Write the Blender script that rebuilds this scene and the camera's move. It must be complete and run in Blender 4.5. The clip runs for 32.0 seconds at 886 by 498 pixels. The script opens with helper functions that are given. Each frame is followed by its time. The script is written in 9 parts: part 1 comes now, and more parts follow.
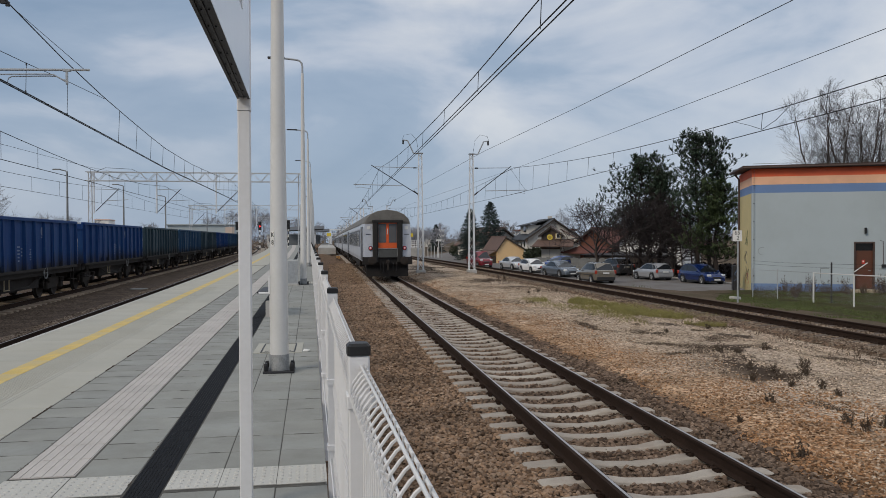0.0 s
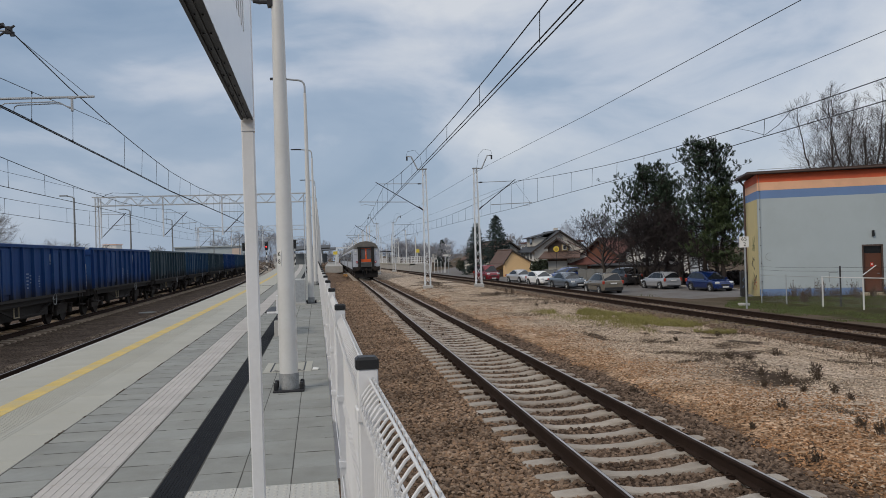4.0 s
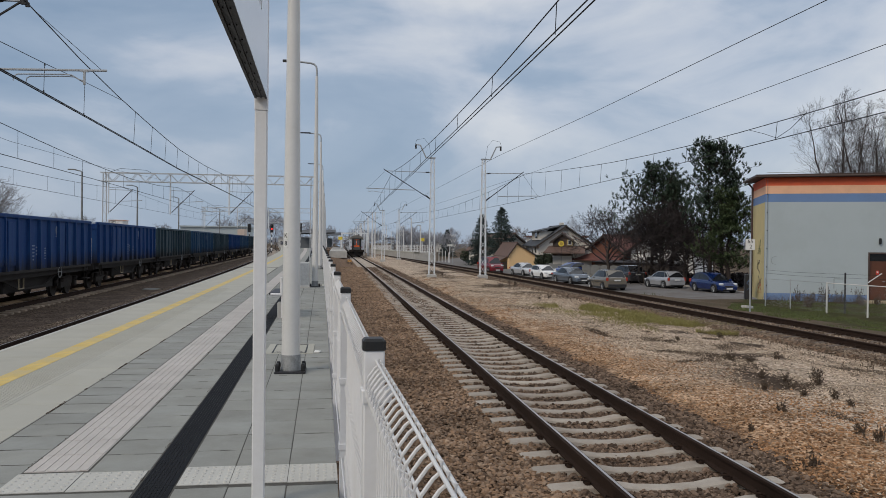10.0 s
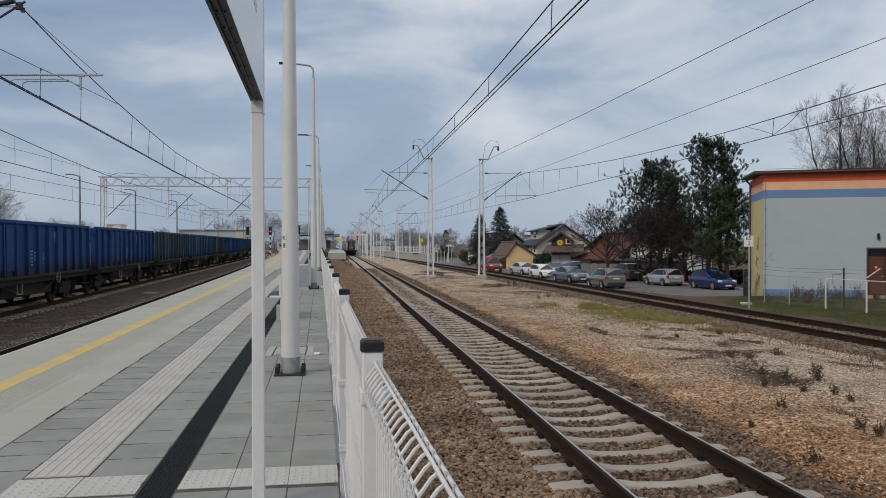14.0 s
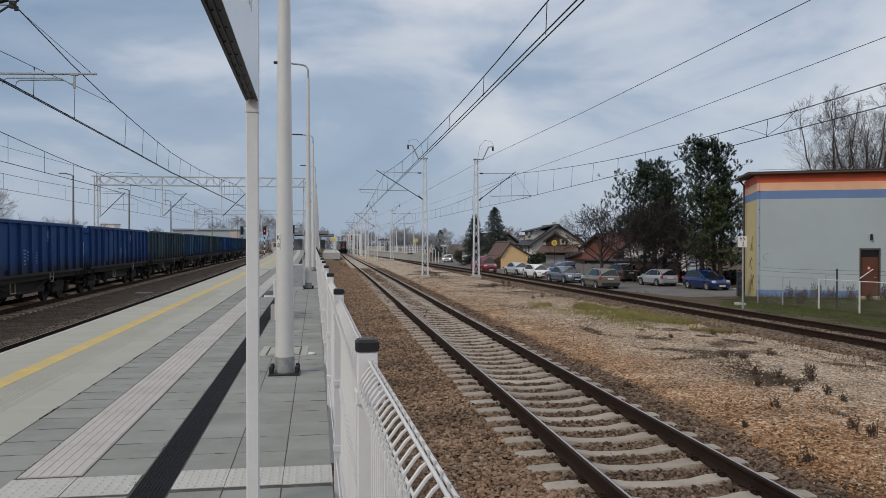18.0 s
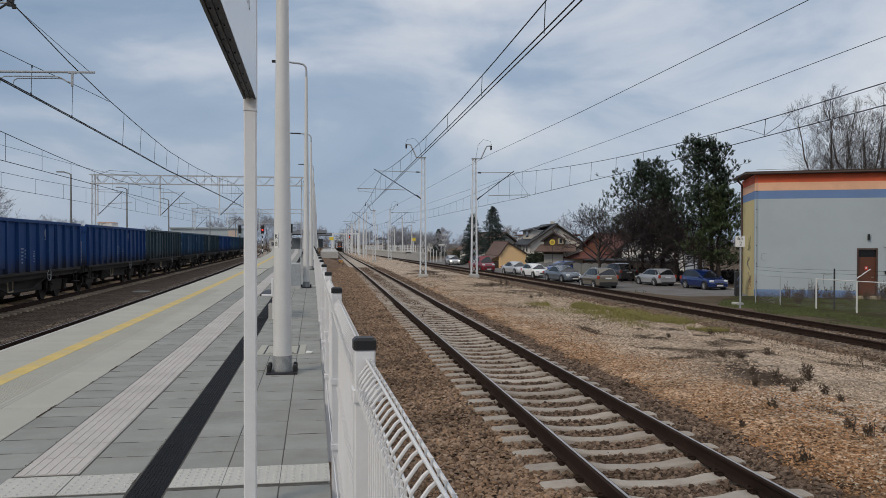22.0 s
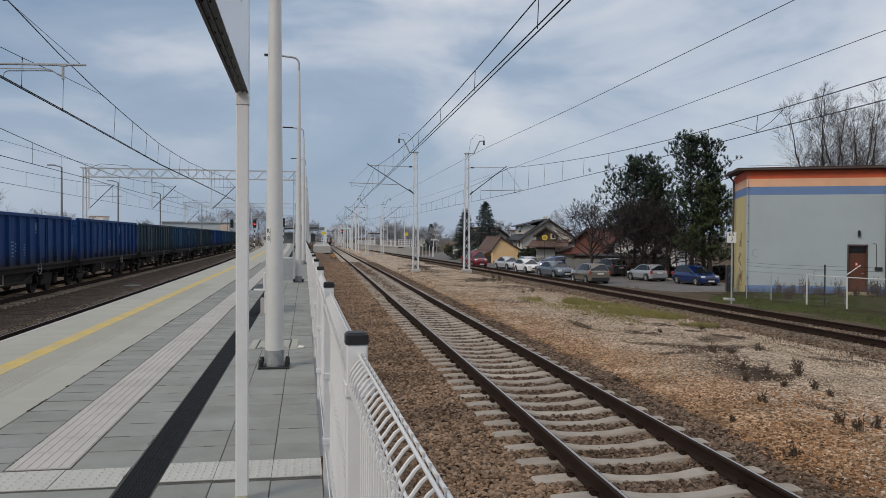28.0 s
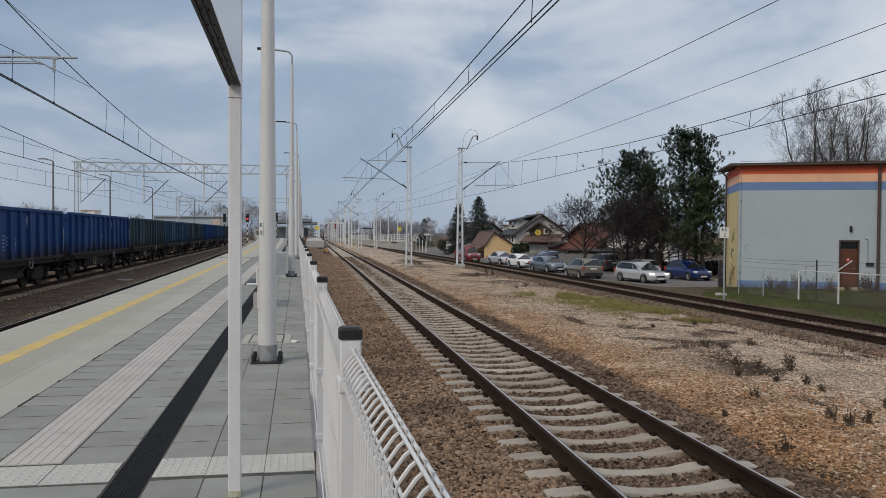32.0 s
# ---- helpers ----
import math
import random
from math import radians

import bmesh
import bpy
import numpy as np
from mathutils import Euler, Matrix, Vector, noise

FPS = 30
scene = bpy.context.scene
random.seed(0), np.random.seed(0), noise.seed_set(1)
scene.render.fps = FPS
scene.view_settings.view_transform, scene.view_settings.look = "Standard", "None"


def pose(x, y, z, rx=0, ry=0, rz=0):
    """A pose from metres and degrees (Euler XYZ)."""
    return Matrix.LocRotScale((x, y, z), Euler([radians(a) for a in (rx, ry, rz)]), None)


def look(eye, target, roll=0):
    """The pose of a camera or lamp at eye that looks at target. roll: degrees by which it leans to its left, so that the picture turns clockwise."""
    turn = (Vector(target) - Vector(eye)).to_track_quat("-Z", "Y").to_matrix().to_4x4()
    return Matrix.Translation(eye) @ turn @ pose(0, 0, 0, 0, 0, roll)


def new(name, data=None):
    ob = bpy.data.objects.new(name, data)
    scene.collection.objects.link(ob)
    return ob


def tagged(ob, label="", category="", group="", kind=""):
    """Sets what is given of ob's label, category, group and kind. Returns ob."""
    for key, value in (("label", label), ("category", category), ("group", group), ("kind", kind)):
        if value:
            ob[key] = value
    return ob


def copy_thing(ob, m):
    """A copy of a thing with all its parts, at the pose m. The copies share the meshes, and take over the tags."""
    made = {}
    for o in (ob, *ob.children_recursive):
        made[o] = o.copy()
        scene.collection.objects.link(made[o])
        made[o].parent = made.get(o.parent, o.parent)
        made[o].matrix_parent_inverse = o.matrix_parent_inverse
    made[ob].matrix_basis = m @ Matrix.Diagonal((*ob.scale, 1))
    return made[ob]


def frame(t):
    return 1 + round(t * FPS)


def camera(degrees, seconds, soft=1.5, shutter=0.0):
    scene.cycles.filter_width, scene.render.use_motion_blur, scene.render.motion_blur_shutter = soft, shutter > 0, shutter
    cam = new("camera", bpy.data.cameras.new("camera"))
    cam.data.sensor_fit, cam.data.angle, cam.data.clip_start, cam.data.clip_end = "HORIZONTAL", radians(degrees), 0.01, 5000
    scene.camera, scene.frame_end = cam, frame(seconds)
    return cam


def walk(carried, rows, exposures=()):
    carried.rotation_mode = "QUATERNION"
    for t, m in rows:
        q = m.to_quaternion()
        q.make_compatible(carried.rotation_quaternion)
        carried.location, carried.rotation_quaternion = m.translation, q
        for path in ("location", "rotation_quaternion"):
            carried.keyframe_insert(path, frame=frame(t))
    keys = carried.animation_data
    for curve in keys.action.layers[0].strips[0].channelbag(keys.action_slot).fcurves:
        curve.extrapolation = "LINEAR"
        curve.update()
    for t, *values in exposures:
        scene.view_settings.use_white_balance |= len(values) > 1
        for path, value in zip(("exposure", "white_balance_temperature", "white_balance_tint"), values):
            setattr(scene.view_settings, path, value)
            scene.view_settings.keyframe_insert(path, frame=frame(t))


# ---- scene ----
cam = camera(59.1, 32.0, 0.7)
PATH = [
    (0, (0.014, 0.023, 1.523), (0.31, 2.001, 1.495), -0.2),
    (0.5, (0.015, 0.008, 1.521), (0.304, 1.987, 1.513), -0.3),
    (1, (0.016, 0.008, 1.516), (0.301, 1.988, 1.514), -0.3),
    (1.5, (0.016, 0.003, 1.515), (0.298, 1.983, 1.509), -0.5),
    (2, (0.016, 0.001, 1.514), (0.297, 1.981, 1.498), -1.5),
    (2.5, (0.019, 0.011, 1.514), (0.306, 1.99, 1.493), -1.6),
    (3, (0.016, -0.009, 1.514), (0.303, 1.971, 1.5), -1.7),
    (3.5, (0.016, -0.007, 1.515), (0.297, 1.974, 1.515), -1.8),
    (5.5, (0.017, 0.003, 1.508), (0.299, 1.983, 1.53), -2.0),
    (6, (0.015, 0.004, 1.505), (0.298, 1.984, 1.514), -1.3),
    (6.5, (0.019, 0.0, 1.509), (0.311, 1.979, 1.516), -0.7),
    (7, (0.023, -0.004, 1.509), (0.318, 1.974, 1.521), -0.8),
    (7.5, (0.012, -0.009, 1.504), (0.3, 1.97, 1.518), -0.8),
    (8, (0.008, 0.003, 1.502), (0.288, 1.983, 1.512), -0.0),
    (8.5, (0.002, 0.013, 1.499), (0.279, 1.994, 1.496), 0.6),
    (9, (0.006, 0.002, 1.503), (0.282, 1.983, 1.492), 0.9),
    (9.5, (0.002, -0.005, 1.5), (0.272, 1.977, 1.487), 0.6),
    (10, (-0.003, 0.005, 1.5), (0.265, 1.987, 1.485), 0.6),
    (10.5, (-0.004, 0.005, 1.497), (0.257, 1.988, 1.483), 0.8),
    (11, (-0.005, 0.003, 1.5), (0.252, 1.987, 1.493), 0.8),
    (11.5, (-0.003, -0.005, 1.501), (0.248, 1.979, 1.511), 0.7),
    (12, (-0.003, -0.003, 1.5), (0.246, 1.982, 1.513), 0.6),
    (12.5, (-0.003, 0.005, 1.499), (0.244, 1.99, 1.505), 0.6),
    (13, (-0.001, 0.005, 1.5), (0.249, 1.989, 1.495), 0.3),
    (13.5, (0.001, 0.001, 1.5), (0.262, 1.984, 1.488), -0.1),
    (14, (0.002, 0.001, 1.5), (0.273, 1.982, 1.486), -0.1),
    (14.5, (0.0, -0.003, 1.5), (0.277, 1.978, 1.486), -0.1),
    (16.5, (0.001, 0.001, 1.501), (0.28, 1.982, 1.482), 0.2),
    (17, (-0.001, 0.004, 1.499), (0.28, 1.984, 1.483), 0.1),
    (17.5, (0.002, -0.004, 1.501), (0.285, 1.976, 1.488), 0.1),
    (18, (0.0, 0.001, 1.5), (0.285, 1.981, 1.486), -0.0),
    (18.5, (-0.001, -0.002, 1.499), (0.283, 1.978, 1.482), -0.0),
    (19, (-0.001, 0.002, 1.498), (0.282, 1.982, 1.479), 0.1),
    (19.5, (0.0, 0.001, 1.5), (0.285, 1.98, 1.48), -0.0),
    (20, (0.0, -0.001, 1.501), (0.287, 1.978, 1.48), 0.0),
    (20.5, (-0.001, -0.001, 1.5), (0.289, 1.978, 1.482), 0.0),
    (21, (0.0, 0.004, 1.498), (0.291, 1.983, 1.483), 0.0),
    (21.5, (0.001, -0.002, 1.499), (0.291, 1.977, 1.484), 0.1),
    (22, (0.001, -0.001, 1.498), (0.291, 1.978, 1.482), 0.1),
    (22.5, (-0.002, -0.003, 1.499), (0.293, 1.975, 1.481), 0.1),
    (23, (0.0, 0.003, 1.498), (0.298, 1.981, 1.48), 0.1),
    (23.5, (-0.001, 0.001, 1.499), (0.297, 1.978, 1.48), 0.1),
    (24, (0.001, 0.011, 1.497), (0.298, 1.988, 1.476), 0.1),
    (24.5, (0.001, 0.009, 1.497), (0.298, 1.986, 1.474), 0.1),
    (25, (0.0, 0.005, 1.498), (0.3, 1.982, 1.474), 0.1),
    (25.5, (0.001, 0.003, 1.498), (0.304, 1.98, 1.475), 0.2),
    (27.5, (0.0, 0.008, 1.497), (0.306, 1.984, 1.468), 0.3),
    (28, (0.001, -0.002, 1.498), (0.31, 1.974, 1.469), 0.3),
    (28.5, (0.0, 0.004, 1.497), (0.313, 1.979, 1.468), 0.3),
    (29, (0.001, 0.005, 1.499), (0.315, 1.98, 1.469), 0.3),
    (29.5, (0.0, 0.015, 1.497), (0.32, 1.989, 1.463), 0.3),
    (30, (0.0, 0.01, 1.498), (0.317, 1.985, 1.459), 0.3),
    (30.5, (0.0, 0.008, 1.496), (0.317, 1.982, 1.457), 0.2),
    (31, (0.0, 0.007, 1.496), (0.319, 1.981, 1.457), 0.3),
    (31.5, (0.002, 0.015, 1.495), (0.324, 1.988, 1.455), 0.3),
    (32, (0.0, 0.015, 1.496), (0.326, 1.987, 1.454), 0.4),
]
walk(cam, [(t, look(eye, target, roll)) for t, eye, target, roll in PATH])


# ---- world, sun ----
world = bpy.data.worlds.new("overcast_sky")
scene.world = world
world.use_nodes = True
SUN_EL, SUN_AZ = radians(16), radians(235)


def sky():
    nt = world.node_tree
    n = nt.nodes
    n.clear()
    L = nt.links.new
    out = n.new("ShaderNodeOutputWorld")
    bg = n.new("ShaderNodeBackground")
    nish = n.new("ShaderNodeTexSky")
    nish.sky_type = 'NISHITA'
    nish.sun_disc = False
    nish.sun_elevation, nish.sun_rotation = SUN_EL, SUN_AZ
    nish.air_density, nish.dust_density = 1.0, 1.0
    tc = n.new("ShaderNodeTexCoord")
    sep = n.new("ShaderNodeSeparateXYZ")
    L(tc.outputs["Generated"], sep.inputs[0])
    # layered cloud: long soft forms, a little brighter higher up and towards the light
    mp = n.new("ShaderNodeMapping")
    mp.inputs["Location"].default_value = (11.7, 3.3, 6.6)
    mp.inputs["Rotation"].default_value = (0, radians(-5), radians(13))
    mp.inputs["Scale"].default_value = (2.1, 2.1, 5.4)
    L(tc.outputs["Generated"], mp.inputs[0])
    n1 = n.new("ShaderNodeTexNoise")
    n1.inputs["Scale"].default_value = 1.0; n1.inputs["Detail"].default_value = 9
    n1.inputs["Roughness"].default_value = 0.50; n1.inputs["Distortion"].default_value = 0.55
    L(mp.outputs[0], n1.inputs["Vector"])
    lean = n.new("ShaderNodeVectorMath"); lean.operation = 'DOT_PRODUCT'
    lean.inputs[1].default_value = (0.20, 0.02, 0.28)
    L(tc.outputs["Generated"], lean.inputs[0])
    tot = n.new("ShaderNodeMath"); tot.operation = 'ADD'
    L(n1.outputs[0], tot.inputs[0]); L(lean.outputs["Value"], tot.inputs[1])
    # finer billows
    mp2 = n.new("ShaderNodeMapping"); mp2.inputs["Location"].default_value = (3.1, 8.2, 1.4); mp2.inputs["Scale"].default_value = (6.0, 6.0, 14.0)
    L(tc.outputs["Generated"], mp2.inputs[0])
    n2 = n.new("ShaderNodeTexNoise"); n2.inputs["Scale"].default_value = 1.0; n2.inputs["Detail"].default_value = 7
    n2.inputs["Roughness"].default_value = 0.55; n2.inputs["Distortion"].default_value = 0.7
    L(mp2.outputs[0], n2.inputs["Vector"])
    fine = n.new("ShaderNodeMath"); fine.operation = 'MULTIPLY_ADD'; fine.inputs[1].default_value = 0.24
    L(n2.outputs[0], fine.inputs[0]); L(tot.outputs[0], fine.inputs[2])
    tot = fine
    r1 = n.new("ShaderNodeValToRGB")
    r1.color_ramp.elements[0].position = 0.50; r1.color_ramp.elements[0].color = (0.25, 0.345, 0.485, 1)
    r1.color_ramp.elements[1].position = 0.83; r1.color_ramp.elements[1].color = (0.66, 0.69, 0.745, 1)
    e = r1.color_ramp.elements.new(0.645); e.color = (0.342, 0.43, 0.562, 1)
    e = r1.color_ramp.elements.new(0.72); e.color = (0.49, 0.55, 0.655, 1)
    L(tot.outputs[0], r1.inputs[0])
    # haze towards the horizon
    hz = n.new("ShaderNodeMapRange"); hz.inputs[1].default_value = 0.0; hz.inputs[2].default_value = 0.16
    hz.inputs[3].default_value = 0.85; hz.inputs[4].default_value = 0.0
    L(sep.outputs[2], hz.inputs[0])
    mixh = n.new("ShaderNodeMixRGB"); mixh.inputs[2].default_value = (0.345, 0.43, 0.56, 1)
    L(hz.outputs[0], mixh.inputs[0]); L(r1.outputs[0], mixh.inputs[1])
    # a little clear sky shines through
    nsc = n.new("ShaderNodeMixRGB"); nsc.blend_type = 'MULTIPLY'; nsc.inputs[0].default_value = 1
    nsc.inputs[2].default_value = (0.10, 0.10, 0.10, 1)
    L(nish.outputs[0], nsc.inputs[1])
    fin = n.new("ShaderNodeMixRGB"); fin.inputs[0].default_value = 0.10
    L(mixh.outputs[0], fin.inputs[1]); L(nsc.outputs[0], fin.inputs[2])
    L(fin.outputs[0], bg.inputs[0])
    bg.inputs[1].default_value = 1.0
    L(bg.outputs[0], out.inputs[0])


sky()
sun = new("sun", bpy.data.lights.new("sun", 'SUN'))
sun.data.energy, sun.data.angle, sun.data.color = 1.48, radians(20), (1.0, 0.87, 0.70)
sun.matrix_world = look((60 * math.sin(SUN_AZ), 60 * math.cos(SUN_AZ), 60 * math.tan(radians(38))), (0, 0, 0))


# ---- materials ----
def mat(name, col, rough=0.6, metal=0.0, var=0.25, scale=4.0, fine=60.0, bump=0.2, dirt=None, dirt_amt=0.0, dist=0.01,
        spec=0.5, rand=0.0, coat=0.0):
    """Procedural surface: base colour varied at two scales, stains of a second colour, fine relief."""
    m = bpy.data.materials.new(name)
    m.use_nodes = True
    nt = m.node_tree
    n, L = nt.nodes, nt.links.new
    b = n["Principled BSDF"]
    tc = n.new("ShaderNodeTexCoord")
    big = n.new("ShaderNodeTexNoise"); big.inputs["Scale"].default_value = scale
    big.inputs["Detail"].default_value = 5; big.inputs["Roughness"].default_value = 0.6
    sm = n.new("ShaderNodeTexNoise"); sm.inputs["Scale"].default_value = fine; sm.inputs["Detail"].default_value = 3
    where = n.new("ShaderNodeNewGeometry").outputs["Position"] if rand else tc.outputs["Object"]
    L(where, big.inputs["Vector"]); L(where, sm.inputs["Vector"])
    mix = n.new("ShaderNodeMath"); mix.operation = 'ADD'
    h1 = n.new("ShaderNodeMath"); h1.operation = 'MULTIPLY'; h1.inputs[1].default_value = 0.6
    h2 = n.new("ShaderNodeMath"); h2.operation = 'MULTIPLY'; h2.inputs[1].default_value = 0.4
    L(big.outputs[0], h1.inputs[0]); L(sm.outputs[0], h2.inputs[0]); L(h1.outputs[0], mix.inputs[0]); L(h2.outputs[0], mix.inputs[1])
    ramp = n.new("ShaderNodeMapRange")
    ramp.inputs[1].default_value, ramp.inputs[2].default_value = 0.3, 0.7
    ramp.inputs[3].default_value, ramp.inputs[4].default_value = 1 - var, 1 + var
    L(mix.outputs[0], ramp.inputs[0])
    val = ramp.outputs[0]
    if rand:
        oi = n.new("ShaderNodeObjectInfo")
        rr = n.new("ShaderNodeMapRange"); rr.inputs[3].default_value, rr.inputs[4].default_value = 1 - rand, 1 + rand
        L(oi.outputs["Random"], rr.inputs[0])
        mm = n.new("ShaderNodeMath"); mm.operation = 'MULTIPLY'
        L(val, mm.inputs[0]); L(rr.outputs[0], mm.inputs[1]); val = mm.outputs[0]
    c = n.new("ShaderNodeMixRGB"); c.blend_type = 'MULTIPLY'; c.inputs[0].default_value = 1
    c.inputs[1].default_value = (*col, 1)
    L(val, c.inputs[2])
    colour = c.outputs[0]
    if dirt:
        d = n.new("ShaderNodeTexNoise"); d.inputs["Scale"].default_value = scale * 0.6; d.inputs["Detail"].default_value = 8
        d.inputs["Roughness"].default_value = 0.7
        mp = n.new("ShaderNodeMapping"); mp.inputs["Location"].default_value = (5, 9, 2)
        L(where, mp.inputs[0]); L(mp.outputs[0], d.inputs["Vector"])
        dr = n.new("ShaderNodeMapRange"); dr.inputs[1].default_value, dr.inputs[2].default_value = 0.45, 0.7
        dr.inputs[4].default_value = dirt_amt
        L(d.outputs[0], dr.inputs[0])
        dm = n.new("ShaderNodeMixRGB"); dm.inputs[2].default_value = (*dirt, 1)
        L(dr.outputs[0], dm.inputs[0]); L(colour, dm.inputs[1]); colour = dm.outputs[0]
    L(colour, b.inputs["Base Color"])
    b.inputs["Roughness"].default_value = rough
    b.inputs["Metallic"].default_value = metal
    b.inputs["Specular IOR Level"].default_value = spec
    if coat:
        b.inputs["Coat Weight"].default_value = coat
        b.inputs["Coat Roughness"].default_value = 0.05
    if bump:
        bp = n.new("ShaderNodeBump"); bp.inputs["Strength"].default_value = bump; bp.inputs["Distance"].default_value = dist
        L(sm.outputs[0], bp.inputs["Height"]); L(bp.outputs[0], b.inputs["Normal"])
    return m


def stones(name, cols, size, rough=0.9, bump=1.0, zone=None):
    """Gravel: each cell has its own colour, dark gaps between the stones, patches at a larger scale."""
    m = bpy.data.materials.new(name)
    m.use_nodes = True
    nt = m.node_tree
    n, L = nt.nodes, nt.links.new
    b = n["Principled BSDF"]
    tc = n.new("ShaderNodeTexCoord")
    v = n.new("ShaderNodeTexVoronoi"); v.inputs["Scale"].default_value = 1 / size
    L(tc.outputs["Object"], v.inputs["Vector"])
    sp = n.new("ShaderNodeSeparateColor"); L(v.outputs["Color"], sp.inputs[0])
    ramp = n.new("ShaderNodeValToRGB")
    els = ramp.color_ramp.elements
    els[0].position, els[0].color = 0.0, (*cols[0], 1)
    els[1].position, els[1].color = 1.0, (*cols[-1], 1)
    for i, c in enumerate(cols[1:-1]):
        els.new((i + 1) / (len(cols) - 1)).color = (*c, 1)
    L(sp.outputs[0], ramp.inputs[0])
    pn = n.new("ShaderNodeTexNoise"); pn.inputs["Scale"].default_value = 1.1; pn.inputs["Detail"].default_value = 10; pn.inputs["Roughness"].default_value = 0.7
    L(tc.outputs["Object"], pn.inputs["Vector"])
    pr = n.new("ShaderNodeMapRange"); pr.inputs[1].default_value, pr.inputs[2].default_value = 0.3, 0.7
    pr.inputs[3].default_value, pr.inputs[4].default_value = 0.55, 1.35
    L(pn.outputs[0], pr.inputs[0])
    mu = n.new("ShaderNodeMixRGB"); mu.blend_type = 'MULTIPLY'; mu.inputs[0].default_value = 1
    L(ramp.outputs[0], mu.inputs[1]); L(pr.outputs[0], mu.inputs[2])
    colour = mu.outputs[0]
    if zone:
        colour = zone(n, L, tc, colour)
    L(colour, b.inputs["Base Color"])
    b.inputs["Roughness"].default_value = rough
    b.inputs["Specular IOR Level"].default_value = 0.08
    bp = n.new("ShaderNodeBump"); bp.inputs["Strength"].default_value = bump; bp.inputs["Distance"].default_value = size * 0.6
    bp.invert = True
    L(v.outputs["Distance"], bp.inputs["Height"]); L(bp.outputs[0], b.inputs["Normal"])
    return m


SOIL_SPOTS = ((9.1, 16.3, 1.15, 0.7), (9.5, 20.6, 0.45, 1.7), (7.8, 13.3, 0.45, 0.9), (10.3, 18.6, 0.7, 0.4), (9.0, 41.7, 1.3, 2.2), (9.7, 37.2, 1.1, 0.8), (7.0, 50.5, 1.0, 3.5), (10.1, 49.5, 0.9, 3.0), (7.4, 62, 1.3, 4))


def yard_zone(n, L, tc, colour):
    """Rust-coloured gravel beside the running line, pale gravel further off, dark soil and moss patches, grass past the siding."""
    sep = n.new("ShaderNodeSeparateXYZ"); L(tc.outputs["Object"], sep.inputs[0])
    wob = n.new("ShaderNodeTexNoise"); wob.inputs["Scale"].default_value = 0.45; wob.inputs["Detail"].default_value = 6
    L(tc.outputs["Object"], wob.inputs["Vector"])
    w = n.new("ShaderNodeMapRange"); w.inputs[3].default_value, w.inputs[4].default_value = -2.2, 2.2
    L(wob.outputs[0], w.inputs[0])
    ab = n.new("ShaderNodeMath"); ab.operation = 'ADD'; L(sep.outputs[0], ab.inputs[0]); L(w.outputs[0], ab.inputs[1])
    ax = n.new("ShaderNodeMath"); ax.operation = 'MULTIPLY_ADD'; ax.inputs[1].default_value = 0.058
    L(sep.outputs[1], ax.inputs[0]); L(ab.outputs[0], ax.inputs[2])
    rust = n.new("ShaderNodeMapRange")
    rust.inputs[1].default_value, rust.inputs[2].default_value = 6.3, 8.2
    rust.inputs[3].default_value, rust.inputs[4].default_value = 0.75, 0.0
    L(ax.outputs[0], rust.inputs[0])
    m1 = n.new("ShaderNodeMixRGB"); m1.blend_type = 'MULTIPLY'; m1.inputs[2].default_value = (0.95, 0.74, 0.55, 1)
    L(rust.outputs[0], m1.inputs[0]); L(colour, m1.inputs[1])
    pn = n.new("ShaderNodeTexNoise"); pn.inputs["Scale"].default_value = 0.6; pn.inputs["Detail"].default_value = 10
    pn.inputs["Roughness"].default_value = 0.74
    mp = n.new("ShaderNodeMapping"); mp.inputs["Location"].default_value = (11, 3.4, 0); mp.inputs["Scale"].default_value = (1.0, 0.55, 1)
    L(tc.outputs["Object"], mp.inputs[0]); L(mp.outputs[0], pn.inputs["Vector"])
    ps = n.new("ShaderNodeMapRange"); ps.inputs[1].default_value, ps.inputs[2].default_value = 0.515, 0.585
    ps.inputs[4].default_value = 0.95
    # dark patches of soil with frayed edges: place and half lengths
    best = None
    for cx, cy, rx, ry in SOIL_SPOTS:
        sx = n.new("ShaderNodeMath"); sx.operation = 'MULTIPLY_ADD'; sx.inputs[1].default_value, sx.inputs[2].default_value = 1 / rx, -cx / rx
        sy = n.new("ShaderNodeMath"); sy.operation = 'MULTIPLY_ADD'; sy.inputs[1].default_value, sy.inputs[2].default_value = 1 / ry, -cy / ry
        L(sep.outputs[0], sx.inputs[0]); L(sep.outputs[1], sy.inputs[0])
        cv = n.new("ShaderNodeCombineXYZ"); L(sx.outputs[0], cv.inputs[0]); L(sy.outputs[0], cv.inputs[1])
        ll = n.new("ShaderNodeVectorMath"); ll.operation = 'LENGTH'; L(cv.outputs[0], ll.inputs[0])
        if best is None:
            best = ll.outputs["Value"]
        else:
            mn = n.new("ShaderNodeMath"); mn.operation = 'MINIMUM'; L(best, mn.inputs[0]); L(ll.outputs["Value"], mn.inputs[1]); best = mn.outputs[0]
    el = n.new("ShaderNodeMapRange"); el.inputs[1].default_value, el.inputs[2].default_value = 0.2, 1.4
    el.inputs[3].default_value, el.inputs[4].default_value = 0.14, -0.03
    L(best, el.inputs[0])
    pa = n.new("ShaderNodeMath"); pa.operation = 'ADD'; L(pn.outputs[0], pa.inputs[0]); L(el.outputs[0], pa.inputs[1])
    L(pa.outputs[0], ps.inputs[0])
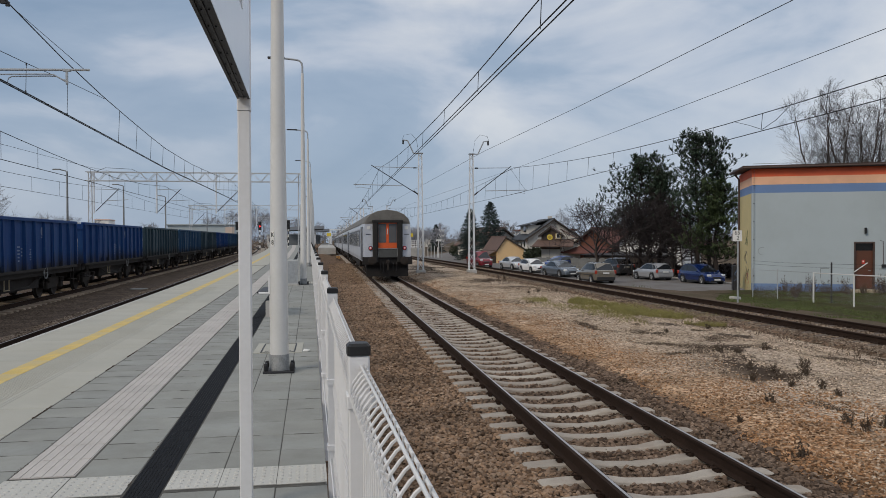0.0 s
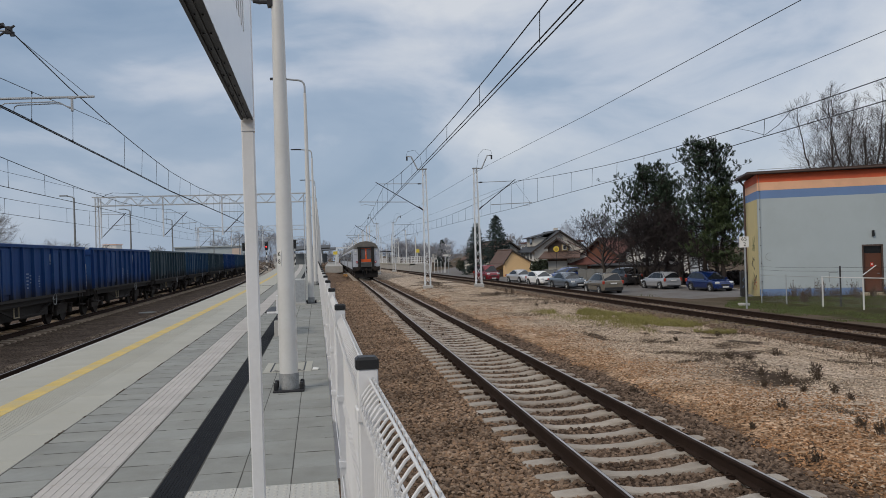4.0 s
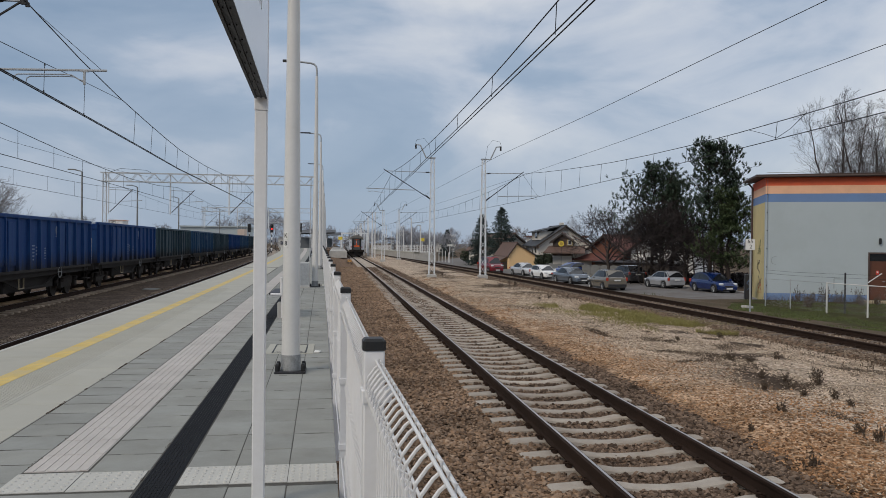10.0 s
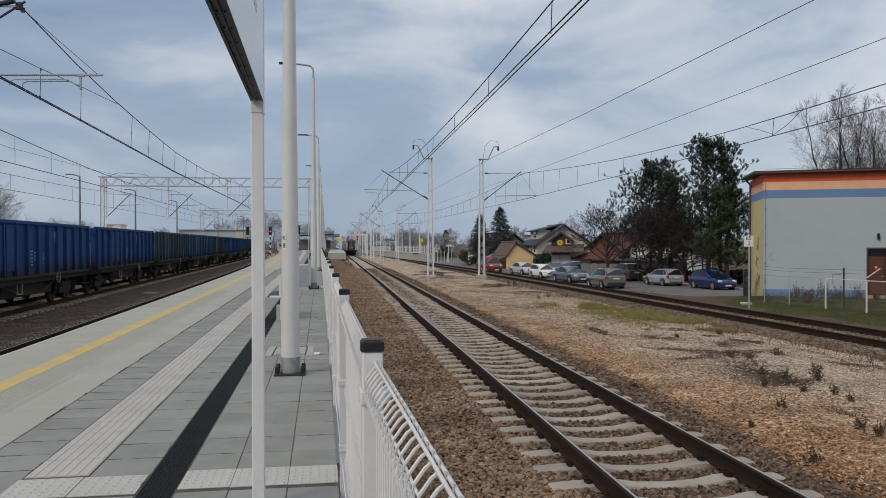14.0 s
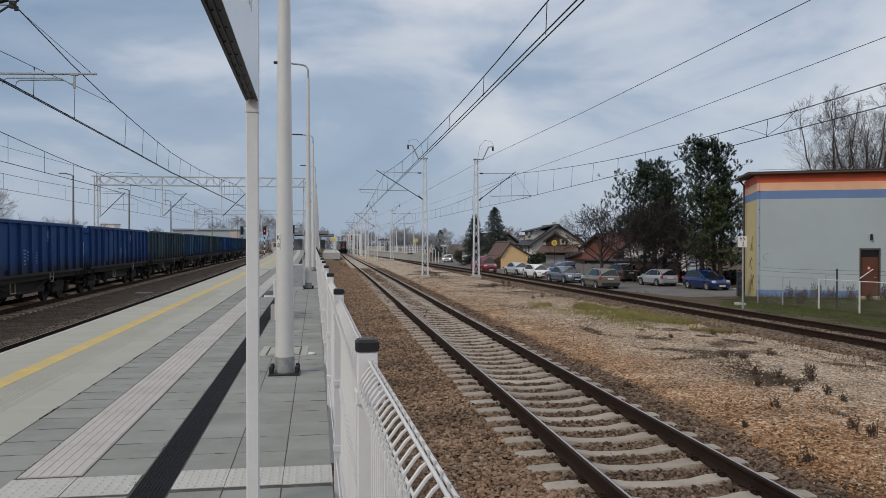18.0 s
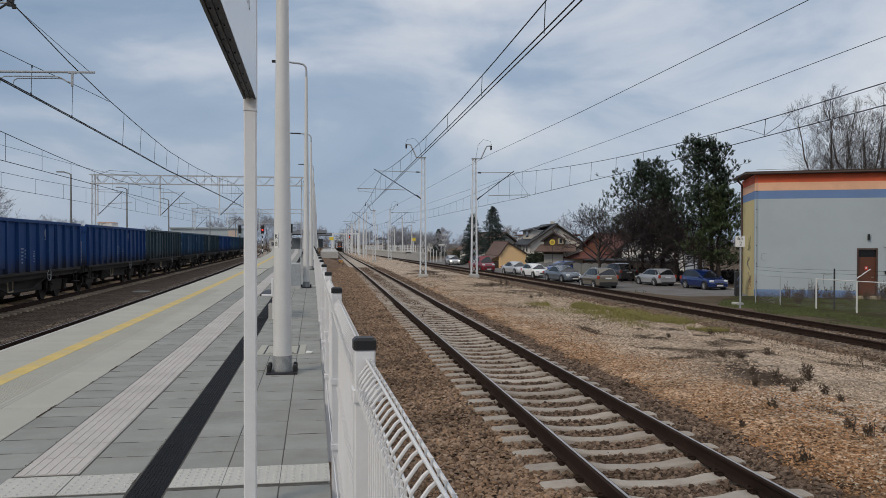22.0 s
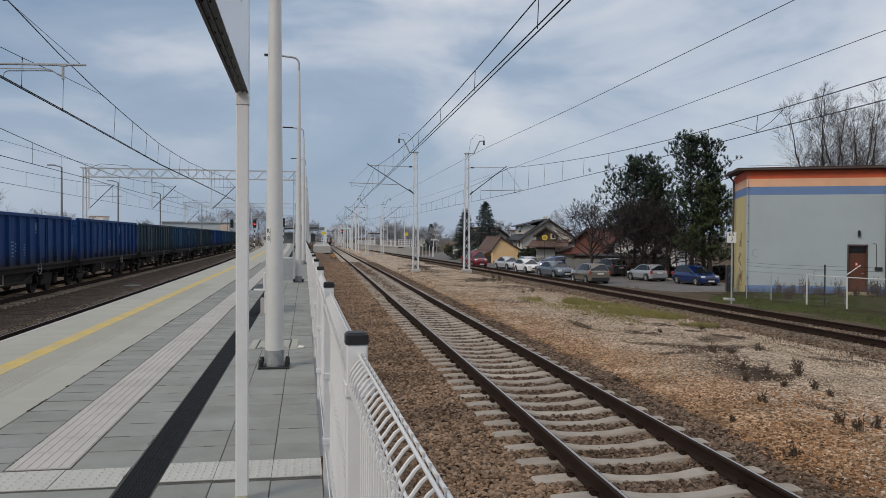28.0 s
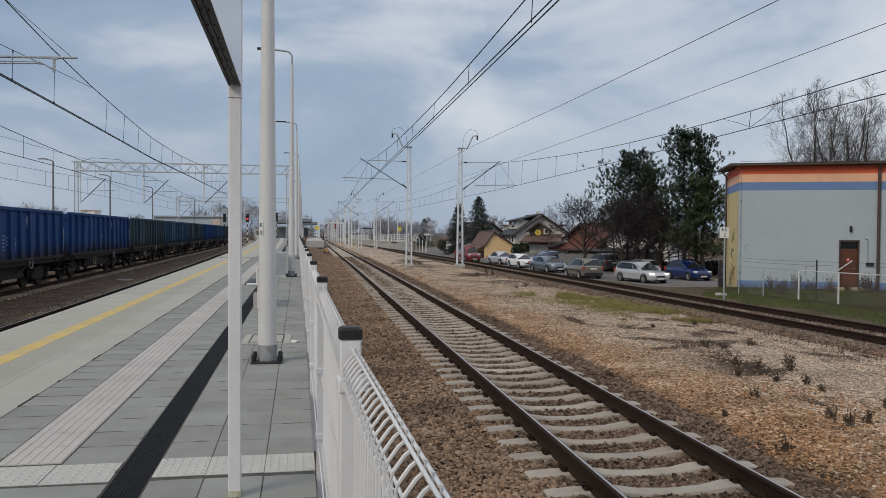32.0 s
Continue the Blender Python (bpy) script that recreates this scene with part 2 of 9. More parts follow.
    only = n.new("ShaderNodeMapRange"); only.inputs[1].default_value, only.inputs[2].default_value = 6.3, 7.6
    L(sep.outputs[0], only.inputs[0])
    pm = n.new("ShaderNodeMath"); pm.operation = 'MULTIPLY'; L(ps.outputs[0], pm.inputs[0]); L(only.outputs[0], pm.inputs[1])
    m2 = n.new("ShaderNodeMixRGB"); m2.inputs[2].default_value = (0.050, 0.034, 0.024, 1)
    L(pm.outputs[0], m2.inputs[0]); L(m1.outputs[0], m2.inputs[1])
    # spilled ballast frays into the gravel
    w2 = n.new("ShaderNodeTexNoise"); w2.inputs["Scale"].default_value = 1.6; w2.inputs["Detail"].default_value = 7
    L(tc.outputs["Object"], w2.inputs["Vector"])
    a2 = n.new("ShaderNodeMath"); a2.operation = 'MULTIPLY_ADD'; a2.inputs[1].default_value = 1.7
    L(w2.outputs[0], a2.inputs[0]); L(sep.outputs[0], a2.inputs[2])
    bd = n.new("ShaderNodeMapRange"); bd.inputs[1].default_value, bd.inputs[2].default_value = 6.0, 6.35
    bd.inputs[3].default_value, bd.inputs[4].default_value = 1.0, 0.0
    L(a2.outputs[0], bd.inputs[0])
    m3 = n.new("ShaderNodeMixRGB"); m3.blend_type = 'MULTIPLY'; m3.inputs[2].default_value = (0.40, 0.36, 0.33, 1)
    L(bd.outputs[0], m3.inputs[0]); L(m2.outputs[0], m3.inputs[1])
    return m3.outputs[0]


WHITE_STEEL = mat("white_coated_steel", (0.74, 0.74, 0.75), 0.38, 0, 0.05, 2.0, 40, 0.05, (0.5, 0.46, 0.38), 0.18)
POLE_WHITE = mat("pole_white_paint", (0.66, 0.66, 0.65), 0.35, 0, 0.05, 1.5, 30, 0.05, (0.42, 0.40, 0.34), 0.25)
MAST_WHITE = mat("mast_grey_paint", (0.70, 0.735, 0.77), 0.55, 0, 0.10, 2.0, 30, 0.1, (0.40, 0.38, 0.36), 0.2)
GANTRY_GREY = mat("gantry_grey_paint", (0.50, 0.525, 0.55), 0.6, 0, 0.12, 2.0, 30, 0.1, (0.34, 0.33, 0.32), 0.3)
GALV = mat("galvanised_steel", (0.40, 0.42, 0.44), 0.6, 0.45, 0.22, 9, 50, 0.1)
GALV_DULL = mat("dull_galvanised_steel", (0.23, 0.24, 0.245), 0.65, 0.35, 0.35, 14, 60, 0.1, (0.36, 0.36, 0.35), 0.5)
DARKSTEEL = mat("dark_steel", (0.030, 0.030, 0.034), 0.55, 0.3, 0.3, 6, 60, 0.2)
STRUT_GREY = mat("strut_grey", (0.10, 0.105, 0.11), 0.6, 0.3, 0.2, 6, 50, 0.1)
WIRE = mat("copper_wire_weathered", (0.018, 0.019, 0.021), 0.6, 0.4, 0.2, 3, 30, 0)
BLACKPL = mat("black_plastic", (0.011, 0.011, 0.012), 0.5, 0, 0.1, 8, 80, 0.1)
CONC = mat("light_concrete", (0.44, 0.43, 0.41), 0.85, 0, 0.18, 1.3, 70, 0.35, (0.25, 0.24, 0.22), 0.4, 0.004)
SLAB = mat("grey_paving", (0.262, 0.266, 0.247), 0.85, 0, 0.17, 2.4, 110, 0.3, (0.345, 0.362, 0.352), 0.55, 0.003, rand=0.085, spec=0.3)
EDGE = mat("edge_slab_concrete", (0.398, 0.392, 0.346), 0.85, 0, 0.10, 1.2, 120, 0.35, (0.34, 0.32, 0.26), 0.35, 0.003, rand=0.04)
TACT = mat("tactile_white_concrete", (0.48, 0.452, 0.427), 0.8, 0, 0.10, 2.0, 100, 0.3, (0.36, 0.33, 0.30), 0.4, 0.003, rand=0.05)
BAND = mat("warning_tile_concrete", (0.50, 0.495, 0.465), 0.78, 0, 0.10, 2.0, 100, 0.3, (0.4, 0.39, 0.36), 0.35, 0.003, rand=0.05)
YELLOW = mat("yellow_road_paint", (0.62, 0.45, 0.12), 0.75, 0, 0.2, 3.0, 60, 0.3, (0.42, 0.39, 0.29), 0.75, 0.003)
JOINT = mat("joint_sand", (0.075, 0.072, 0.064), 0.95, 0, 0.3, 6, 90, 0.5)
JOINT_DUST = mat("joint_dust", (0.135, 0.134, 0.122), 0.95, 0, 0.3, 6, 90, 0.3)
DRAIN = mat("black_cast_iron", (0.008, 0.009, 0.012), 0.85, 0.0, 0.3, 5, 80, 0.3, spec=0.2)
RAILRUST = mat("rail_rust", (0.033, 0.021, 0.016), 0.95, 0.0, 0.3, 3, 60, 0.5, (0.030, 0.020, 0.016), 0.5, spec=0.12)
RAILTOP = mat("rail_head_polished", (0.50, 0.465, 0.44), 0.38, 0.9, 0.15, 2, 60, 0.05)
RAILTOP_RUST = mat("rail_head_dull", (0.075, 0.055, 0.046), 0.8, 0.1, 0.2, 2, 60, 0.1, spec=0.2)
SLEEPER = mat("sleeper_concrete", (0.385, 0.345, 0.30), 0.9, 0, 0.16, 2.5, 80, 0.4, (0.22, 0.165, 0.12), 0.6, 0.004, rand=0.12, spec=0.2)
SLEEPER_BROWN = mat("sleeper_brown", (0.36, 0.285, 0.215), 0.9, 0, 0.2, 2.5, 80, 0.4, (0.10, 0.075, 0.055), 0.7, 0.004, rand=0.15)
SLEEPER_OLD = mat("sleeper_stained", (0.11, 0.085, 0.068), 0.9, 0, 0.2, 2.5, 80, 0.4, (0.10, 0.07, 0.05), 0.6, 0.004, rand=0.1)
BAL_BROWN = stones("ballast_brown", [(0.055, 0.037, 0.026), (0.18, 0.118, 0.080), (0.29, 0.195, 0.133), (0.11, 0.074, 0.052)], 0.042)
BAL_LEFT = stones("ballast_grey_brown", [(0.044, 0.032, 0.025), (0.118, 0.087, 0.066), (0.185, 0.140, 0.108), (0.076, 0.056, 0.043)], 0.06)
YARD = stones("yard_gravel", [(0.14, 0.104, 0.077), (0.43, 0.335, 0.25), (0.70, 0.575, 0.455), (0.24, 0.18, 0.132)], 0.045, zone=yard_zone)
GRASS = mat("short_grass", (0.055, 0.056, 0.022), 0.95, 0, 0.45, 0.5, 40, 0.8, (0.06, 0.043, 0.028), 0.85, 0.03, spec=0.08)
SOIL = mat("verge_soil", (0.115, 0.085, 0.062), 0.95, 0, 0.4, 0.25, 20, 0.7, (0.05, 0.052, 0.026), 0.7, 0.03, spec=0.08)
ASPHALT = mat("old_asphalt", (0.175, 0.168, 0.166), 0.9, 0, 0.25, 0.5, 60, 0.4, (0.105, 0.082, 0.062), 0.8, 0.004, spec=0.2)


# ---- building helpers ----
class Shape:
    """Collects vertices and faces of one mesh."""

    def __init__(self):
        self.v, self.f = [], []

    def add(self, verts, faces):
        o = len(self.v)
        self.v.extend(tuple(p) for p in verts)
        self.f.extend(tuple(i + o for i in q) for q in faces)
        return self

    def box(self, c, s, rz=0.0, bev=0.0, m=None):
        """A box with centre c and size s; bev chamfers its upright edges and its top."""
        x, y, z = s[0] / 2, s[1] / 2, s[2] / 2
        if bev:
            b = min(bev, x * 0.45, y * 0.45, z * 0.45)
            ring = [(-x + b, -y), (x - b, -y), (x, -y + b), (x, y - b), (x - b, y), (-x + b, y), (-x, y - b), (-x, -y + b)]
            k = 1 - b / max(x, 1e-6), 1 - b / max(y, 1e-6)
            v = [(p, q, -z) for p, q in ring] + [(p, q, z - b) for p, q in ring] + [(p * k[0], q * k[1], z) for p, q in ring]
            f = [tuple(range(7, -1, -1)), tuple(range(16, 24))]
            for r in (0, 8):
                f += [(r + i, r + (i + 1) % 8, r + 8 + (i + 1) % 8, r + 8 + i) for i in range(8)]
        else:
            v = [(-x, -y, -z), (x, -y, -z), (x, y, -z), (-x, y, -z), (-x, -y, z), (x, -y, z), (x, y, z), (-x, y, z)]
            f = [(3, 2, 1, 0), (4, 5, 6, 7), (0, 1, 5, 4), (1, 2, 6, 5), (2, 3, 7, 6), (3, 0, 4, 7)]
        if m is not None:
            v = [m @ Vector(p) for p in v]
        elif rz:
            co, si = math.cos(rz), math.sin(rz)
            v = [(p[0] * co - p[1] * si, p[0] * si + p[1] * co, p[2]) for p in v]
        return self.add([(p[0] + c[0], p[1] + c[1], p[2] + c[2]) for p in v], f)

    def tube(self, pts, r, n=6, r2=None, caps=True):
        """A round bar along the points, tapering from r to r2."""
        pts = [Vector(p) for p in pts]
        k = len(pts)
        base = len(self.v)
        for i, p in enumerate(pts):
            d = (pts[min(i + 1, k - 1)] - pts[max(i - 1, 0)]).normalized()
            a = d.cross(Vector((0, 0, 1)) if abs(d.z) < 0.95 else Vector((1, 0, 0))).normalized()
            b = d.cross(a)
            rr = r if r2 is None else r + (r2 - r) * i / max(k - 1, 1)
            for j in range(n):
                t = 2 * math.pi * (j + 0.5) / n
                self.v.append(tuple(p + a * (rr * math.cos(t)) + b * (rr * math.sin(t))))
        for i in range(k - 1):
            for j in range(n):
                q = base + i * n
                self.f.append((q + j, q + (j + 1) % n, q + n + (j + 1) % n, q + n + j))
        if caps:
            self.f.append(tuple(base + j for j in range(n - 1, -1, -1)))
            self.f.append(tuple(base + (k - 1) * n + j for j in range(n)))
        return self

    def prism(self, prof, path, closed=True, caps=True):
        """Sweeps a profile of (side, up) points along path, a list of (x, y, z)."""
        path = [Vector(p) for p in path]
        k, n, base = len(path), len(prof), len(self.v)
        for i, p in enumerate(path):
            d = path[min(i + 1, k - 1)] - path[max(i - 1, 0)]
            d.z = 0
            d.normalize()
            s = Vector((d.y, -d.x, 0))
            for a, u in prof:
                self.v.append((p.x + s.x * a, p.y + s.y * a, p.z + u))
        for i in range(k - 1):
            for j in range(n if closed else n - 1):
                q = base + i * n
                self.f.append((q + j, q + n + j, q + n + (j + 1) % n, q + (j + 1) % n))
        if caps and closed:
            self.f.append(tuple(base + j for j in range(n)))
            self.f.append(tuple(base + (k - 1) * n + j for j in range(n - 1, -1, -1)))
        return self

    def lathe(self, prof, c=(0, 0, 0), n=16, axis='z'):
        """Turns a profile of (radius, height) about an axis."""
        base = len(self.v)
        for r, h in prof:
            for j in range(n):
                t = 2 * math.pi * j / n
                p = (r * math.cos(t), r * math.sin(t), h)
                if axis == 'x':
                    p = (h, r * math.cos(t), r * math.sin(t))
                elif axis == 'y':
                    p = (r * math.sin(t), h, r * math.cos(t))
                self.v.append((c[0] + p[0], c[1] + p[1], c[2] + p[2]))
        for i in range(len(prof) - 1):
            for j in range(n):
                q = base + i * n
                self.f.append((q + j, q + (j + 1) % n, q + n + (j + 1) % n, q + n + j))
        self.f.append(tuple(base + j for j in range(n - 1, -1, -1)))
        self.f.append(tuple(base + (len(prof) - 1) * n + j for j in range(n)))
        return self

    def poly(self, pts, thick):
        """A flat plate: the outline pts, thickened by the vector thick."""
        n = len(pts)
        t = Vector(thick)
        v = [Vector(p) for p in pts] + [Vector(p) + t for p in pts]
        f = [tuple(range(n)), tuple(range(2 * n - 1, n - 1, -1))]
        f += [(i, i + n, (i + 1) % n + n, (i + 1) % n) for i in range(n)]
        return self.add(v, f)


def mesh_of(name, sh, material, smooth=False):
    me = bpy.data.meshes.new(name)
    me.from_pydata(sh.v, [], sh.f)
    me.materials.append(material)
    if smooth:
        me.polygons.foreach_set("use_smooth", [True] * len(me.polygons))
        me.set_sharp_from_angle(angle=radians(40))
    bm = bmesh.new()
    bm.from_mesh(me)
    bmesh.ops.recalc_face_normals(bm, faces=bm.faces)
    bm.to_mesh(me)
    bm.free()
    me.update()
    return me


def part(name, sh, material, parent=None, label="", smooth=False, m=None):
    """Links a shape, or a finished mesh, as one mesh object under its thing."""
    me = mesh_of(name, sh, material, smooth) if isinstance(sh, Shape) else sh
    ob = new(name, me)
    if parent is not None:
        ob.parent = parent
    if m is not None:
        ob.matrix_basis = m
    if label:
        ob["label"] = label
    return ob


def thing(name, m, label, category, group="", kind=""):
    ob = new(name)
    ob.matrix_basis = m
    return tagged(ob, label, category, group, kind)


def structure(name, sh, material, label, category, smooth=False, kind="structure"):
    ob = part(name, sh, material, None, "", smooth)
    return tagged(ob, label, category, "", kind)


# ---- plan ----
RAIL = -0.757            # top of rail; the platform's surface is at 0
NEAR_X = 3.375           # running line
GAUGE = 0.753            # half the spacing of the rail heads


def side_x(y):
    """Centre of the siding on the far side of the yard."""
    return 13.65 - 0.0255 * y


def plat_x(x0, y):
    """A line along the platform that starts at x0: it bears slightly left."""
    k = -x0 / 4.4
    return x0 - 0.0195 * (y - 5) - 0.00016 * (y - 5) * abs(y - 5) * k


def left_x(y):
    """Centre of the track at the platform's far edge."""
    return plat_x(-4.33, y) - 1.70


def goods_x(y):
    """Centre of the track of the goods train."""
    return -12.05 - 0.0315 * (y - 36) if y < 120 else -14.70 - 0.0315 * (y - 120)


def fence_x(y):
    return 0.150 - 0.0205 * y


def fall(y):
    """The lines run gently downhill beyond the platform's ramp."""
    u = max(0.0, y - 40)
    return 0.0046 * u * u / (u + 40)


def bend(y):
    """Far off the lines bear to the right."""
    return 1.9e-5 * max(0.0, y - 90) ** 2


def line_x(y):
    """Centre of the running line."""
    return NEAR_X + bend(y)


def level(y):
    return 0.0


def sstep(a, b, t):
    t = max(0.0, min(1.0, (t - a) / (b - a)))
    return t * t * (3 - 2 * t)


def ground_z(x, y):
    """The lie of the land: yard at rail level, low verge and car park past the siding."""
    z = -1.02 + 0.13 * sstep(5.0, 6.6, x) * sstep(20, 50, y) * (1 - sstep(9.6, 10.6, x)) + 0.10 * sstep(4.9, 6.0, x) * (1 - sstep(9.6, 10.6, x))
    c = side_x(y)
    low = -1.30 - 0.70 * sstep(38.5, 43.5, y)
    z = z + (low - z) * sstep(c + 2.4, c + 6.5 - 2.0 * sstep(38, 43, y), x)
    z -= fall(y) * sstep(-0.5, 1.0, x) * (1 - sstep(max(c, 9.5) + 1.8, max(c, 9.5) + 4.5, x))
    if x < -14.5:
        z -= 0.25 * sstep(-14.5, -20, x)
    return z


# ---- ground ----
def axis(breaks):
    out = []
    for a, b, s in breaks:
        k = max(1, int(round((b - a) / s)))
        out += [a + (b - a) * i / k for i in range(k)]
    return out + [breaks[-1][1]]


def build_ground():
    xs = axis([(-1500, -100, 200), (-100, -20, 8), (-20, 4.6, 0.9), (4.6, 11, 0.2), (11, 32, 0.5), (32, 120, 6), (120, 1500, 200)])
    ys = axis([(-400, -20, 60), (-20, 6, 2), (6, 34, 0.25), (34, 70, 0.8), (70, 200, 5), (200, 3500, 150)])
    nx = len(xs)
    sh = Shape()
    for y in ys:
        for x in xs:
            z = ground_z(x, y)
            if 5.4 < x < 11.3 and 5 < y < 60:
                z += 0.035 * noise.noise(Vector((x * 0.9, y * 0.9, 0))) + 0.012 * noise.noise(Vector((x * 4, y * 4, 3)))
            elif 14 < x < 60 and y < 45:
                z += 0.05 * noise.noise(Vector((x * 0.8, y * 0.8, 5)))
            sh.v.append((x, y, z))
    sh.f = [(j * nx + i, j * nx + i + 1, (j + 1) * nx + i + 1, (j + 1) * nx + i) for j in range(len(ys) - 1) for i in range(nx - 1)]
    ob = structure("ground", sh, YARD, "gravel yard, grass verge and soil of the station grounds", "ground", True)
    me = ob.data
    me.materials.append(GRASS)
    me.materials.append(SOIL)
    me.materials.append(BAL_LEFT)
    me.materials.append(BAL_BROWN)
    idx = []
    for j in range(len(ys) - 1):
        for i in range(nx - 1):
            x, y = xs[i], ys[j]
            c = side_x(y)
            if -4 <= x < 4.7 and -20 <= y < 260:
                idx.append(4)
            elif x > c + 1.7:
                idx.append(1 if y < 44 and x > max(c + 3.6, 0.56 * y - 1.0) + 0.8 * noise.noise(Vector((x, y * 0.5, 9))) else 2)
            elif x < -4:
                idx.append(3 if x > -32 and y < 400 else 2)
            elif y > 260 or y < -20:
                idx.append(2)
            else:
                idx.append(0)
    me.polygons.foreach_set("material_index", idx)
    return ob


build_ground()


# ---- tracks ----
RAIL_PROF = [(-0.036, 0), (0.036, 0), (0.036, -0.030), (0.010, -0.046), (0.010, -0.135), (0.070, -0.150), (0.070, -0.162),
             (-0.070, -0.162), (-0.070, -0.150), (-0.010, -0.135), (-0.010, -0.046), (-0.036, -0.030)]
HEAD_PROF = [(0.004, 0.0025), (0.029, 0.0025), (0.031, 0.0006), (0.002, 0.0006)]


def ballast_bed(name, cx, ys, half_top, half_bot, z_top, z_bot, material, label, drop=level):
    sh = Shape()
    prof = [(-half_bot, z_bot), (-half_top, z_top), (-half_top * 0.5, z_top + 0.012), (0, z_top), (half_top * 0.5, z_top + 0.01), (half_top, z_top), (half_bot, z_bot)]
    sh.prism(prof, [(cx(y), y, -drop(y)) for y in ys], closed=True)
    return structure(name, sh, material, label, "ballast")




def sleeper_shape(half=1.25):
    """A concrete sleeper: dished in the middle, thicker under the rails, bevelled top edges."""
    sh = Shape()
    secs = [(-half, 0.100, 0.145, -0.004), (-half + 0.03, 0.112, 0.15, 0.004), (-0.95, 0.115, 0.15, 0.018), (-0.55, 0.110, 0.15, 0.018),
            (-0.32, 0.092, 0.15, -0.018), (0, 0.088, 0.15, -0.030), (0.32, 0.092, 0.15, -0.018), (0.55, 0.110, 0.15, 0.018), (0.95, 0.115, 0.15, 0.018),
            (half - 0.03, 0.112, 0.15, 0.004), (half, 0.100, 0.145, -0.004)]
    for x, wt, wb, zt in secs:
        sh.v += [(x, -wb, -0.16), (x, -wt, zt - 0.012), (x, -wt + 0.02, zt), (x, wt - 0.02, zt), (x, wt, zt - 0.012), (x, wb, -0.16)]
    for i in range(len(secs) - 1):
        for j in range(5):
            q = i * 6
            sh.f.append((q + j, q + j + 1, q + 7 + j, q + 6 + j))
    sh.f.append((0, 1, 2, 3, 4, 5))
    e = (len(secs) - 1) * 6
    sh.f.append((e + 5, e + 4, e + 3, e + 2, e + 1, e))
    return sh


def clip_shape():
    """Rail fastenings of one sleeper: a spring clip and its shoulder on each side of both rails."""
    sh = Shape()
    for c in (-GAUGE, GAUGE):
        for s in (-1, 1):
            sh.box((c + s * 0.10, 0, 0.035), (0.055, 0.11, 0.05), bev=0.012)
            sh.tube([(c + s * 0.07, -0.045, 0.05), (c + s * 0.12, -0.05, 0.075), (c + s * 0.155, 0, 0.06), (c + s * 0.12, 0.05, 0.075), (c + s * 0.07, 0.045, 0.05)], 0.011, 5)
    return sh


def track(name, cx, y0, y1, near0, near1, label, smat, polished, pitch=0.6, z=RAIL, clips=True, ystep=12, drop=level):
    tr = thing(name, pose(0, 0, 0), label, "railway track", "", "structure")
    ys = axis([(y0, y1, ystep)])
    for s in (-1, 1):
        r = Shape().prism(RAIL_PROF, [(cx(y) + s * GAUGE, y, z - drop(y)) for y in ys])
        ro = part("rail", r, RAILRUST, tr)
        h = Shape().prism(HEAD_PROF, [(cx(y) + s * GAUGE, y, z - drop(y)) for y in ys])
        part("rail_head", h, RAILTOP if polished else RAILTOP_RUST, ro, "worn bright running surface" if polished else "dull running surface")
    zs = z - 0.172
    sm = mesh_of("sleeper", sleeper_shape(), smat)
    cm = mesh_of("rail_clip", clip_shape(), RAILRUST)
    rest = Shape()
    far = sleeper_shape()
    y = y0 + 0.21
    rng = random.Random(4)
    while y < y1:
        a = math.atan2(-(cx(y + 1) - cx(y)), 1) + rng.uniform(-0.008, 0.008)
        m = pose(cx(y) + rng.uniform(-0.02, 0.02), y, zs - drop(y) + rng.uniform(-0.006, 0.004), 0, 0, math.degrees(a))
        if near0 <= y <= near1:
            so = part("sleeper", sm, smat, tr, m=m)
            if clips and y < near0 + 26:
                part("rail_clip", cm, RAILRUST, so, "rusty spring fastening")
        elif y < 130:
            rest.add([m @ Vector(p) for p in far.v], far.f)
        else:
            rest.box((cx(y), y, zs - drop(y) - 0.05), (2.5, 0.26, 0.13))
        y += pitch * (1 if y < 260 else 2)
    part("sleeper_row", rest, smat, tr)
    tr.children[-1]["kind"] = "stuff"
    return tr


ballast_bed("ballast_bed", line_x, axis([(-15, 700, 13)]), 1.55, 1.95, RAIL - 0.235, -1.08, BAL_BROWN, "brown crushed-stone ballast under the running line", fall)
ballast_bed("ballast_bed_siding", side_x, axis([(-15, 500, 20)]), 1.55, 1.9, RAIL - 0.190, -1.10, BAL_BROWN, "dirty brown ballast under the siding", fall)
ballast_bed("ballast_bed_platform_track", left_x, axis([(-15, 400, 10)]), 2.0, 3.0, RAIL - 0.235, -1.10, BAL_LEFT, "dark ballast under the empty platform track")
ballast_bed("ballast_bed_goods_track", goods_x, axis([(0, 400, 10)]), 1.9, 2.6, RAIL - 0.235, -1.10, BAL_LEFT, "dark ballast under the goods train")


# ---- platform ----
Y_NEAR, Y_FAR = -6.0, 240.0


def strip(name, x0, x1, ya, yb, z0, z1, material, parent=None, step=6.0, label=""):
    """A solid band along the platform between the lines x0 and x1."""
    ys = axis([(ya, yb, step)])
    sh = Shape()
    for y in ys:
        a, b = plat_x(x0, y), plat_x(x1, y)
        sh.v += [(a, y, z0), (a, y, z1), (b, y, z1), (b, y, z0)]
    for i in range(len(ys) - 1):
        for j in range(4):
            q = i * 4
            sh.f.append((q + j, q + 4 + j, q + 4 + (j + 1) % 4, q + (j + 1) % 4))
    sh.f += [(0, 1, 2, 3), tuple(len(sh.v) - 4 + k for k in (3, 2, 1, 0))]
    return part(name, sh, material, parent, label)


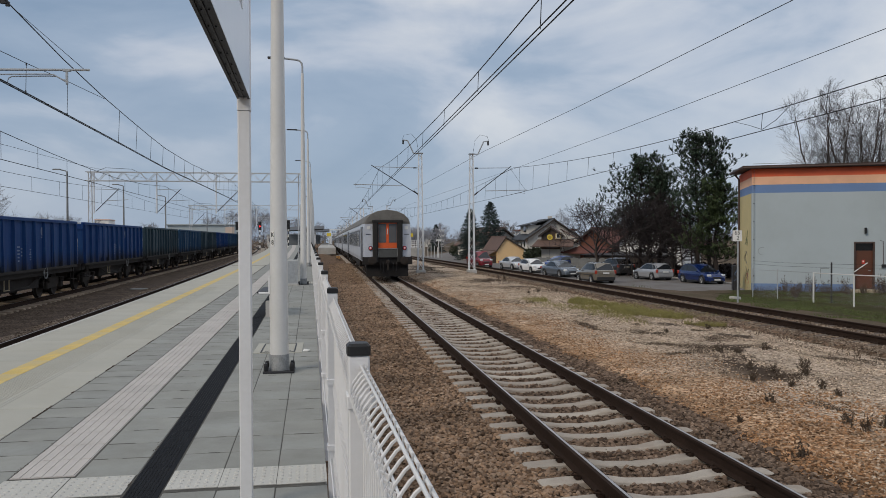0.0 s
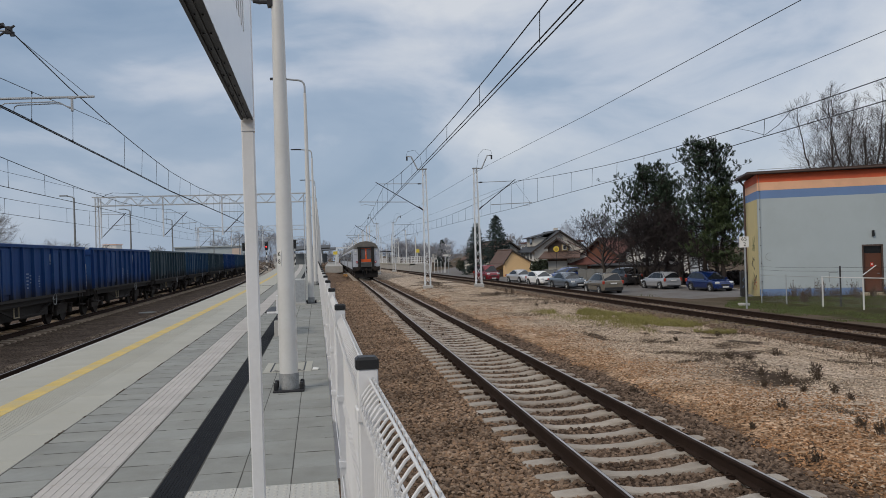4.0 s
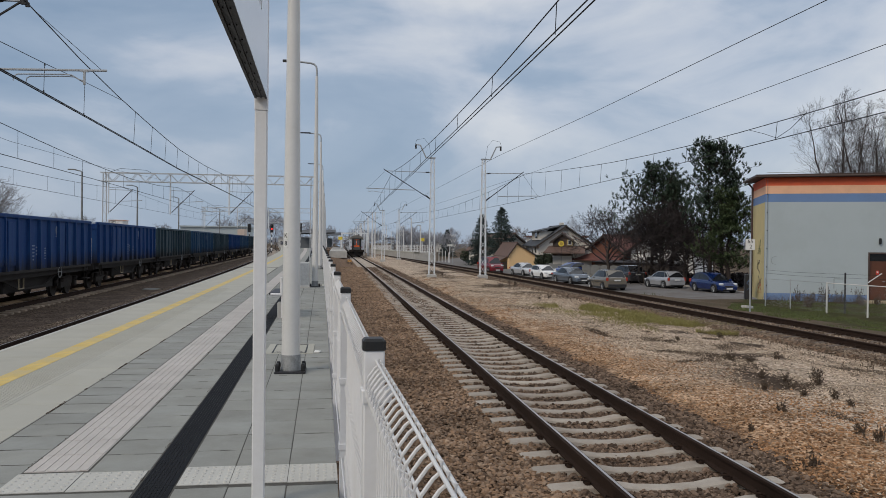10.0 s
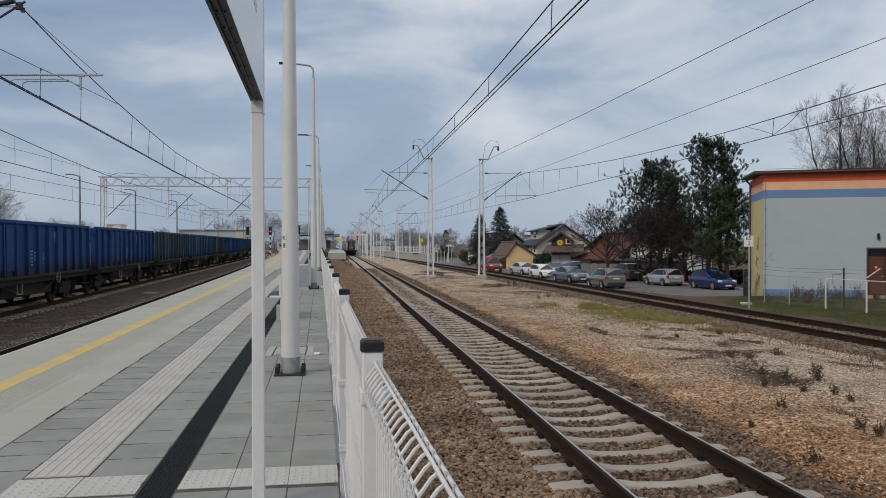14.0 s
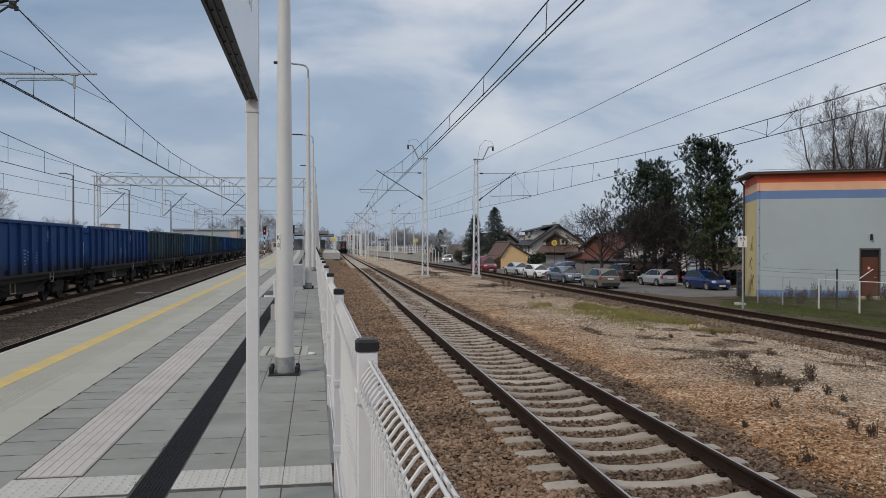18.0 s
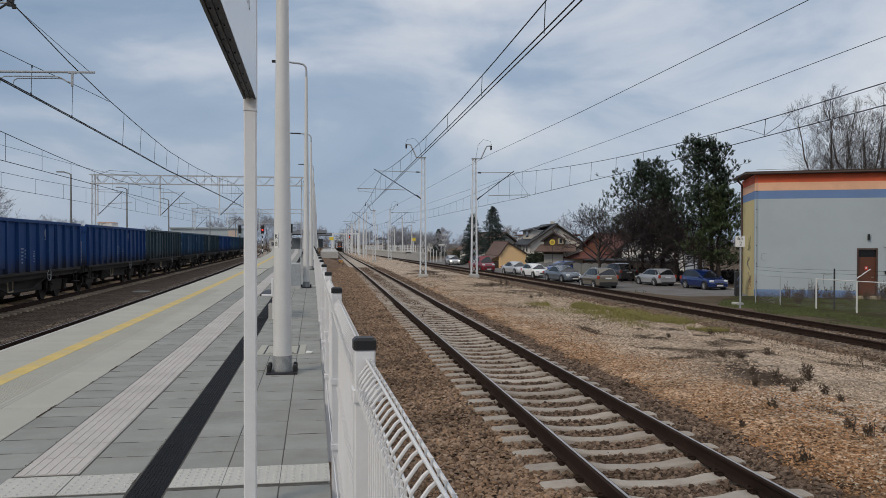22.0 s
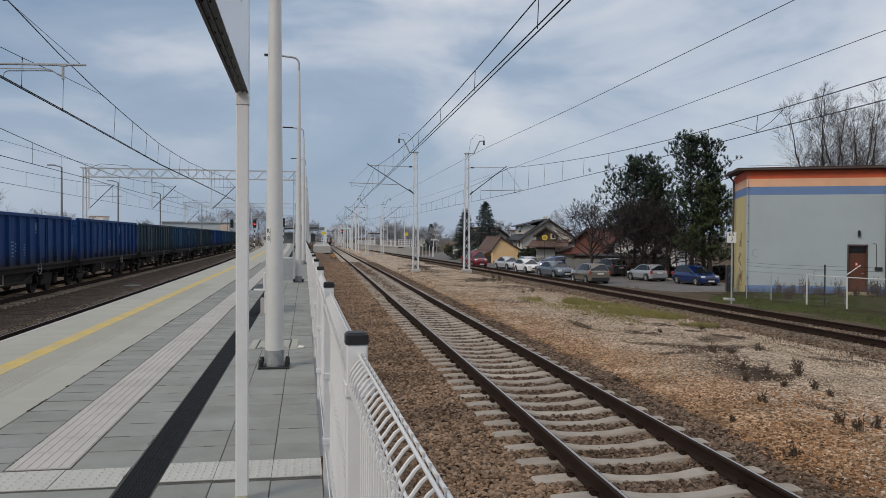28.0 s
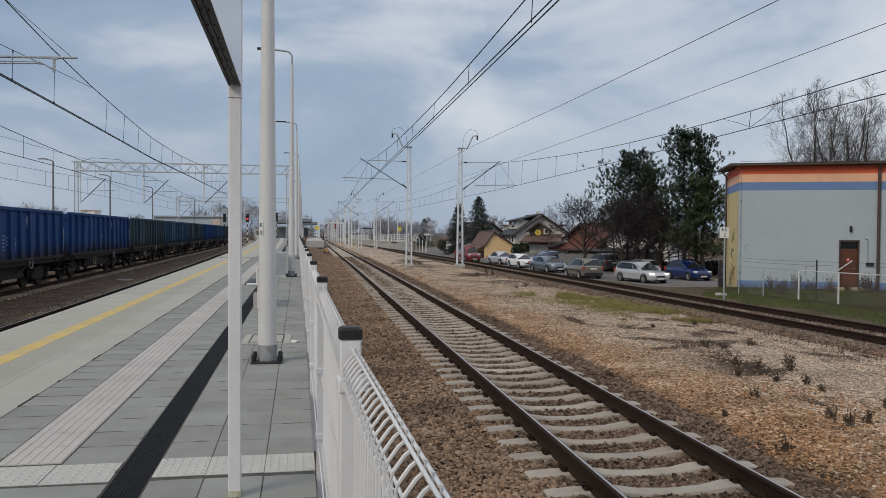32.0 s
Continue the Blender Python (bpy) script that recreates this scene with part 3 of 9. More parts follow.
platform = thing("platform", pose(0, 0, 0), "long grey paved station platform with pale edge slabs", "platform", "", "structure")
strip("platform_body", -4.26, 0.005, Y_NEAR, Y_FAR, -1.1, -0.045, CONC, platform)
strip("joint_bed", -4.25, 0.0, Y_NEAR, Y_FAR, -0.045, -0.004, JOINT, platform)
for ya, yb, near in ((Y_NEAR, 3.48, True), (46, Y_FAR, False)):
    strip("edge_band", -4.33, -2.42, ya, yb, -0.14, 0.0, EDGE, platform)
    strip("yellow_line", -3.537, -3.313, ya, yb, 0.0, 0.003, YELLOW, platform)
strip("edge_nosing", -4.338, -4.285, Y_NEAR, Y_FAR, -0.02, 0.004, BAND, platform, label="worn pale nosing along the platform edge")
strip("paving_band", -2.41, -1.99, Y_NEAR, 4.25, -0.045, -0.001, SLAB, platform)
strip("paving_band", -1.98, -1.20, Y_NEAR, 4.85, -0.045, -0.001, SLAB, platform)
strip("drain_channel", -1.185, -0.980, Y_NEAR, 3.92, -0.045, -0.003, DRAIN, platform)
strip("paving_band", -0.970, 0.01, Y_NEAR, 3.05, -0.045, -0.001, SLAB, platform)
strip("paving_band", -2.41, -1.99, 30, Y_FAR, -0.045, -0.001, SLAB, platform)
strip("guide_band", -1.98, -1.585, 30, Y_FAR, -0.045, 0.002, TACT, platform)
strip("paving_band", -1.575, -1.195, 30, Y_FAR, -0.045, -0.001, SLAB, platform)
strip("drain_channel", -1.185, -0.980, 16, Y_FAR, -0.045, -0.003, DRAIN, platform)
strip("paving_band", -0.970, 0.01, 26, Y_FAR, -0.045, -0.001, SLAB, platform)


def plat_pose(x0, y):
    return pose(plat_x(x0, y), y, 0, 0, 0, math.degrees(math.atan2(-(plat_x(x0, y + 1) - plat_x(x0, y)), 1)))


def lay_platform():
    gap = 0.006
    # edge slabs with a rough safety field and a painted line
    sh = Shape().box((0, 0, -0.07), (1.905, 0.994, 0.14), bev=0.006)
    edge = mesh_of("edge_slab", sh, EDGE)
    studs = Shape()
    for i in range(11):
        for j in range(24):
            x, y = 0.085 + i * 0.033, -0.478 + j * 0.0415
            studs.v += [(x - 0.012, y - 0.014, 0), (x + 0.012, y - 0.014, 0), (x + 0.012, y + 0.014, 0), (x - 0.012, y + 0.014, 0), (x, y - 0.006, 0.008), (x, y + 0.006, 0.008)]
            q = len(studs.v) - 6
            studs.f += [(q, q + 1, q + 4), (q + 1, q + 2, q + 5, q + 4), (q + 2, q + 3, q + 5), (q + 3, q, q + 4, q + 5)]
    for x in (0.465, 0.505):
        studs.prism([(-0.016, 0.0), (-0.008, 0.004), (0.008, 0.004), (0.016, 0.0)], [(x, -0.495, 0), (x, 0.495, 0)])
    stud = mesh_of("stud_field", studs, EDGE)
    line = mesh_of("yellow_line", Shape().box((-0.050, 0, 0.0015), (0.225, 0.995, 0.003)), YELLOW)
    y = 4.0
    while y < 46:
        so = part("edge_slab", edge, EDGE, platform, m=plat_pose(-3.375, y))
        part("yellow_line", line, YELLOW, so, "faded yellow painted line")
        if y < 26:
            part("stud_field", stud, EDGE, so, "raised studs")
        y += 1.0
    # grey paving
    rd = random.Random(33)
    dirt = Shape()

    def paving(x0, w, d, ya, yb, off, grime=0.25):
        me = mesh_of("paving_slab", Shape().box((0, 0, -0.022), (w - gap, d - 0.009, 0.044), bev=0.003), SLAB)
        y = ya + off
        while y < yb:
            # dirt standing in the cross joint, in broken lengths
            for i in range(4):
                if rd.random() < grime:
                    dirt.box((plat_x(x0, y) + w * (i - 1.5) * 0.245, y + d / 2, -0.001), (w * 0.24, rd.uniform(0.004, 0.009), 0.0036))
            part("paving_slab", me, SLAB, platform, m=plat_pose(x0, y) @ pose(0, 0, -0.001 + random.uniform(-0.0015, 0.001)))
            y += d
    paving(-2.20, 0.43, 0.40, 4.4, 30, 0.1, 0.8)
    paving(-1.385, 0.385, 0.41, 5.5, 30, 0.0, 0.6)
    for k, x0 in enumerate((-0.812, -0.478, -0.144)):
        paving(x0, (0.316, 0.352, 0.316)[k], 0.45, 5.53, 26, 0)
        paving(x0, (0.316, 0.352, 0.316)[k], 0.45, 3.3, 4.7, 0.02)
    tagged(part("joint_dirt", dirt, JOINT_DUST, platform, "dark dirt in the paving joints"), kind="stuff")
    # ribbed guiding tiles
    sh = Shape().box((0, 0, -0.02), (0.39, 0.393, 0.04))
    for i in range(6):
        sh.box((-0.1625 + i * 0.065, 0, 0.002), (0.048, 0.39, 0.004), bev=0.003)
    guide = mesh_of("guide_tile", sh, TACT)
    y = 5.52
    while y < 30:
        part("guide_tile", guide, TACT, platform, m=plat_pose(-1.783, y))
        y += 0.40
    # warning tiles with domes, across the platform
    sh = Shape().box((0, 0, -0.021), (0.392, 0.392, 0.042))
    for i in range(6):
        for j in range(6):
            x, yy = -0.163 + i * 0.065, -0.163 + j * 0.065
            r0, r1 = 0.018, 0.011
            b = len(sh.v)
            sh.v += [(x + r0 * math.cos(a), yy + r0 * math.sin(a), 0) for a in (0.4, 1.45, 2.5, 3.54, 4.6, 5.64)]
            sh.v += [(x + r1 * math.cos(a), yy + r1 * math.sin(a), 0.006) for a in (0.4, 1.45, 2.5, 3.54, 4.6, 5.64)]
            sh.f += [(b + k, b + (k + 1) % 6, b + 6 + (k + 1) % 6, b + 6 + k) for k in range(6)] + [tuple(range(b + 6, b + 12))]
    warn = mesh_of("warning_tile", sh, BAND)
    for i, x in enumerate((-1.80, -1.40, -0.812, -0.478, -0.144)):
        part("warning_tile", warn, BAND, platform, m=plat_pose(x, 5.09 + (0.0 if x < -1 else 0.06)) @ Matrix.Diagonal((1.0 if x < -1 else 0.89 if x == -0.478 else 0.795, 1, 1, 1)))
    # drain grating
    sh = Shape().box((0, 0, -0.026), (0.205, 0.497, 0.03))
    sh.box((-0.0965, 0, -0.006), (0.012, 0.497, 0.012)).box((0.0965, 0, -0.006), (0.012, 0.497, 0.012))
    for i in range(8):
        sh.box((-0.0805 + i * 0.023, 0, -0.0065), (0.0185, 0.497, 0.011))
    for i in range(9):
        sh.box((0, -0.232 + i * 0.058, -0.009), (0.185, 0.012, 0.010))
    grate = mesh_of("drain_grating", sh, DRAIN)
    y = 4.2
    while y < 16:
        part("drain_grating", grate, DRAIN, platform, m=plat_pose(-1.0825, y))
        y += 0.5


# ---- platform edge wall beyond, where the platform widens ----
def far_platforms():
    sh = Shape().box((0.15, 185, -0.55), (2.9, 110, 1.1))
    structure("platform_extension", sh, CONC, "concrete end wall where the platform widens to the running line", "platform")
    sh = Shape()
    for y in axis([(124, 330, 20)]):
        a = side_x(y) + 1.7
        f = fall(y) - fall(124)
        sh.v += [(a, y, -2.6), (a, y, -0.02 - f), (a + 3.0, y, -0.02 - f), (a + 3.0, y, -2.6)]
    k = len(sh.v) // 4
    for i in range(k - 1):
        for j in range(4):
            sh.f.append((i * 4 + j, i * 4 + 4 + j, i * 4 + 4 + (j + 1) % 4, i * 4 + (j + 1) % 4))
    sh.f += [(0, 1, 2, 3), tuple(len(sh.v) - 4 + q for q in (3, 2, 1, 0))]
    structure("platform_siding", sh, CONC, "pale concrete second platform beside the siding", "platform")
    sh = Shape()
    for y in axis([(124, 330, 20)]):
        a = side_x(y) + 1.62
        f = fall(y) - fall(124)
        sh.v += [(a, y, -0.2 - f), (a, y, 0.03 - f), (a + 0.9, y, 0.03 - f), (a + 0.9, y, -0.2 - f)]
    for i in range(k - 1):
        for j in range(4):
            sh.f.append((i * 4 + j, i * 4 + 4 + j, i * 4 + 4 + (j + 1) % 4, i * 4 + (j + 1) % 4))
    sh.f += [(0, 1, 2, 3), tuple(len(sh.v) - 4 + q for q in (3, 2, 1, 0))]
    structure("platform_siding_edge", sh, EDGE, "pale edge slabs of the second platform", "platform")


far_platforms()


# ---- fence on the platform ----
def fence():
    ys = [-0.27, 2.275] + [2.275 + 2.56 * k for k in range(1, 46)]
    xs = [0.20] + [fence_x(y) - 0.0 for y in ys[1:]]
    xs[1] = 0.104
    cap_s = Shape().box((0, 0, 0.017), (0.066, 0.066, 0.034), bev=0.010)
    post_s = Shape().box((0, 0, 0.32), (0.06, 0.06, 1.74), bev=0.004)
    clamp_s = Shape().box((0.0, 0, 0), (0.072, 0.074, 0.038), bev=0.004).box((0.042, 0, 0), (0.022, 0.030, 0.046), bev=0.005).tube([(0.034, 0, 0), (0.060, 0, 0)], 0.010, 6)
    post = mesh_of("post", post_s, WHITE_STEEL)
    cap = mesh_of("cap", cap_s, BLACKPL)
    clamp = mesh_of("clamp", clamp_s, WHITE_STEEL)
    f = thing("platform_fence", pose(0, 0, 0), "white welded-mesh panel fence with black-capped posts along the platform", "fence")
    for k, (x, y) in enumerate(zip(xs, ys)):
        p = part("post", post, WHITE_STEEL, f, m=pose(x, y, 0, 0, 0, 1.2 if k > 1 else 2.4))
        part("cap", cap, BLACKPL, p, "black plastic post cap", m=pose(0, 0, 1.19))
        for z in (0.25, 0.65, 1.06):
            part("clamp", clamp, WHITE_STEEL, p, m=pose(0, 0, z))

    def panel(length, pitch, wires_n, r, rn, skip=1):
        """Upright wires with stiffening folds and paired rods, along +y, in the plane x=0."""
        sh = Shape()
        fold = [(0, 0.06), (0, 0.13), (-0.012, 0.18), (0, 0.23), (0, 0.56), (-0.012, 0.61), (0, 0.66), (0, 1.03),
                (-0.018, 1.040), (-0.034, 1.062), (-0.038, 1.090), (-0.030, 1.118), (-0.012, 1.142), (0.0, 1.152), (0.001, 1.170)]
        fold = fold[::skip] + ([fold[-1]] if skip > 1 else [])
        for i in range(wires_n):
            yy = pitch * (i + 0.5)
            if yy > length:
                break
            sh.tube([(a, yy, z) for a, z in fold], r, rn, caps=False)
        return sh

    def rods(length, r):
        sh = Shape()
        for a, z in ((0.0, 0.13), (-0.035, 0.18), (0.0, 0.23), (0.0, 0.56), (0.0, 0.66), (0.0, 1.03), (-0.001, 1.160), (-0.012, 1.160)):
            sh.tube([(a + 0.006, 0, z), (a + 0.006, length, z)], r, 6)
        return sh

    wires = mesh_of("wire_grid", panel(2.5, 0.058, 43, 0.0036, 6), WHITE_STEEL)
    thick = mesh_of("wire_grid", panel(2.5, 0.058, 43, 0.0036, 4), WHITE_STEEL)
    plain = mesh_of("wire_grid", panel(2.5, 0.058, 43, 0.0038, 3, 3), WHITE_STEEL)
    rod = mesh_of("cross_rods", rods(2.5, 0.0035), WHITE_STEEL)
    for k in range(len(ys) - 1):
        a, b = Vector((xs[k], ys[k], 0)), Vector((xs[k + 1], ys[k + 1], 0))
        d = b - a
        ang = math.degrees(math.atan2(-d.x, d.y))
        pm = part("mesh_panel", rod, WHITE_STEEL, f, m=pose(a.x + 0.010, a.y + 0.03, 0, 0, 0, ang))
        tagged(part("wire_grid", wires if k < 5 else thick if k < 14 else plain, WHITE_STEEL, pm), kind="stuff")


fence()


# ---- name board on its posts ----
FOOT_STAIN = mat("stained_white_steel", (0.56, 0.54, 0.44), 0.6, 0, 0.1, 12, 60, 0.1, (0.24, 0.22, 0.12), 0.8)


def name_board():
    b = thing("station_name_board", pose(0, 0, 0), "white station name board on square white posts", "sign")
    y0, y1, z0, z1 = 0.62, 4.50, 2.31, 3.15
    def x_at(y):
        return -0.436 - 0.026 * (y - 4.5)
    for y in (4.545, 0.575):
        p = part("post", Shape().box((0, 0, 1.12), (0.070, 0.070, 2.24), bev=0.006), WHITE_STEEL, b, m=pose(x_at(y), y, 0, 0, 0, 2.0))
        part("post_head", Shape().box((0, 0, 2.75), (0.074, 0.074, 1.02), bev=0.004), WHITE_STEEL, p)
        part("foot_collar", Shape().box((0, 0, 0.018), (0.0725, 0.0725, 0.036), bev=0.002), FOOT_STAIN, p, "yellowish stained foot")
    L = y1 - y0
    ym = (y0 + y1) / 2
    ang = 1.49
    m = pose(x_at(ym), ym, 0, 0, 0, ang)
    body = part("board_body", Shape().box((0, 0, (z0 + z1) / 2), (0.060, L, z1 - z0), bev=0.0), DARKSTEEL, b, "dark board frame", m=m)
    for s in (-1, 1):
        part("board_face", Shape().box((s * 0.0325, 0, (z0 + z1) / 2 - 0.004), (0.006, L, z1 - z0 + 0.008)), BOARD_FACE, b, "glossy white sign face", m=m)
    under = Shape()
    under.box((-0.028, 0, z0 - 0.004), (0.012, L, 0.010)).box((0.028, 0, z0 - 0.004), (0.012, L, 0.010)).box((0, 0, z0 - 0.003), (0.006, L, 0.006))
    part("bottom_channel", under, DARKSTEEL, body)
    rm = mesh_of("rivet", Shape().lathe([(0.0032, 0), (0.0032, -0.004), (0.002, -0.005)], (0, 0, 0), 8), BLACKPL)
    for i in range(18):
        for s in (-0.013, 0.013):
            part("rivet", rm, BLACKPL, body, m=pose(s, -L / 2 + 0.06 + i * 0.212, z0 - 0.0005))
    # lettering: plain bars of the size of the strokes
    let = Shape()
    for i in range(13):
        yy = -L / 2 + 0.35 + i * 0.24
        let.box((0.0365, yy, 2.78), (0.003, 0.035, 0.26))
        let.box((0.0365, yy + 0.11, 2.78), (0.003, 0.035, 0.26))
        if i % 3 != 1:
            let.box((0.0365, yy + 0.055, 2.895), (0.0028, 0.09, 0.03))
    part("lettering_bars", let, POLE_WHITE, b, "pale bars in place of lettering", m=m)


BOARD_FACE = mat("sign_face", (0.62, 0.66, 0.72), 0.22, 0, 0.03, 1, 20, 0.02)
name_board()


# ---- platform lamps ----
def lamp_post():
    """Conical white pole on a galvanised foot, with a short bent arm and a flat lantern."""
    lp = thing("platform_lamp", pose(0, 0, 0), "tall white conical platform lamp with a bent arm and flat lantern", "lamp post", "platform lamps")
    part("pole", Shape().lathe([(0.106, 0.19), (0.096, 1.6), (0.077, 3.6), (0.058, 5.6), (0.045, 7.0)], n=20), POLE_WHITE, lp, smooth=True)
    part("foot_sleeve", Shape().lathe([(0.120, 0.02), (0.120, 0.05), (0.113, 0.06), (0.113, 0.19), (0.107, 0.20)], n=20), GALV_DULL, lp, "dull galvanised foot sleeve", True)
    part("base_plate", Shape().box((0, 0, 0.010), (0.35, 0.35, 0.02), bev=0.004), DARKSTEEL, lp)
    for sx in (-1, 1):
        for sy in (-1, 1):
            part("bolt_cap", Shape().lathe([(0.026, 0), (0.026, 0.06), (0.018, 0.085)], n=10), BLACKPL, lp, "black bolt cap", m=pose(sx * 0.145, sy * 0.10, 0.02))
    arm = [(0, 0, 6.98), (0, 0, 7.2), (-0.02, 0, 7.32), (-0.09, 0, 7.40), (-0.2, 0, 7.43), (-0.62, 0, 7.47)]
    part("arm", Shape().tube(arm, 0.032, 10), GALV, lp, smooth=True)
    part("lantern", Shape().box((-0.86, 0, 7.475), (0.52, 0.2, 0.05), bev=0.015).box((-0.62, 0, 7.472), (0.10, 0.09, 0.07), bev=0.01), DARKSTEEL, lp, "flat grey LED lantern")
    return lp


LAMP = lamp_post()
LAMP.matrix_basis = pose(-0.524, 9.17, 0)
for k in range(1, 11):
    yy = 9.17 + 17.2 * k
    copy_thing(LAMP, pose(-0.515 - 0.0125 * (yy - 9.17), yy, 0))


# ---- overhead line ----
def lattice_mast(m, height, label):
    """Square lattice mast: four angle legs, zigzag bracing, on a concrete foot."""
    ma = thing("overhead_line_mast", m, label, "mast", "overhead line masts")
    w0, w1 = 0.19, 0.105
    for sx in (-1, 1):
        for sy in (-1, 1):
            part("leg", Shape().tube([(sx * w0, sy * w0, 0.3), (sx * w1, sy * w1, height)], 0.036, 4), MAST_WHITE, ma)
    n = 13
    def w(t):
        return w0 + (w1 - w0) * t
    for face in range(4):
        pts = []
        for i in range(n + 1):
            t = i / n
            s = 1 if i % 2 else -1
            p = (s * w(t), w(t))
            q = ((p[0], p[1]), (p[1], -p[0]), (-p[0], -p[1]), (-p[1], p[0]))[face]
            pts.append((q[0], q[1], 0.3 + (height - 0.3) * t))
        sh = Shape().tube(pts, 0.018, 4)
        part("bracing", sh, MAST_WHITE, ma, "zigzag bracing")
    part("foot", Shape().box((0, 0, 0.10), (0.62, 0.62, 0.40), bev=0.03), CONC, ma, "concrete foot block")
    part("head_plate", Shape().box((0, 0, height), (0.36, 0.36, 0.06)), GALV, ma)
    return ma


def cantilever(ma, s, zc, zm, reach, tube_end, h0, arm=True):
    """The bracket of a mast, toward s = -1 or 1: top tie, inclined strut, registration tube and steady arm; zc, zm: heights of the wires over the foot."""
    tip = (s * reach, 0, zm + 0.05)
    part("top_tie", Shape().tube([(s * 0.15, 0, zm), tip], 0.022, 6), GALV, ma)
    part("insulator", Shape().lathe([(0.03, 0), (0.06, 0.03), (0.03, 0.07), (0.06, 0.10), (0.03, 0.14), (0.06, 0.17), (0.03, 0.22)], (s * 0.25 if s > 0 else s * 0.47, 0, zm), 8, 'x'), DARKSTEEL, ma, "ribbed brown insulator")
    part("strut", Shape().tube([(s * 0.15, 0, h0), (s * reach * 1.04, 0, zm + 0.16)], 0.026, 6), DARKSTEEL, ma, "inclined grey strut")
    part("insulator", Shape().tube([(s * 0.18, 0, h0 + 0.02), (s * 0.45, 0, h0 + 0.25)], 0.045, 8), DARKSTEEL, ma)
    part("registration_tube", Shape().tube([(s * reach * 0.38, 0, zc + 0.22), (s * tube_end, 0, zc + 0.30)], 0.026, 6), GALV, ma)
    if not arm:
        for dy, xe in ((-0.10, 2.80), (0.10, 2.98)):
            part("steady_arm", Shape().tube([(4.18, dy, zc + 0.05), (4.10, dy, zc + 0.07), (3.95, dy, zc + 0.16), (3.80, dy, zc + 0.17), (xe + 0.07, dy, zc + 0.14), (xe, dy, zc + 0.10), (xe - 0.02, dy, zc)], 0.013, 6), GALV, ma)
        part("insulator", Shape().tube([(2.25, 0, zm - 0.02), (2.42, 0, zm + 0.04), (2.45, 0, zm + 0.05), (2.62, 0, zm + 0.10), (2.65, 0, zm + 0.11), (2.86, 0, zm + 0.17)], 0.055, 8), DARKSTEEL, ma, "dark ribbed insulator")
        part("clamp", Shape().box((2.95, 0, zm + 0.06), (0.14, 0.08, 0.16), bev=0.02).box((3.02, 0, zm - 0.02), (0.08, 0.06, 0.10), bev=0.01), DARKSTEEL, ma)
        part("drop_link", Shape().box((4.18, 0, zc + 0.14), (0.045, 0.05, 0.32), bev=0.006).box((4.18, 0, zc + 0.28), (0.16, 0.06, 0.05), bev=0.006), GALV, ma)
    else:
        part("steady_arm", Shape().tube([(s * (tube_end - 0.15), 0, zc + 0.28), (s * (tube_end - 0.15), 0, zc + 0.05), (s * (tube_end - 0.4), 0, zc + 0.12), (s * (reach + 0.1), 0, zc)], 0.014, 5), GALV, ma)
    part("stay_wire", Shape().tube([tip, (s * (tube_end - 0.1), 0, zc + 0.3)], 0.008, 4), WIRE, ma)


def top_bracket(ma, s, h):
    part("feeder_bracket", Shape().tube([(0, 0, h), (s * 0.45, 0, h), (s * 0.85, 0, h + 0.85), (s * 1.15, 0, h + 0.88)], 0.045, 6), GALV, ma)
    part("feeder_insulator", Shape().tube([(s * 1.15, 0, h + 0.88), (s * 1.15, 0, h + 0.6)], 0.06, 8), DARKSTEEL, ma)
    part("jumper", Shape().tube([(s * 0.1, 0, h), (s * 0.25, 0, h + 0.9), (s * 0.6, 0, h + 1.3), (s * 1.1, 0, h + 1.2), (s * 1.2, 0, h + 0.9)], 0.012, 4), WIRE, ma)


def masts():
    for i, (x, y, zb) in enumerate(((6.32, 52.4, -0.90), (5.95, 103, -0.85), (5.95, 155, -0.9), (5.95, 207, -0.9), (5.95, 260, -0.9), (5.95, 312, -0.9), (5.95, 365, -0.9))):
        ma = lattice_mast(pose(x + bend(y), y, zb - fall(y)), 8.15 if i == 0 else 6.75, "white-grey lattice overhead line mast beside the running line")
        cantilever(ma, -1, 4.84 - zb - (0.7 if i else 0), 6.27 - zb - (0.7 if i else 0), x - 3.15, x - 1.85, 5.38 - (0.7 if i else 0))
        if i < 2:
            top_bracket(ma, -1, 8.15 if i == 0 else 6.75)
    for i, (x, y, zb) in enumerate(((9.75, 52.0, -0.90), (9.1, 117, -0.85), (7.6, 172, -0.9), (6.6, 225, -0.9))):
        ma = lattice_mast(pose(x, y, zb - fall(y)), 8.1 if i == 0 else 7.5, "white-grey lattice overhead line mast beside the siding")
        cantilever(ma, 1, 4.50 - zb, 6.25 - zb, 2.65, 3.85, 5.3)
        top_bracket(ma, 1, 8.1 if i == 0 else 7.5)


def parab(y, ya, yb, za, zb, sag):
    t = (y - ya) / (yb - ya)
    return za + (zb - za) * t - 4 * sag * t * (1 - t)


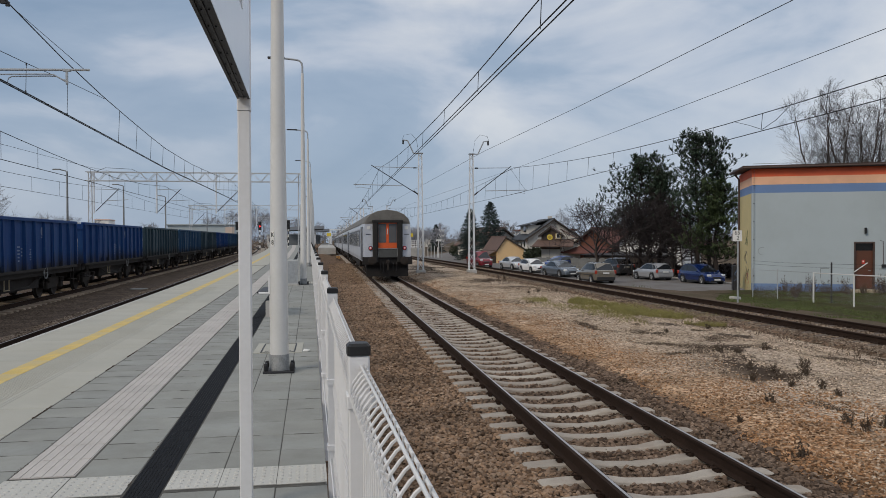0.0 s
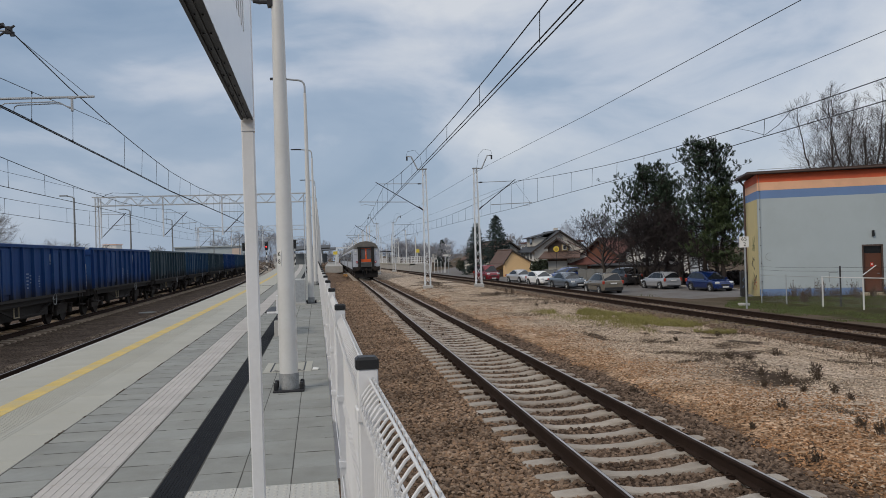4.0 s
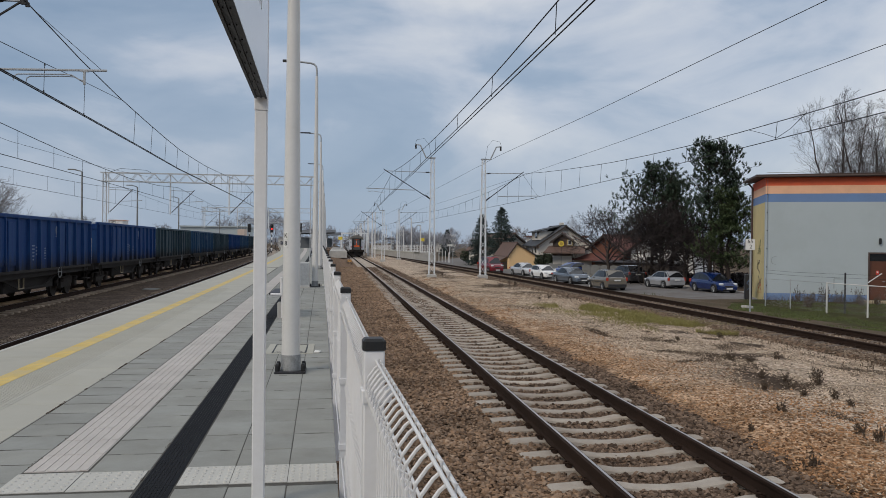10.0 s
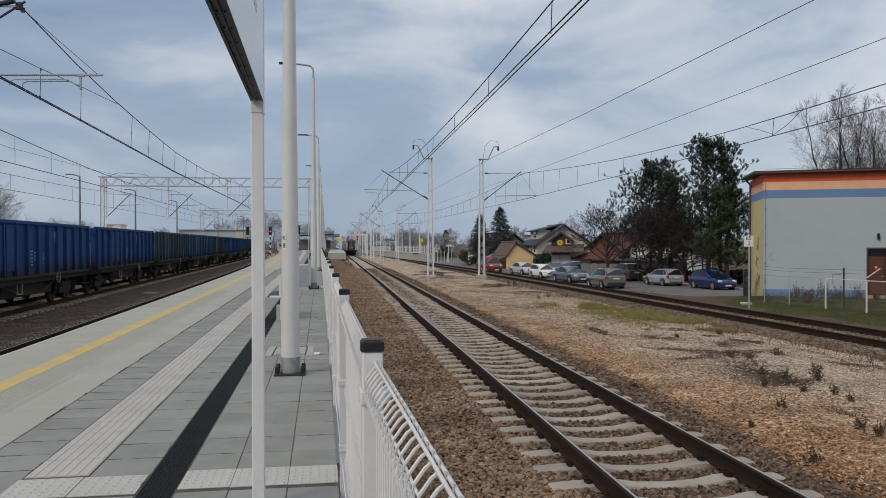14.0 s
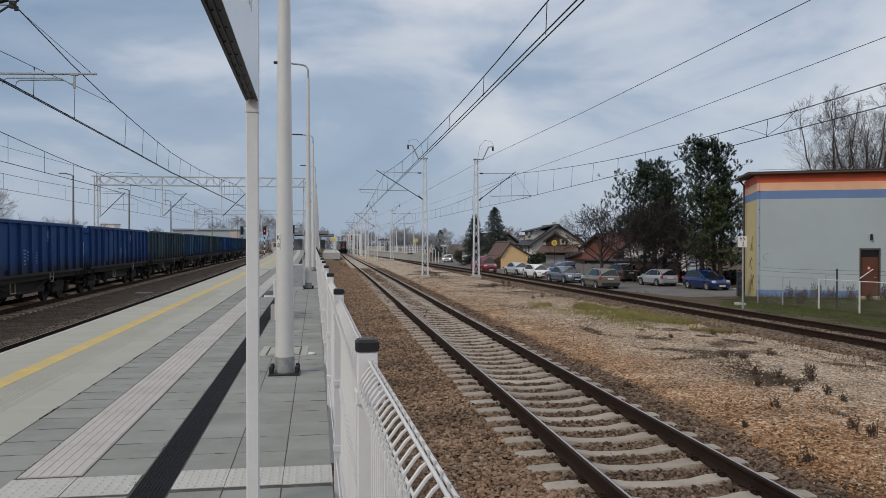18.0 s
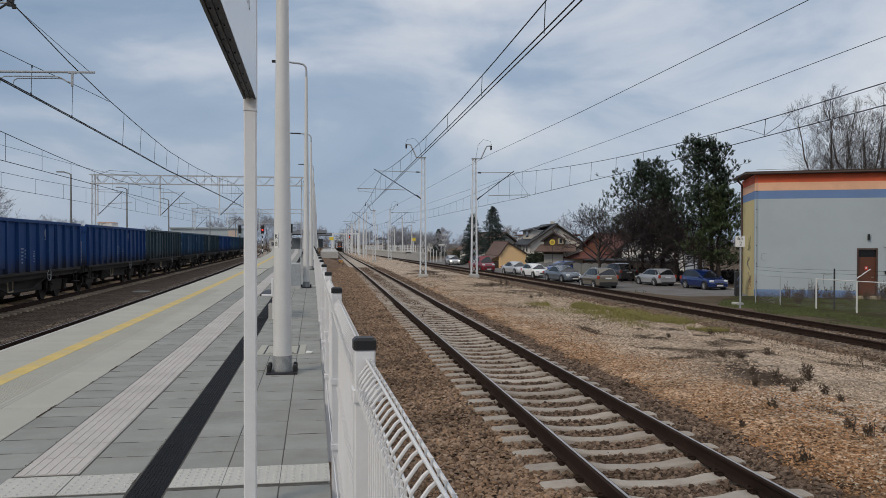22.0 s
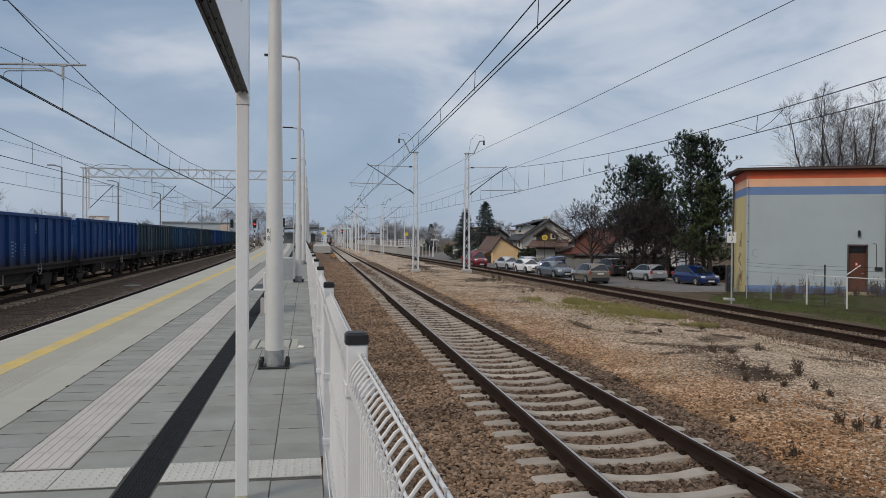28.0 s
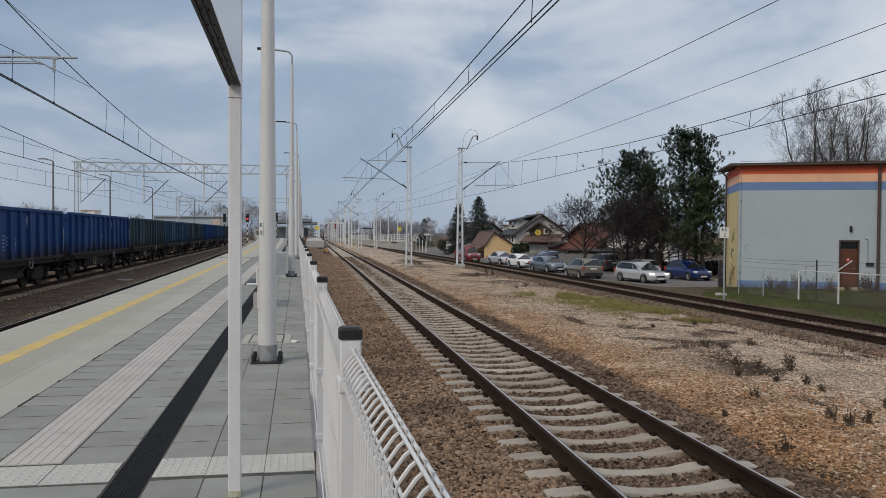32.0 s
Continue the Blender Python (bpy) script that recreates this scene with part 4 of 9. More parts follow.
def line_set(label, spans, contact, mess, r=0.010, twin=0.0, drops=5, dr=0.0085, skip=(0, 0)):
    """Contact wire, messenger wire and droppers. spans: (y0, y1); contact, mess: functions of y that give (x, z)."""
    c = thing("overhead_line", pose(0, 0, 0), label, "overhead line", "overhead lines")
    for ya, yb in spans:
        ys = axis([(ya, yb, 4)])
        for k in ((-twin, twin) if twin else (0.0,)):
            part("contact_wire", Shape().tube([(contact(y)[0] + k, y, contact(y)[1]) for y in ys], r, 5), WIRE, c)
        part("messenger_wire", Shape().tube([(mess(y)[0], y, mess(y)[1]) for y in ys], r, 5), WIRE, c)
        n = max(2, int((yb - ya) / drops))
        for i in range(n):
            y = ya + (yb - ya) * (i + 0.5) / n
            if skip[0] < y < skip[1]:
                continue
            (x0, z0), (x1, z1) = contact(y), mess(y)
            part("dropper", Shape().tube([(x0, y, z0), (x1, y, z1)], dr, 4), WIRE, c)
    return c


def poly_fn(rows):
    """Straight pieces through rows of (y, value)."""
    def f(y):
        for (a, u), (b, v) in zip(rows, rows[1:]):
            if y <= b:
                break
        return u + (v - u) * (y - a) / (b - a)
    return f


def overhead():
    masts()
    # running line
    sup = [-12, 52.4, 103, 155, 207, 260, 312, 365]
    def mz(y):
        for a, b in zip(sup, sup[1:]):
            if y <= b:
                break
        return parab(y, a, b, 6.27, 6.27, 0.97 if a < 0 else 0.8)
    xr = poly_fn([(-12, 3.25), (20, 3.46), (52.4, 3.6), (103, 3.2), (155, 3.55), (365, 3.4)])
    line_set("contact and messenger wires over the running line", list(zip(sup, sup[1:])), lambda y: (xr(y) + bend(y), 4.84 - fall(y) - 0.7 * sstep(52, 103, y)), lambda y: (xr(y) + bend(y) + 0.02, mz(y) - fall(y) - 0.7 * sstep(52, 103, y)), 0.012, 0.05)
    # siding
    sup2 = [-12, 52.0, 117, 172, 225]
    def mz2(y):
        for a, b in zip(sup2, sup2[1:]):
            if y <= b:
                break
        return parab(y, a, b, 6.3, 6.3, 1.12 if a < 0 else 0.9)
    xs = poly_fn([(-12, 12.3), (16, 12.6), (26, 12.95), (34, 13.05), (52, 12.6), (117, 10.6), (225, 7.9)])
    zs = poly_fn([(-12, 4.68), (26, 4.66), (36, 4.62), (52, 4.5), (225, 4.5)])
    line_set("contact and messenger wires over the siding", list(zip(sup2, sup2[1:])), lambda y: (xs(y), zs(y) - fall(y)), lambda y: (xs(y) + 0.05, mz2(y) - fall(y)), 0.013, 0.0, 3.2)
    c = thing("feeder_line", pose(0, 0, 0), "bare feeder wires strung along the masts of the siding", "feeder line")
    part("feeder_wire", Shape().tube([(12.5, -12, 7.6), (11.7, 18.4, 7.50), (11.25, 34, 7.40), (10.75, 52, 7.45), (10.2, 117, 7.2), (8.0, 225, 6.8)], 0.011, 5), WIRE, c)
    part("feeder_wire", Shape().tube([(13.6, -12, 6.85), (13.25, 4, 6.55), (12.98, 16.8, 6.38), (12.66, 34, 6.18), (12.35, 52, 6.10), (11.6, 117, 6.3)], 0.009, 5), WIRE, c)
    part("jumper_wire", Shape().tube([(13.0, 23.5, 5.22), (13.0, 22.6, 4.98), (12.95, 21.8, 4.74), (12.9, 21.0, 4.9), (12.9, 20.2, 5.25)], 0.008, 4), WIRE, c)
    # platform track
    xl = poly_fn([(-20, -5.9), (17, -6.64), (22, -6.8), (28, -7.01), (38, -7.4), (52, -7.55), (66, -7.75), (130, -9.6), (200, -12.5)])
    zl = poly_fn([(-20, 6.3), (0, 6.0), (17.6, 6.55), (22, 6.2), (27, 5.95), (36, 5.74), (45, 5.70), (56, 5.95), (66, 6.35), (98, 5.7), (130, 6.3), (165, 5.7), (200, 6.3)])
    st = poly_fn([(8.6, 5.95), (11.5, 5.5), (15.7, 5.33), (19, 5.52), (22.2, 5.74), (26.3, 5.99)])
    pl = line_set("contact and messenger wires over the platform track", [(-20, 17.7), (17.7, 66), (66, 130), (130, 200)], lambda y: (xl(y), 4.84), lambda y: (xl(y) + 0.05, zl(y)), 0.014, 0.03, 3.0, skip=(8.6, 26.3))
    part("stitch_wire", Shape().tube([(xl(y) + 0.02, y, st(y)) for y in (8.6, 10, 11.5, 13.5, 15.7, 17.4, 19, 20.6, 22.2, 24.2, 26.3)], 0.008, 5), WIRE, pl)
    for y in (12.6, 15.7, 19.0, 22.2):
        part("dropper", Shape().tube([(xl(y), y, 4.84), (xl(y) + 0.02, y, st(y))], 0.007, 4), WIRE, pl)
        part("clamp", Shape().box((xl(y), y, 4.87), (0.02, 0.04, 0.07)).box((xl(y) + 0.02, y, st(y) - 0.02), (0.02, 0.04, 0.06)), WIRE, pl)
    # goods track
    xg = poly_fn([(-10, -10.8), (31, -12.2), (43, -12.35), (66, -12.9), (130, -14.9), (200, -17)])
    zg = poly_fn([(-10, 6.3), (20, 6.1), (31, 5.68), (37, 5.45), (43, 5.28), (50, 5.22), (58, 5.4), (66, 5.8), (98, 5.2), (130, 5.9), (165, 5.2), (200, 5.9)])
    line_set("contact and messenger wires over the goods track", [(-10, 66), (66, 130), (130, 200)], lambda y: (xg(y), 4.58), lambda y: (xg(y), zg(y)), 0.015, 0.0, 4)
    part("aux_wire", Shape().tube([(-11.9, 10, 5.6), (-12.5, 32, 5.24), (-12.5, 44, 5.38), (-13.2, 66, 6.2)], 0.008, 4), WIRE, c)
    # outer track
    line_set("contact and messenger wires over the outer track", [(10, 66), (66, 130), (130, 200)], lambda y: (-16.2 - 0.02 * (y - 20), 4.3), lambda y: (-16.2 - 0.02 * (y - 20), parab(y, 10, 66, 5.9, 5.6, 0.65) if y < 66 else parab(y, 66 if y < 130 else 130, 130 if y < 130 else 200, 5.7, 5.7, 0.6)), 0.012, 0.0, 5)
    # bracket of a mast that stands outside the view
    ma = lattice_mast(pose(-9.6, 17.7, -1.0), 8.3, "white-grey lattice overhead line mast beside the platform track")
    cantilever(ma, 1, 5.84, 7.5, 2.95, 4.64, 5.6, False)
    for y, xa, xb in ((66, -18.6, -2.1), (130, -21.5, -4.0), (200, -24, -6.0)):
        gantry(y, xa, xb)


def gantry(y, xa, xb):
    g = thing("overhead_line_gantry", pose(0, y, 0), "white-grey lattice gantry carrying overhead lines across the tracks", "gantry", "gantries")
    z0, z1 = 6.2, 6.9
    for x in (xa, xb):
        leg = Shape()
        for dx in (-0.12, 0.12):
            leg.tube([(x + dx * 1.5, 0, -1.1), (x + dx, 0, z1)], 0.05, 4)
        for i in range(14):
            za, zb = -1 + i * 0.55, -1 + (i + 1) * 0.55
            s = 1 if i % 2 else -1
            leg.tube([(x - s * 0.17, 0, za), (x + s * 0.15, 0, zb)], 0.022, 4)
        part("leg", leg, GANTRY_GREY, g)
        part("foot", Shape().box((x, 0, -1.1), (0.9, 0.9, 0.4), bev=0.03), CONC, g)
    for z in (z0, z1):
        for dy in (-0.22, 0.22):
            part("chord", Shape().tube([(xa - 0.3, dy, z), (xb + 0.3, dy, z)], 0.05, 4), GANTRY_GREY, g)
    n = int((xb - xa) / 0.62)
    for dy in (-0.22, 0.22):
        br = Shape().tube([(xa + (xb - xa) * i / n, dy, z0 if i % 2 else z1) for i in range(n + 1)], 0.034, 4)
        part("bracing", br, GANTRY_GREY, g, "zigzag bracing")
    k = (xb - xa) / 16.5
    for x in (xa + 0.3, xa + 5.1 * k, xa + 9.76 * k):
        part("drop_post", Shape().tube([(x, 0, z1), (x, 0, 3.6)], 0.06, 6), MAST_WHITE, g)
        part("strut", Shape().tube([(x + 0.1, 0, 3.75), (x + 1.9, 0, 5.6)], 0.034, 5), STRUT_GREY, g, "inclined grey strut")
        part("top_tie", Shape().tube([(x, 0, 5.55), (x + 1.8, 0, 5.5)], 0.022, 5), GALV, g)
        part("registration_tube", Shape().tube([(x + 0.8, 0, 4.6), (x + 2.6, 0, 4.7)], 0.024, 5), GALV, g)
    part("cable_loop", Shape().tube([(xa + 0.3, 0, z1), (xa + 1.2, 0, z1 + 0.35), (xa + 3.2, 0, z1 + 0.25), (xa + 3.6, 0, z1 + 0.05)], 0.02, 4), WIRE, g)


overhead()


def yard_lamps():
    for y in (72.4, 91.6, 114.7, 153.5, 195):
        l = thing("yard_lamp", pose(-22.3, y, -1.25), "slender grey yard lamp with a short arm behind the goods train", "lamp post", "yard lamps")
        part("pole", Shape().lathe([(0.12, 0), (0.10, 4), (0.07, 8.7)], n=8), GALV_DULL, l, smooth=True)
        part("arm", Shape().tube([(0, 0, 8.6), (-0.12, 0, 8.75), (-0.55, 0, 8.85)], 0.05, 6), GALV_DULL, l)
        part("lantern", Shape().box((-0.85, 0, 8.88), (0.65, 0.25, 0.10), bev=0.02), GALV_DULL, l)


yard_lamps()


# ---- painted building by the siding ----
WALL_GREY = mat("render_pale_grey", (0.425, 0.485, 0.515), 0.85, 0, 0.05, 0.5, 50, 0.25, (0.36, 0.405, 0.42), 0.5, 0.006)
WALL_YELLOW = mat("render_yellow", (0.60, 0.50, 0.25), 0.85, 0, 0.06, 0.6, 50, 0.25, (0.42, 0.37, 0.22), 0.5, 0.006)
P_RED = mat("paint_red_orange", (0.76, 0.135, 0.055), 0.8, 0, 0.08, 0.8, 50, 0.25, (0.42, 0.10, 0.06), 0.4, 0.005)
P_PEACH = mat("paint_peach", (0.86, 0.50, 0.32), 0.8, 0, 0.06, 0.8, 50, 0.25, (0.55, 0.31, 0.2), 0.4, 0.005)
P_BLUE = mat("paint_blue", (0.155, 0.255, 0.47), 0.8, 0, 0.06, 0.8, 50, 0.25, (0.14, 0.19, 0.33), 0.4, 0.005)
ROOF_DARK = mat("roof_sheet_brown", (0.07, 0.045, 0.036), 0.6, 0.2, 0.2, 1.5, 30, 0.2)
DOOR_BROWN = mat("door_brown_paint", (0.115, 0.042, 0.022), 0.5, 0, 0.12, 2, 40, 0.15, (0.07, 0.03, 0.02), 0.4)
SIGN_RED = mat("sign_red", (0.6, 0.05, 0.03), 0.5, 0, 0.05)
SIGN_WHITE = mat("sign_white", (0.75, 0.75, 0.73), 0.45, 0, 0.04, 3, 50, 0.03, (0.5, 0.47, 0.4), 0.3)
TEXT_BLACK = mat("lettering_black", (0.012, 0.012, 0.012), 0.6, 0, 0.05, 3, 50, 0)
PIPE = mat("downpipe_brown", (0.09, 0.06, 0.05), 0.5, 0.2, 0.2, 2, 40, 0.1)
SCRAWL_A = mat("scrawl_green", (0.17, 0.20, 0.12), 0.8, 0, 0.1)
SCRAWL_B = mat("scrawl_black", (0.15, 0.145, 0.12), 0.8, 0, 0.1)
WALL_MARK = mat("wall_mark_grey", (0.24, 0.265, 0.27), 0.8, 0, 0.1)
SCRAWL_C = mat("scrawl_red", (0.45, 0.08, 0.05), 0.8, 0, 0.1)


def lettering(name, body, size, material, m, parent):
    cu = bpy.data.curves.new(name, 'FONT')
    cu.body, cu.size, cu.extrude, cu.align_x, cu.align_y = body, size, 0.0015, 'CENTER', 'CENTER'
    ob = new(name, cu)
    dg = bpy.context.evaluated_depsgraph_get()
    me = bpy.data.meshes.new_from_object(ob.evaluated_get(dg))
    bpy.data.objects.remove(ob)
    me.materials.clear()
    me.materials.append(material)
    t = new(name, me)
    t.parent, t.matrix_basis = parent, m
    return t


def depot():
    """Local axes: +x along the front to the right, +y to the back; origin at the front's corner, at the ground."""
    d = thing("utility_building", pose(22.2, 38.3, -1.42, 0, 0, -22.0), "flat-roofed pale grey building with red, peach and blue bands", "building")
    H, LX, LY, T = 6.55, 15.0, 5.1, 0.3
    sx0, sx1, dz = 4.96, 5.80, 2.62      # the doorway
    bands = ((0, 0.50, P_BLUE, "plinth_band"), (0.50, 5.25, WALL_GREY, "wall"), (5.25, 5.68, P_BLUE, "blue_band"), (5.68, 6.10, P_PEACH, "peach_band"), (6.10, H, P_RED, "red_band"))
    for za, zb, m, nm in bands:
        sh = Shape()
        # pieces of the front beside and over the doorway
        spans = [(0, LX)] if za >= dz + 0.2 else [(0, sx0), (sx1, LX)]
        for a, b in spans:
            sh.box(((a + b) / 2, T / 2, (za + zb) / 2), (b - a, T, zb - za))
        if nm == "wall":
            sh = Shape()
            sh.box((sx0 / 2, T / 2, (za + zb) / 2), (sx0, T, zb - za)).box(((sx1 + LX) / 2, T / 2, (za + zb) / 2), (LX - sx1, T, zb - za))
            sh.box(((sx0 + sx1) / 2, T / 2, (dz + 0.0 + zb) / 2), (sx1 - sx0, T, zb - dz))
        part(nm, sh, m, d)
        ms = WALL_YELLOW if nm in ("wall", "plinth_band") else m
        part(nm + "_side" if nm != "wall" else "side_wall", Shape().box((T / 2, LY / 2 + T / 2, (za + zb) / 2), (T, LY - T, zb - za)), ms, d)
    part("back_wall", Shape().box((LX / 2, LY, H / 2), (LX, T, H)), WALL_GREY, d)
    part("end_wall", Shape().box((LX, LY / 2 + T / 2, H / 2), (T, LY - T, H)), WALL_GREY, d)
    part("roof", Shape().poly([(-0.5, -0.26, H + 0.02), (LX + 0.5, -0.26, H + 0.14), (LX + 0.5, LY + 0.5, H + 0.30), (-0.5, LY + 0.5, H + 0.10)], (0, 0, 0.10)), ROOF_DARK, d, "dark sheet roof with a projecting eave")
    part("gutter", Shape().tube([(-0.52, -0.31, H + 0.0), (LX + 0.5, -0.31, H + 0.09)], 0.05, 8), ROOF_DARK, d)
    part("eave_board", Shape().box((LX / 2, -0.23, H + 0.0), (LX + 1.0, 0.04, 0.08)), ROOF_DARK, d)
    part("downpipe", Shape().tube([(-0.35, 4.2, H), (-0.12, 4.2, H - 0.3), (-0.12, 4.2, 0.1)], 0.06, 8), PIPE, d)
    part("downpipe", Shape().tube([(6.72, -0.3, H), (6.72, -0.09, H - 0.3), (6.72, -0.09, 0.05)], 0.075, 8), PIPE, d)
    # door with a dark transom
    fr = Shape().box((sx0 - 0.03, 0.05, dz / 2 + 0.1), (0.07, 0.14, dz - 0.2)).box((sx1 + 0.03, 0.05, dz / 2 + 0.1), (0.07, 0.14, dz - 0.2)).box(((sx0 + sx1) / 2, 0.05, dz + 0.02), (sx1 - sx0 + 0.13, 0.16, 0.08))
    dr = part("door", Shape().box(((sx0 + sx1) / 2, 0.14, 1.25), (sx1 - sx0, 0.05, 1.95)), DOOR_BROWN, d, "brown painted steel door")
    part("door_frame", fr, PIPE, dr)
    part("transom", Shape().box(((sx0 + sx1) / 2, 0.14, 2.42), (sx1 - sx0, 0.04, 0.40)), CARGLASS, dr, "dark glazed transom")
    part("warning_plate", Shape().box(((sx0 + sx1) / 2 - 0.02, 0.108, 1.65), (0.14, 0.012, 0.2)), SIGN_RED, dr, "small red and white warning plate")
    part("warning_mark", Shape().box(((sx0 + sx1) / 2 - 0.02, 0.100, 1.67), (0.07, 0.004, 0.08)), SIGN_WHITE, dr)
    part("door_handle", Shape().tube([(sx1 - 0.1, 0.10, 1.2), (sx1 - 0.1, 0.06, 1.2), (sx1 - 0.22, 0.06, 1.2)], 0.012, 6), GALV, dr)
    part("door_step", Shape().box(((sx0 + sx1) / 2, -0.35, 0.12), (1.3, 0.8, 0.26), bev=0.02), mat("step_concrete", (0.40, 0.34, 0.24), 0.9, 0, 0.2, 2, 60, 0.4), d, "worn concrete step")
    wl = part("wall_lamp", Shape().box(((sx0 + sx1) / 2 + 0.05, -0.06, 3.25), (0.10, 0.16, 0.30), bev=0.03), BLACKPL, d, "dark bulkhead lamp over the door")
    part("cable", Shape().tube([(6.1, -0.02, 2.75), (6.25, -0.02, 2.7), (6.27, -0.02, 1.5)], 0.012, 5), PIPE, d)
    part("junction_box", Shape().box((6.35, -0.05, 1.45), (0.35, 0.08, 0.16), bev=0.01), DARKSTEEL, d)
    part("lightning_rod", Shape().tube([(0.08, -0.06, H - 0.1), (0.08, -0.06, 0.3)], 0.010, 5), GALV_DULL, d)
    for k in range(6):
        part("rod_holder", Shape().box((0.08, -0.04, 0.9 + k * 0.95), (0.04, 0.07, 0.05)), DARKSTEEL, d)
    part("roof_rail", Shape().tube([(0.2, 1.0, H + 0.1), (0.2, 1.0, H + 0.32), (3.0, 1.0, H + 0.34), (3.0, 1.0, H + 0.15)], 0.015, 5), GALV, d)
    # scrawls on the side wall and a hook mark on the front
    rng = random.Random(8)
    for z, n, m in ((2.9, 16, SCRAWL_A), (1.8, 12, SCRAWL_B), (1.0, 16, SCRAWL_B), (0.75, 7, SCRAWL_C)):
        sh = Shape()
        y, q = 1.8 + rng.uniform(0, 0.8), z
        pts = []
        for i in range(n):
            pts.append((-0.006, max(0.5, min(4.4, y + rng.uniform(-0.7, 0.7))), q + rng.uniform(-0.42, 0.42)))
        sh.tube(pts, 0.010, 4)
        part("scrawl", sh, m, d, "paint scrawl")
    part("hook_mark", Shape().tube([(0.50 + 0.20 * math.cos(a), -0.004, 2.20 + 0.20 * math.sin(a)) for a in np.linspace(1.2, 4.9, 12)], 0.012, 4), WALL_MARK, d)
    part("letter_mark", Shape().box((3.32, -0.004, 1.05), (0.035, 0.008, 0.5)).box((3.52, -0.004, 1.30), (0.42, 0.008, 0.035)).box((3.45, -0.004, 1.05), (0.28, 0.008, 0.035)), WALL_MARK, d)


CARGLASS = mat("dark_glass", (0.014, 0.016, 0.019), 0.06, 0, 0.05, 1, 10, 0, spec=0.6)
depot()


def side_box():
    b = thing("utility_cabinet", pose(22.75, 40.6, -1.42, 0, 0, -22), "dark graffiti-marked metal cabinet beside the building", "cabinet")
    part("body", Shape().box((-0.18, 0, 0.68), (0.36, 0.6, 1.36), bev=0.02), DARKSTEEL, b)
    part("scrawl", Shape().tube([(-0.22, -0.305, 0.95), (-0.08, -0.305, 1.2), (-0.28, -0.305, 0.9), (-0.08, -0.305, 0.7), (-0.3, -0.305, 0.5)], 0.012, 4), P_BLUE, b)


side_box()


def verge_fence():
    f = thing("verge_fence", pose(0, 0, 0), "low white steel tube fence with wire mesh before the building", "fence")
    pts = [(19.98, 34.4), (20.26, 32.8), (20.62, 30.7), (20.98, 28.6), (21.6, 26.4), (22.2, 24.0)]
    for i, (x, y) in enumerate(pts):
        zb = ground_z(x, y)
        part("post", Shape().tube([(x, y, zb - 0.1), (x, y, zb + (1.30 if i > 1 else 1.35))], 0.034 if i > 1 else 0.020, 8), POLE_WHITE if i > 1 else GALV, f)
    for (a, b) in zip(pts, pts[1:]):
        za, zb = ground_z(*a), ground_z(*b)
        part("top_rail", Shape().tube([(a[0], a[1], za + 1.28), (b[0], b[1], zb + 1.28)], 0.020 if a[1] < 31 else 0.010, 6), POLE_WHITE if a[1] < 31 else GALV, f)
    part("brace", Shape().tube([(20.98, 28.6, -1.2 + 1.30), (21.35, 28.3, -1.2 + 1.68)], 0.022, 6), WHITE_STEEL, f, "bent end of a tube")
    mesh = Shape()
    for (a, b) in zip(pts, pts[1:]):
        za, zb = ground_z(*a), ground_z(*b)
        n = 22
        for i in range(n):
            t = i / n
            x, y, z = a[0] + (b[0] - a[0]) * t, a[1] + (b[1] - a[1]) * t, za + (zb - za) * t
            x2, y2 = a[0] + (b[0] - a[0]) * min(1, t + 0.35), a[1] + (b[1] - a[1]) * min(1, t + 0.35)
            mesh.tube([(x, y, z + 0.05), (x2, y2, z + 1.22)], 0.0011, 3, caps=False)
            mesh.tube([(x2, y2, z + 0.05), (x, y, z + 1.22)], 0.0011, 3, caps=False)
    tagged(part("wire_mesh", mesh, GALV, f), kind="stuff")
    for z in (1.45, 1.6):
        part("barbed_wire", Shape().tube([(19.98, 34.4, -1.2 + z), (20.26, 32.8, -1.22 + z - 0.02), (20.66, 30.7, -1.2 + z - 0.03), (21.0, 28.6, -1.2 + z), (22.2, 24, -1.15 + z)], 0.006, 4), WIRE, f)
    part("dark_stake", Shape().tube([(20.9, 29.9, -1.25), (20.9, 29.9, 0.45)], 0.035, 5), DARKSTEEL, f)


verge_fence()


def km_sign():
    x, y = 15.75, 28.2
    s = thing("kilometre_post", pose(x, y, ground_z(x, y) - 0.02, 0, 0, -25), "grey post with a white hectometre plate by the siding", "sign")
    part("post", Shape().tube([(0, 0, 0), (0, 0, 2.6)], 0.033, 8), GALV, s)
    pl = part("plate", Shape().box((-0.02, -0.045, 2.62), (0.34, 0.02, 0.42), bev=0.0), SIGN_WHITE, s, "white number plate")
    lettering("numeral", "65", 0.21, TEXT_BLACK, pose(-0.02, -0.0565, 2.73, 90, 0, 0), s)
    lettering("numeral", "2", 0.21, TEXT_BLACK, pose(0.0, -0.0565, 2.53, 90, 0, 0), s)
    part("back_plate", Shape().box((-0.02, -0.03, 2.62), (0.30, 0.01, 0.38)), GALV, s)


km_sign()


def lamp_plate():
    s = thing("sector_plate", pose(-0.515, 9.17, 0), "small white sector plate with black characters on the lamp post", "sign")
    for z, ch in ((1.565, "K"), (1.478, "8")):
        part("plate", Shape().box((-0.0675, -0.0725, z), (0.055, 0.012, 0.084), rz=-0.75), SIGN_WHITE, s)
        lettering("character", ch, 0.075, TEXT_BLACK, pose(-0.0725, -0.0779, z, 90, 0, -43.0), s)


lamp_plate()


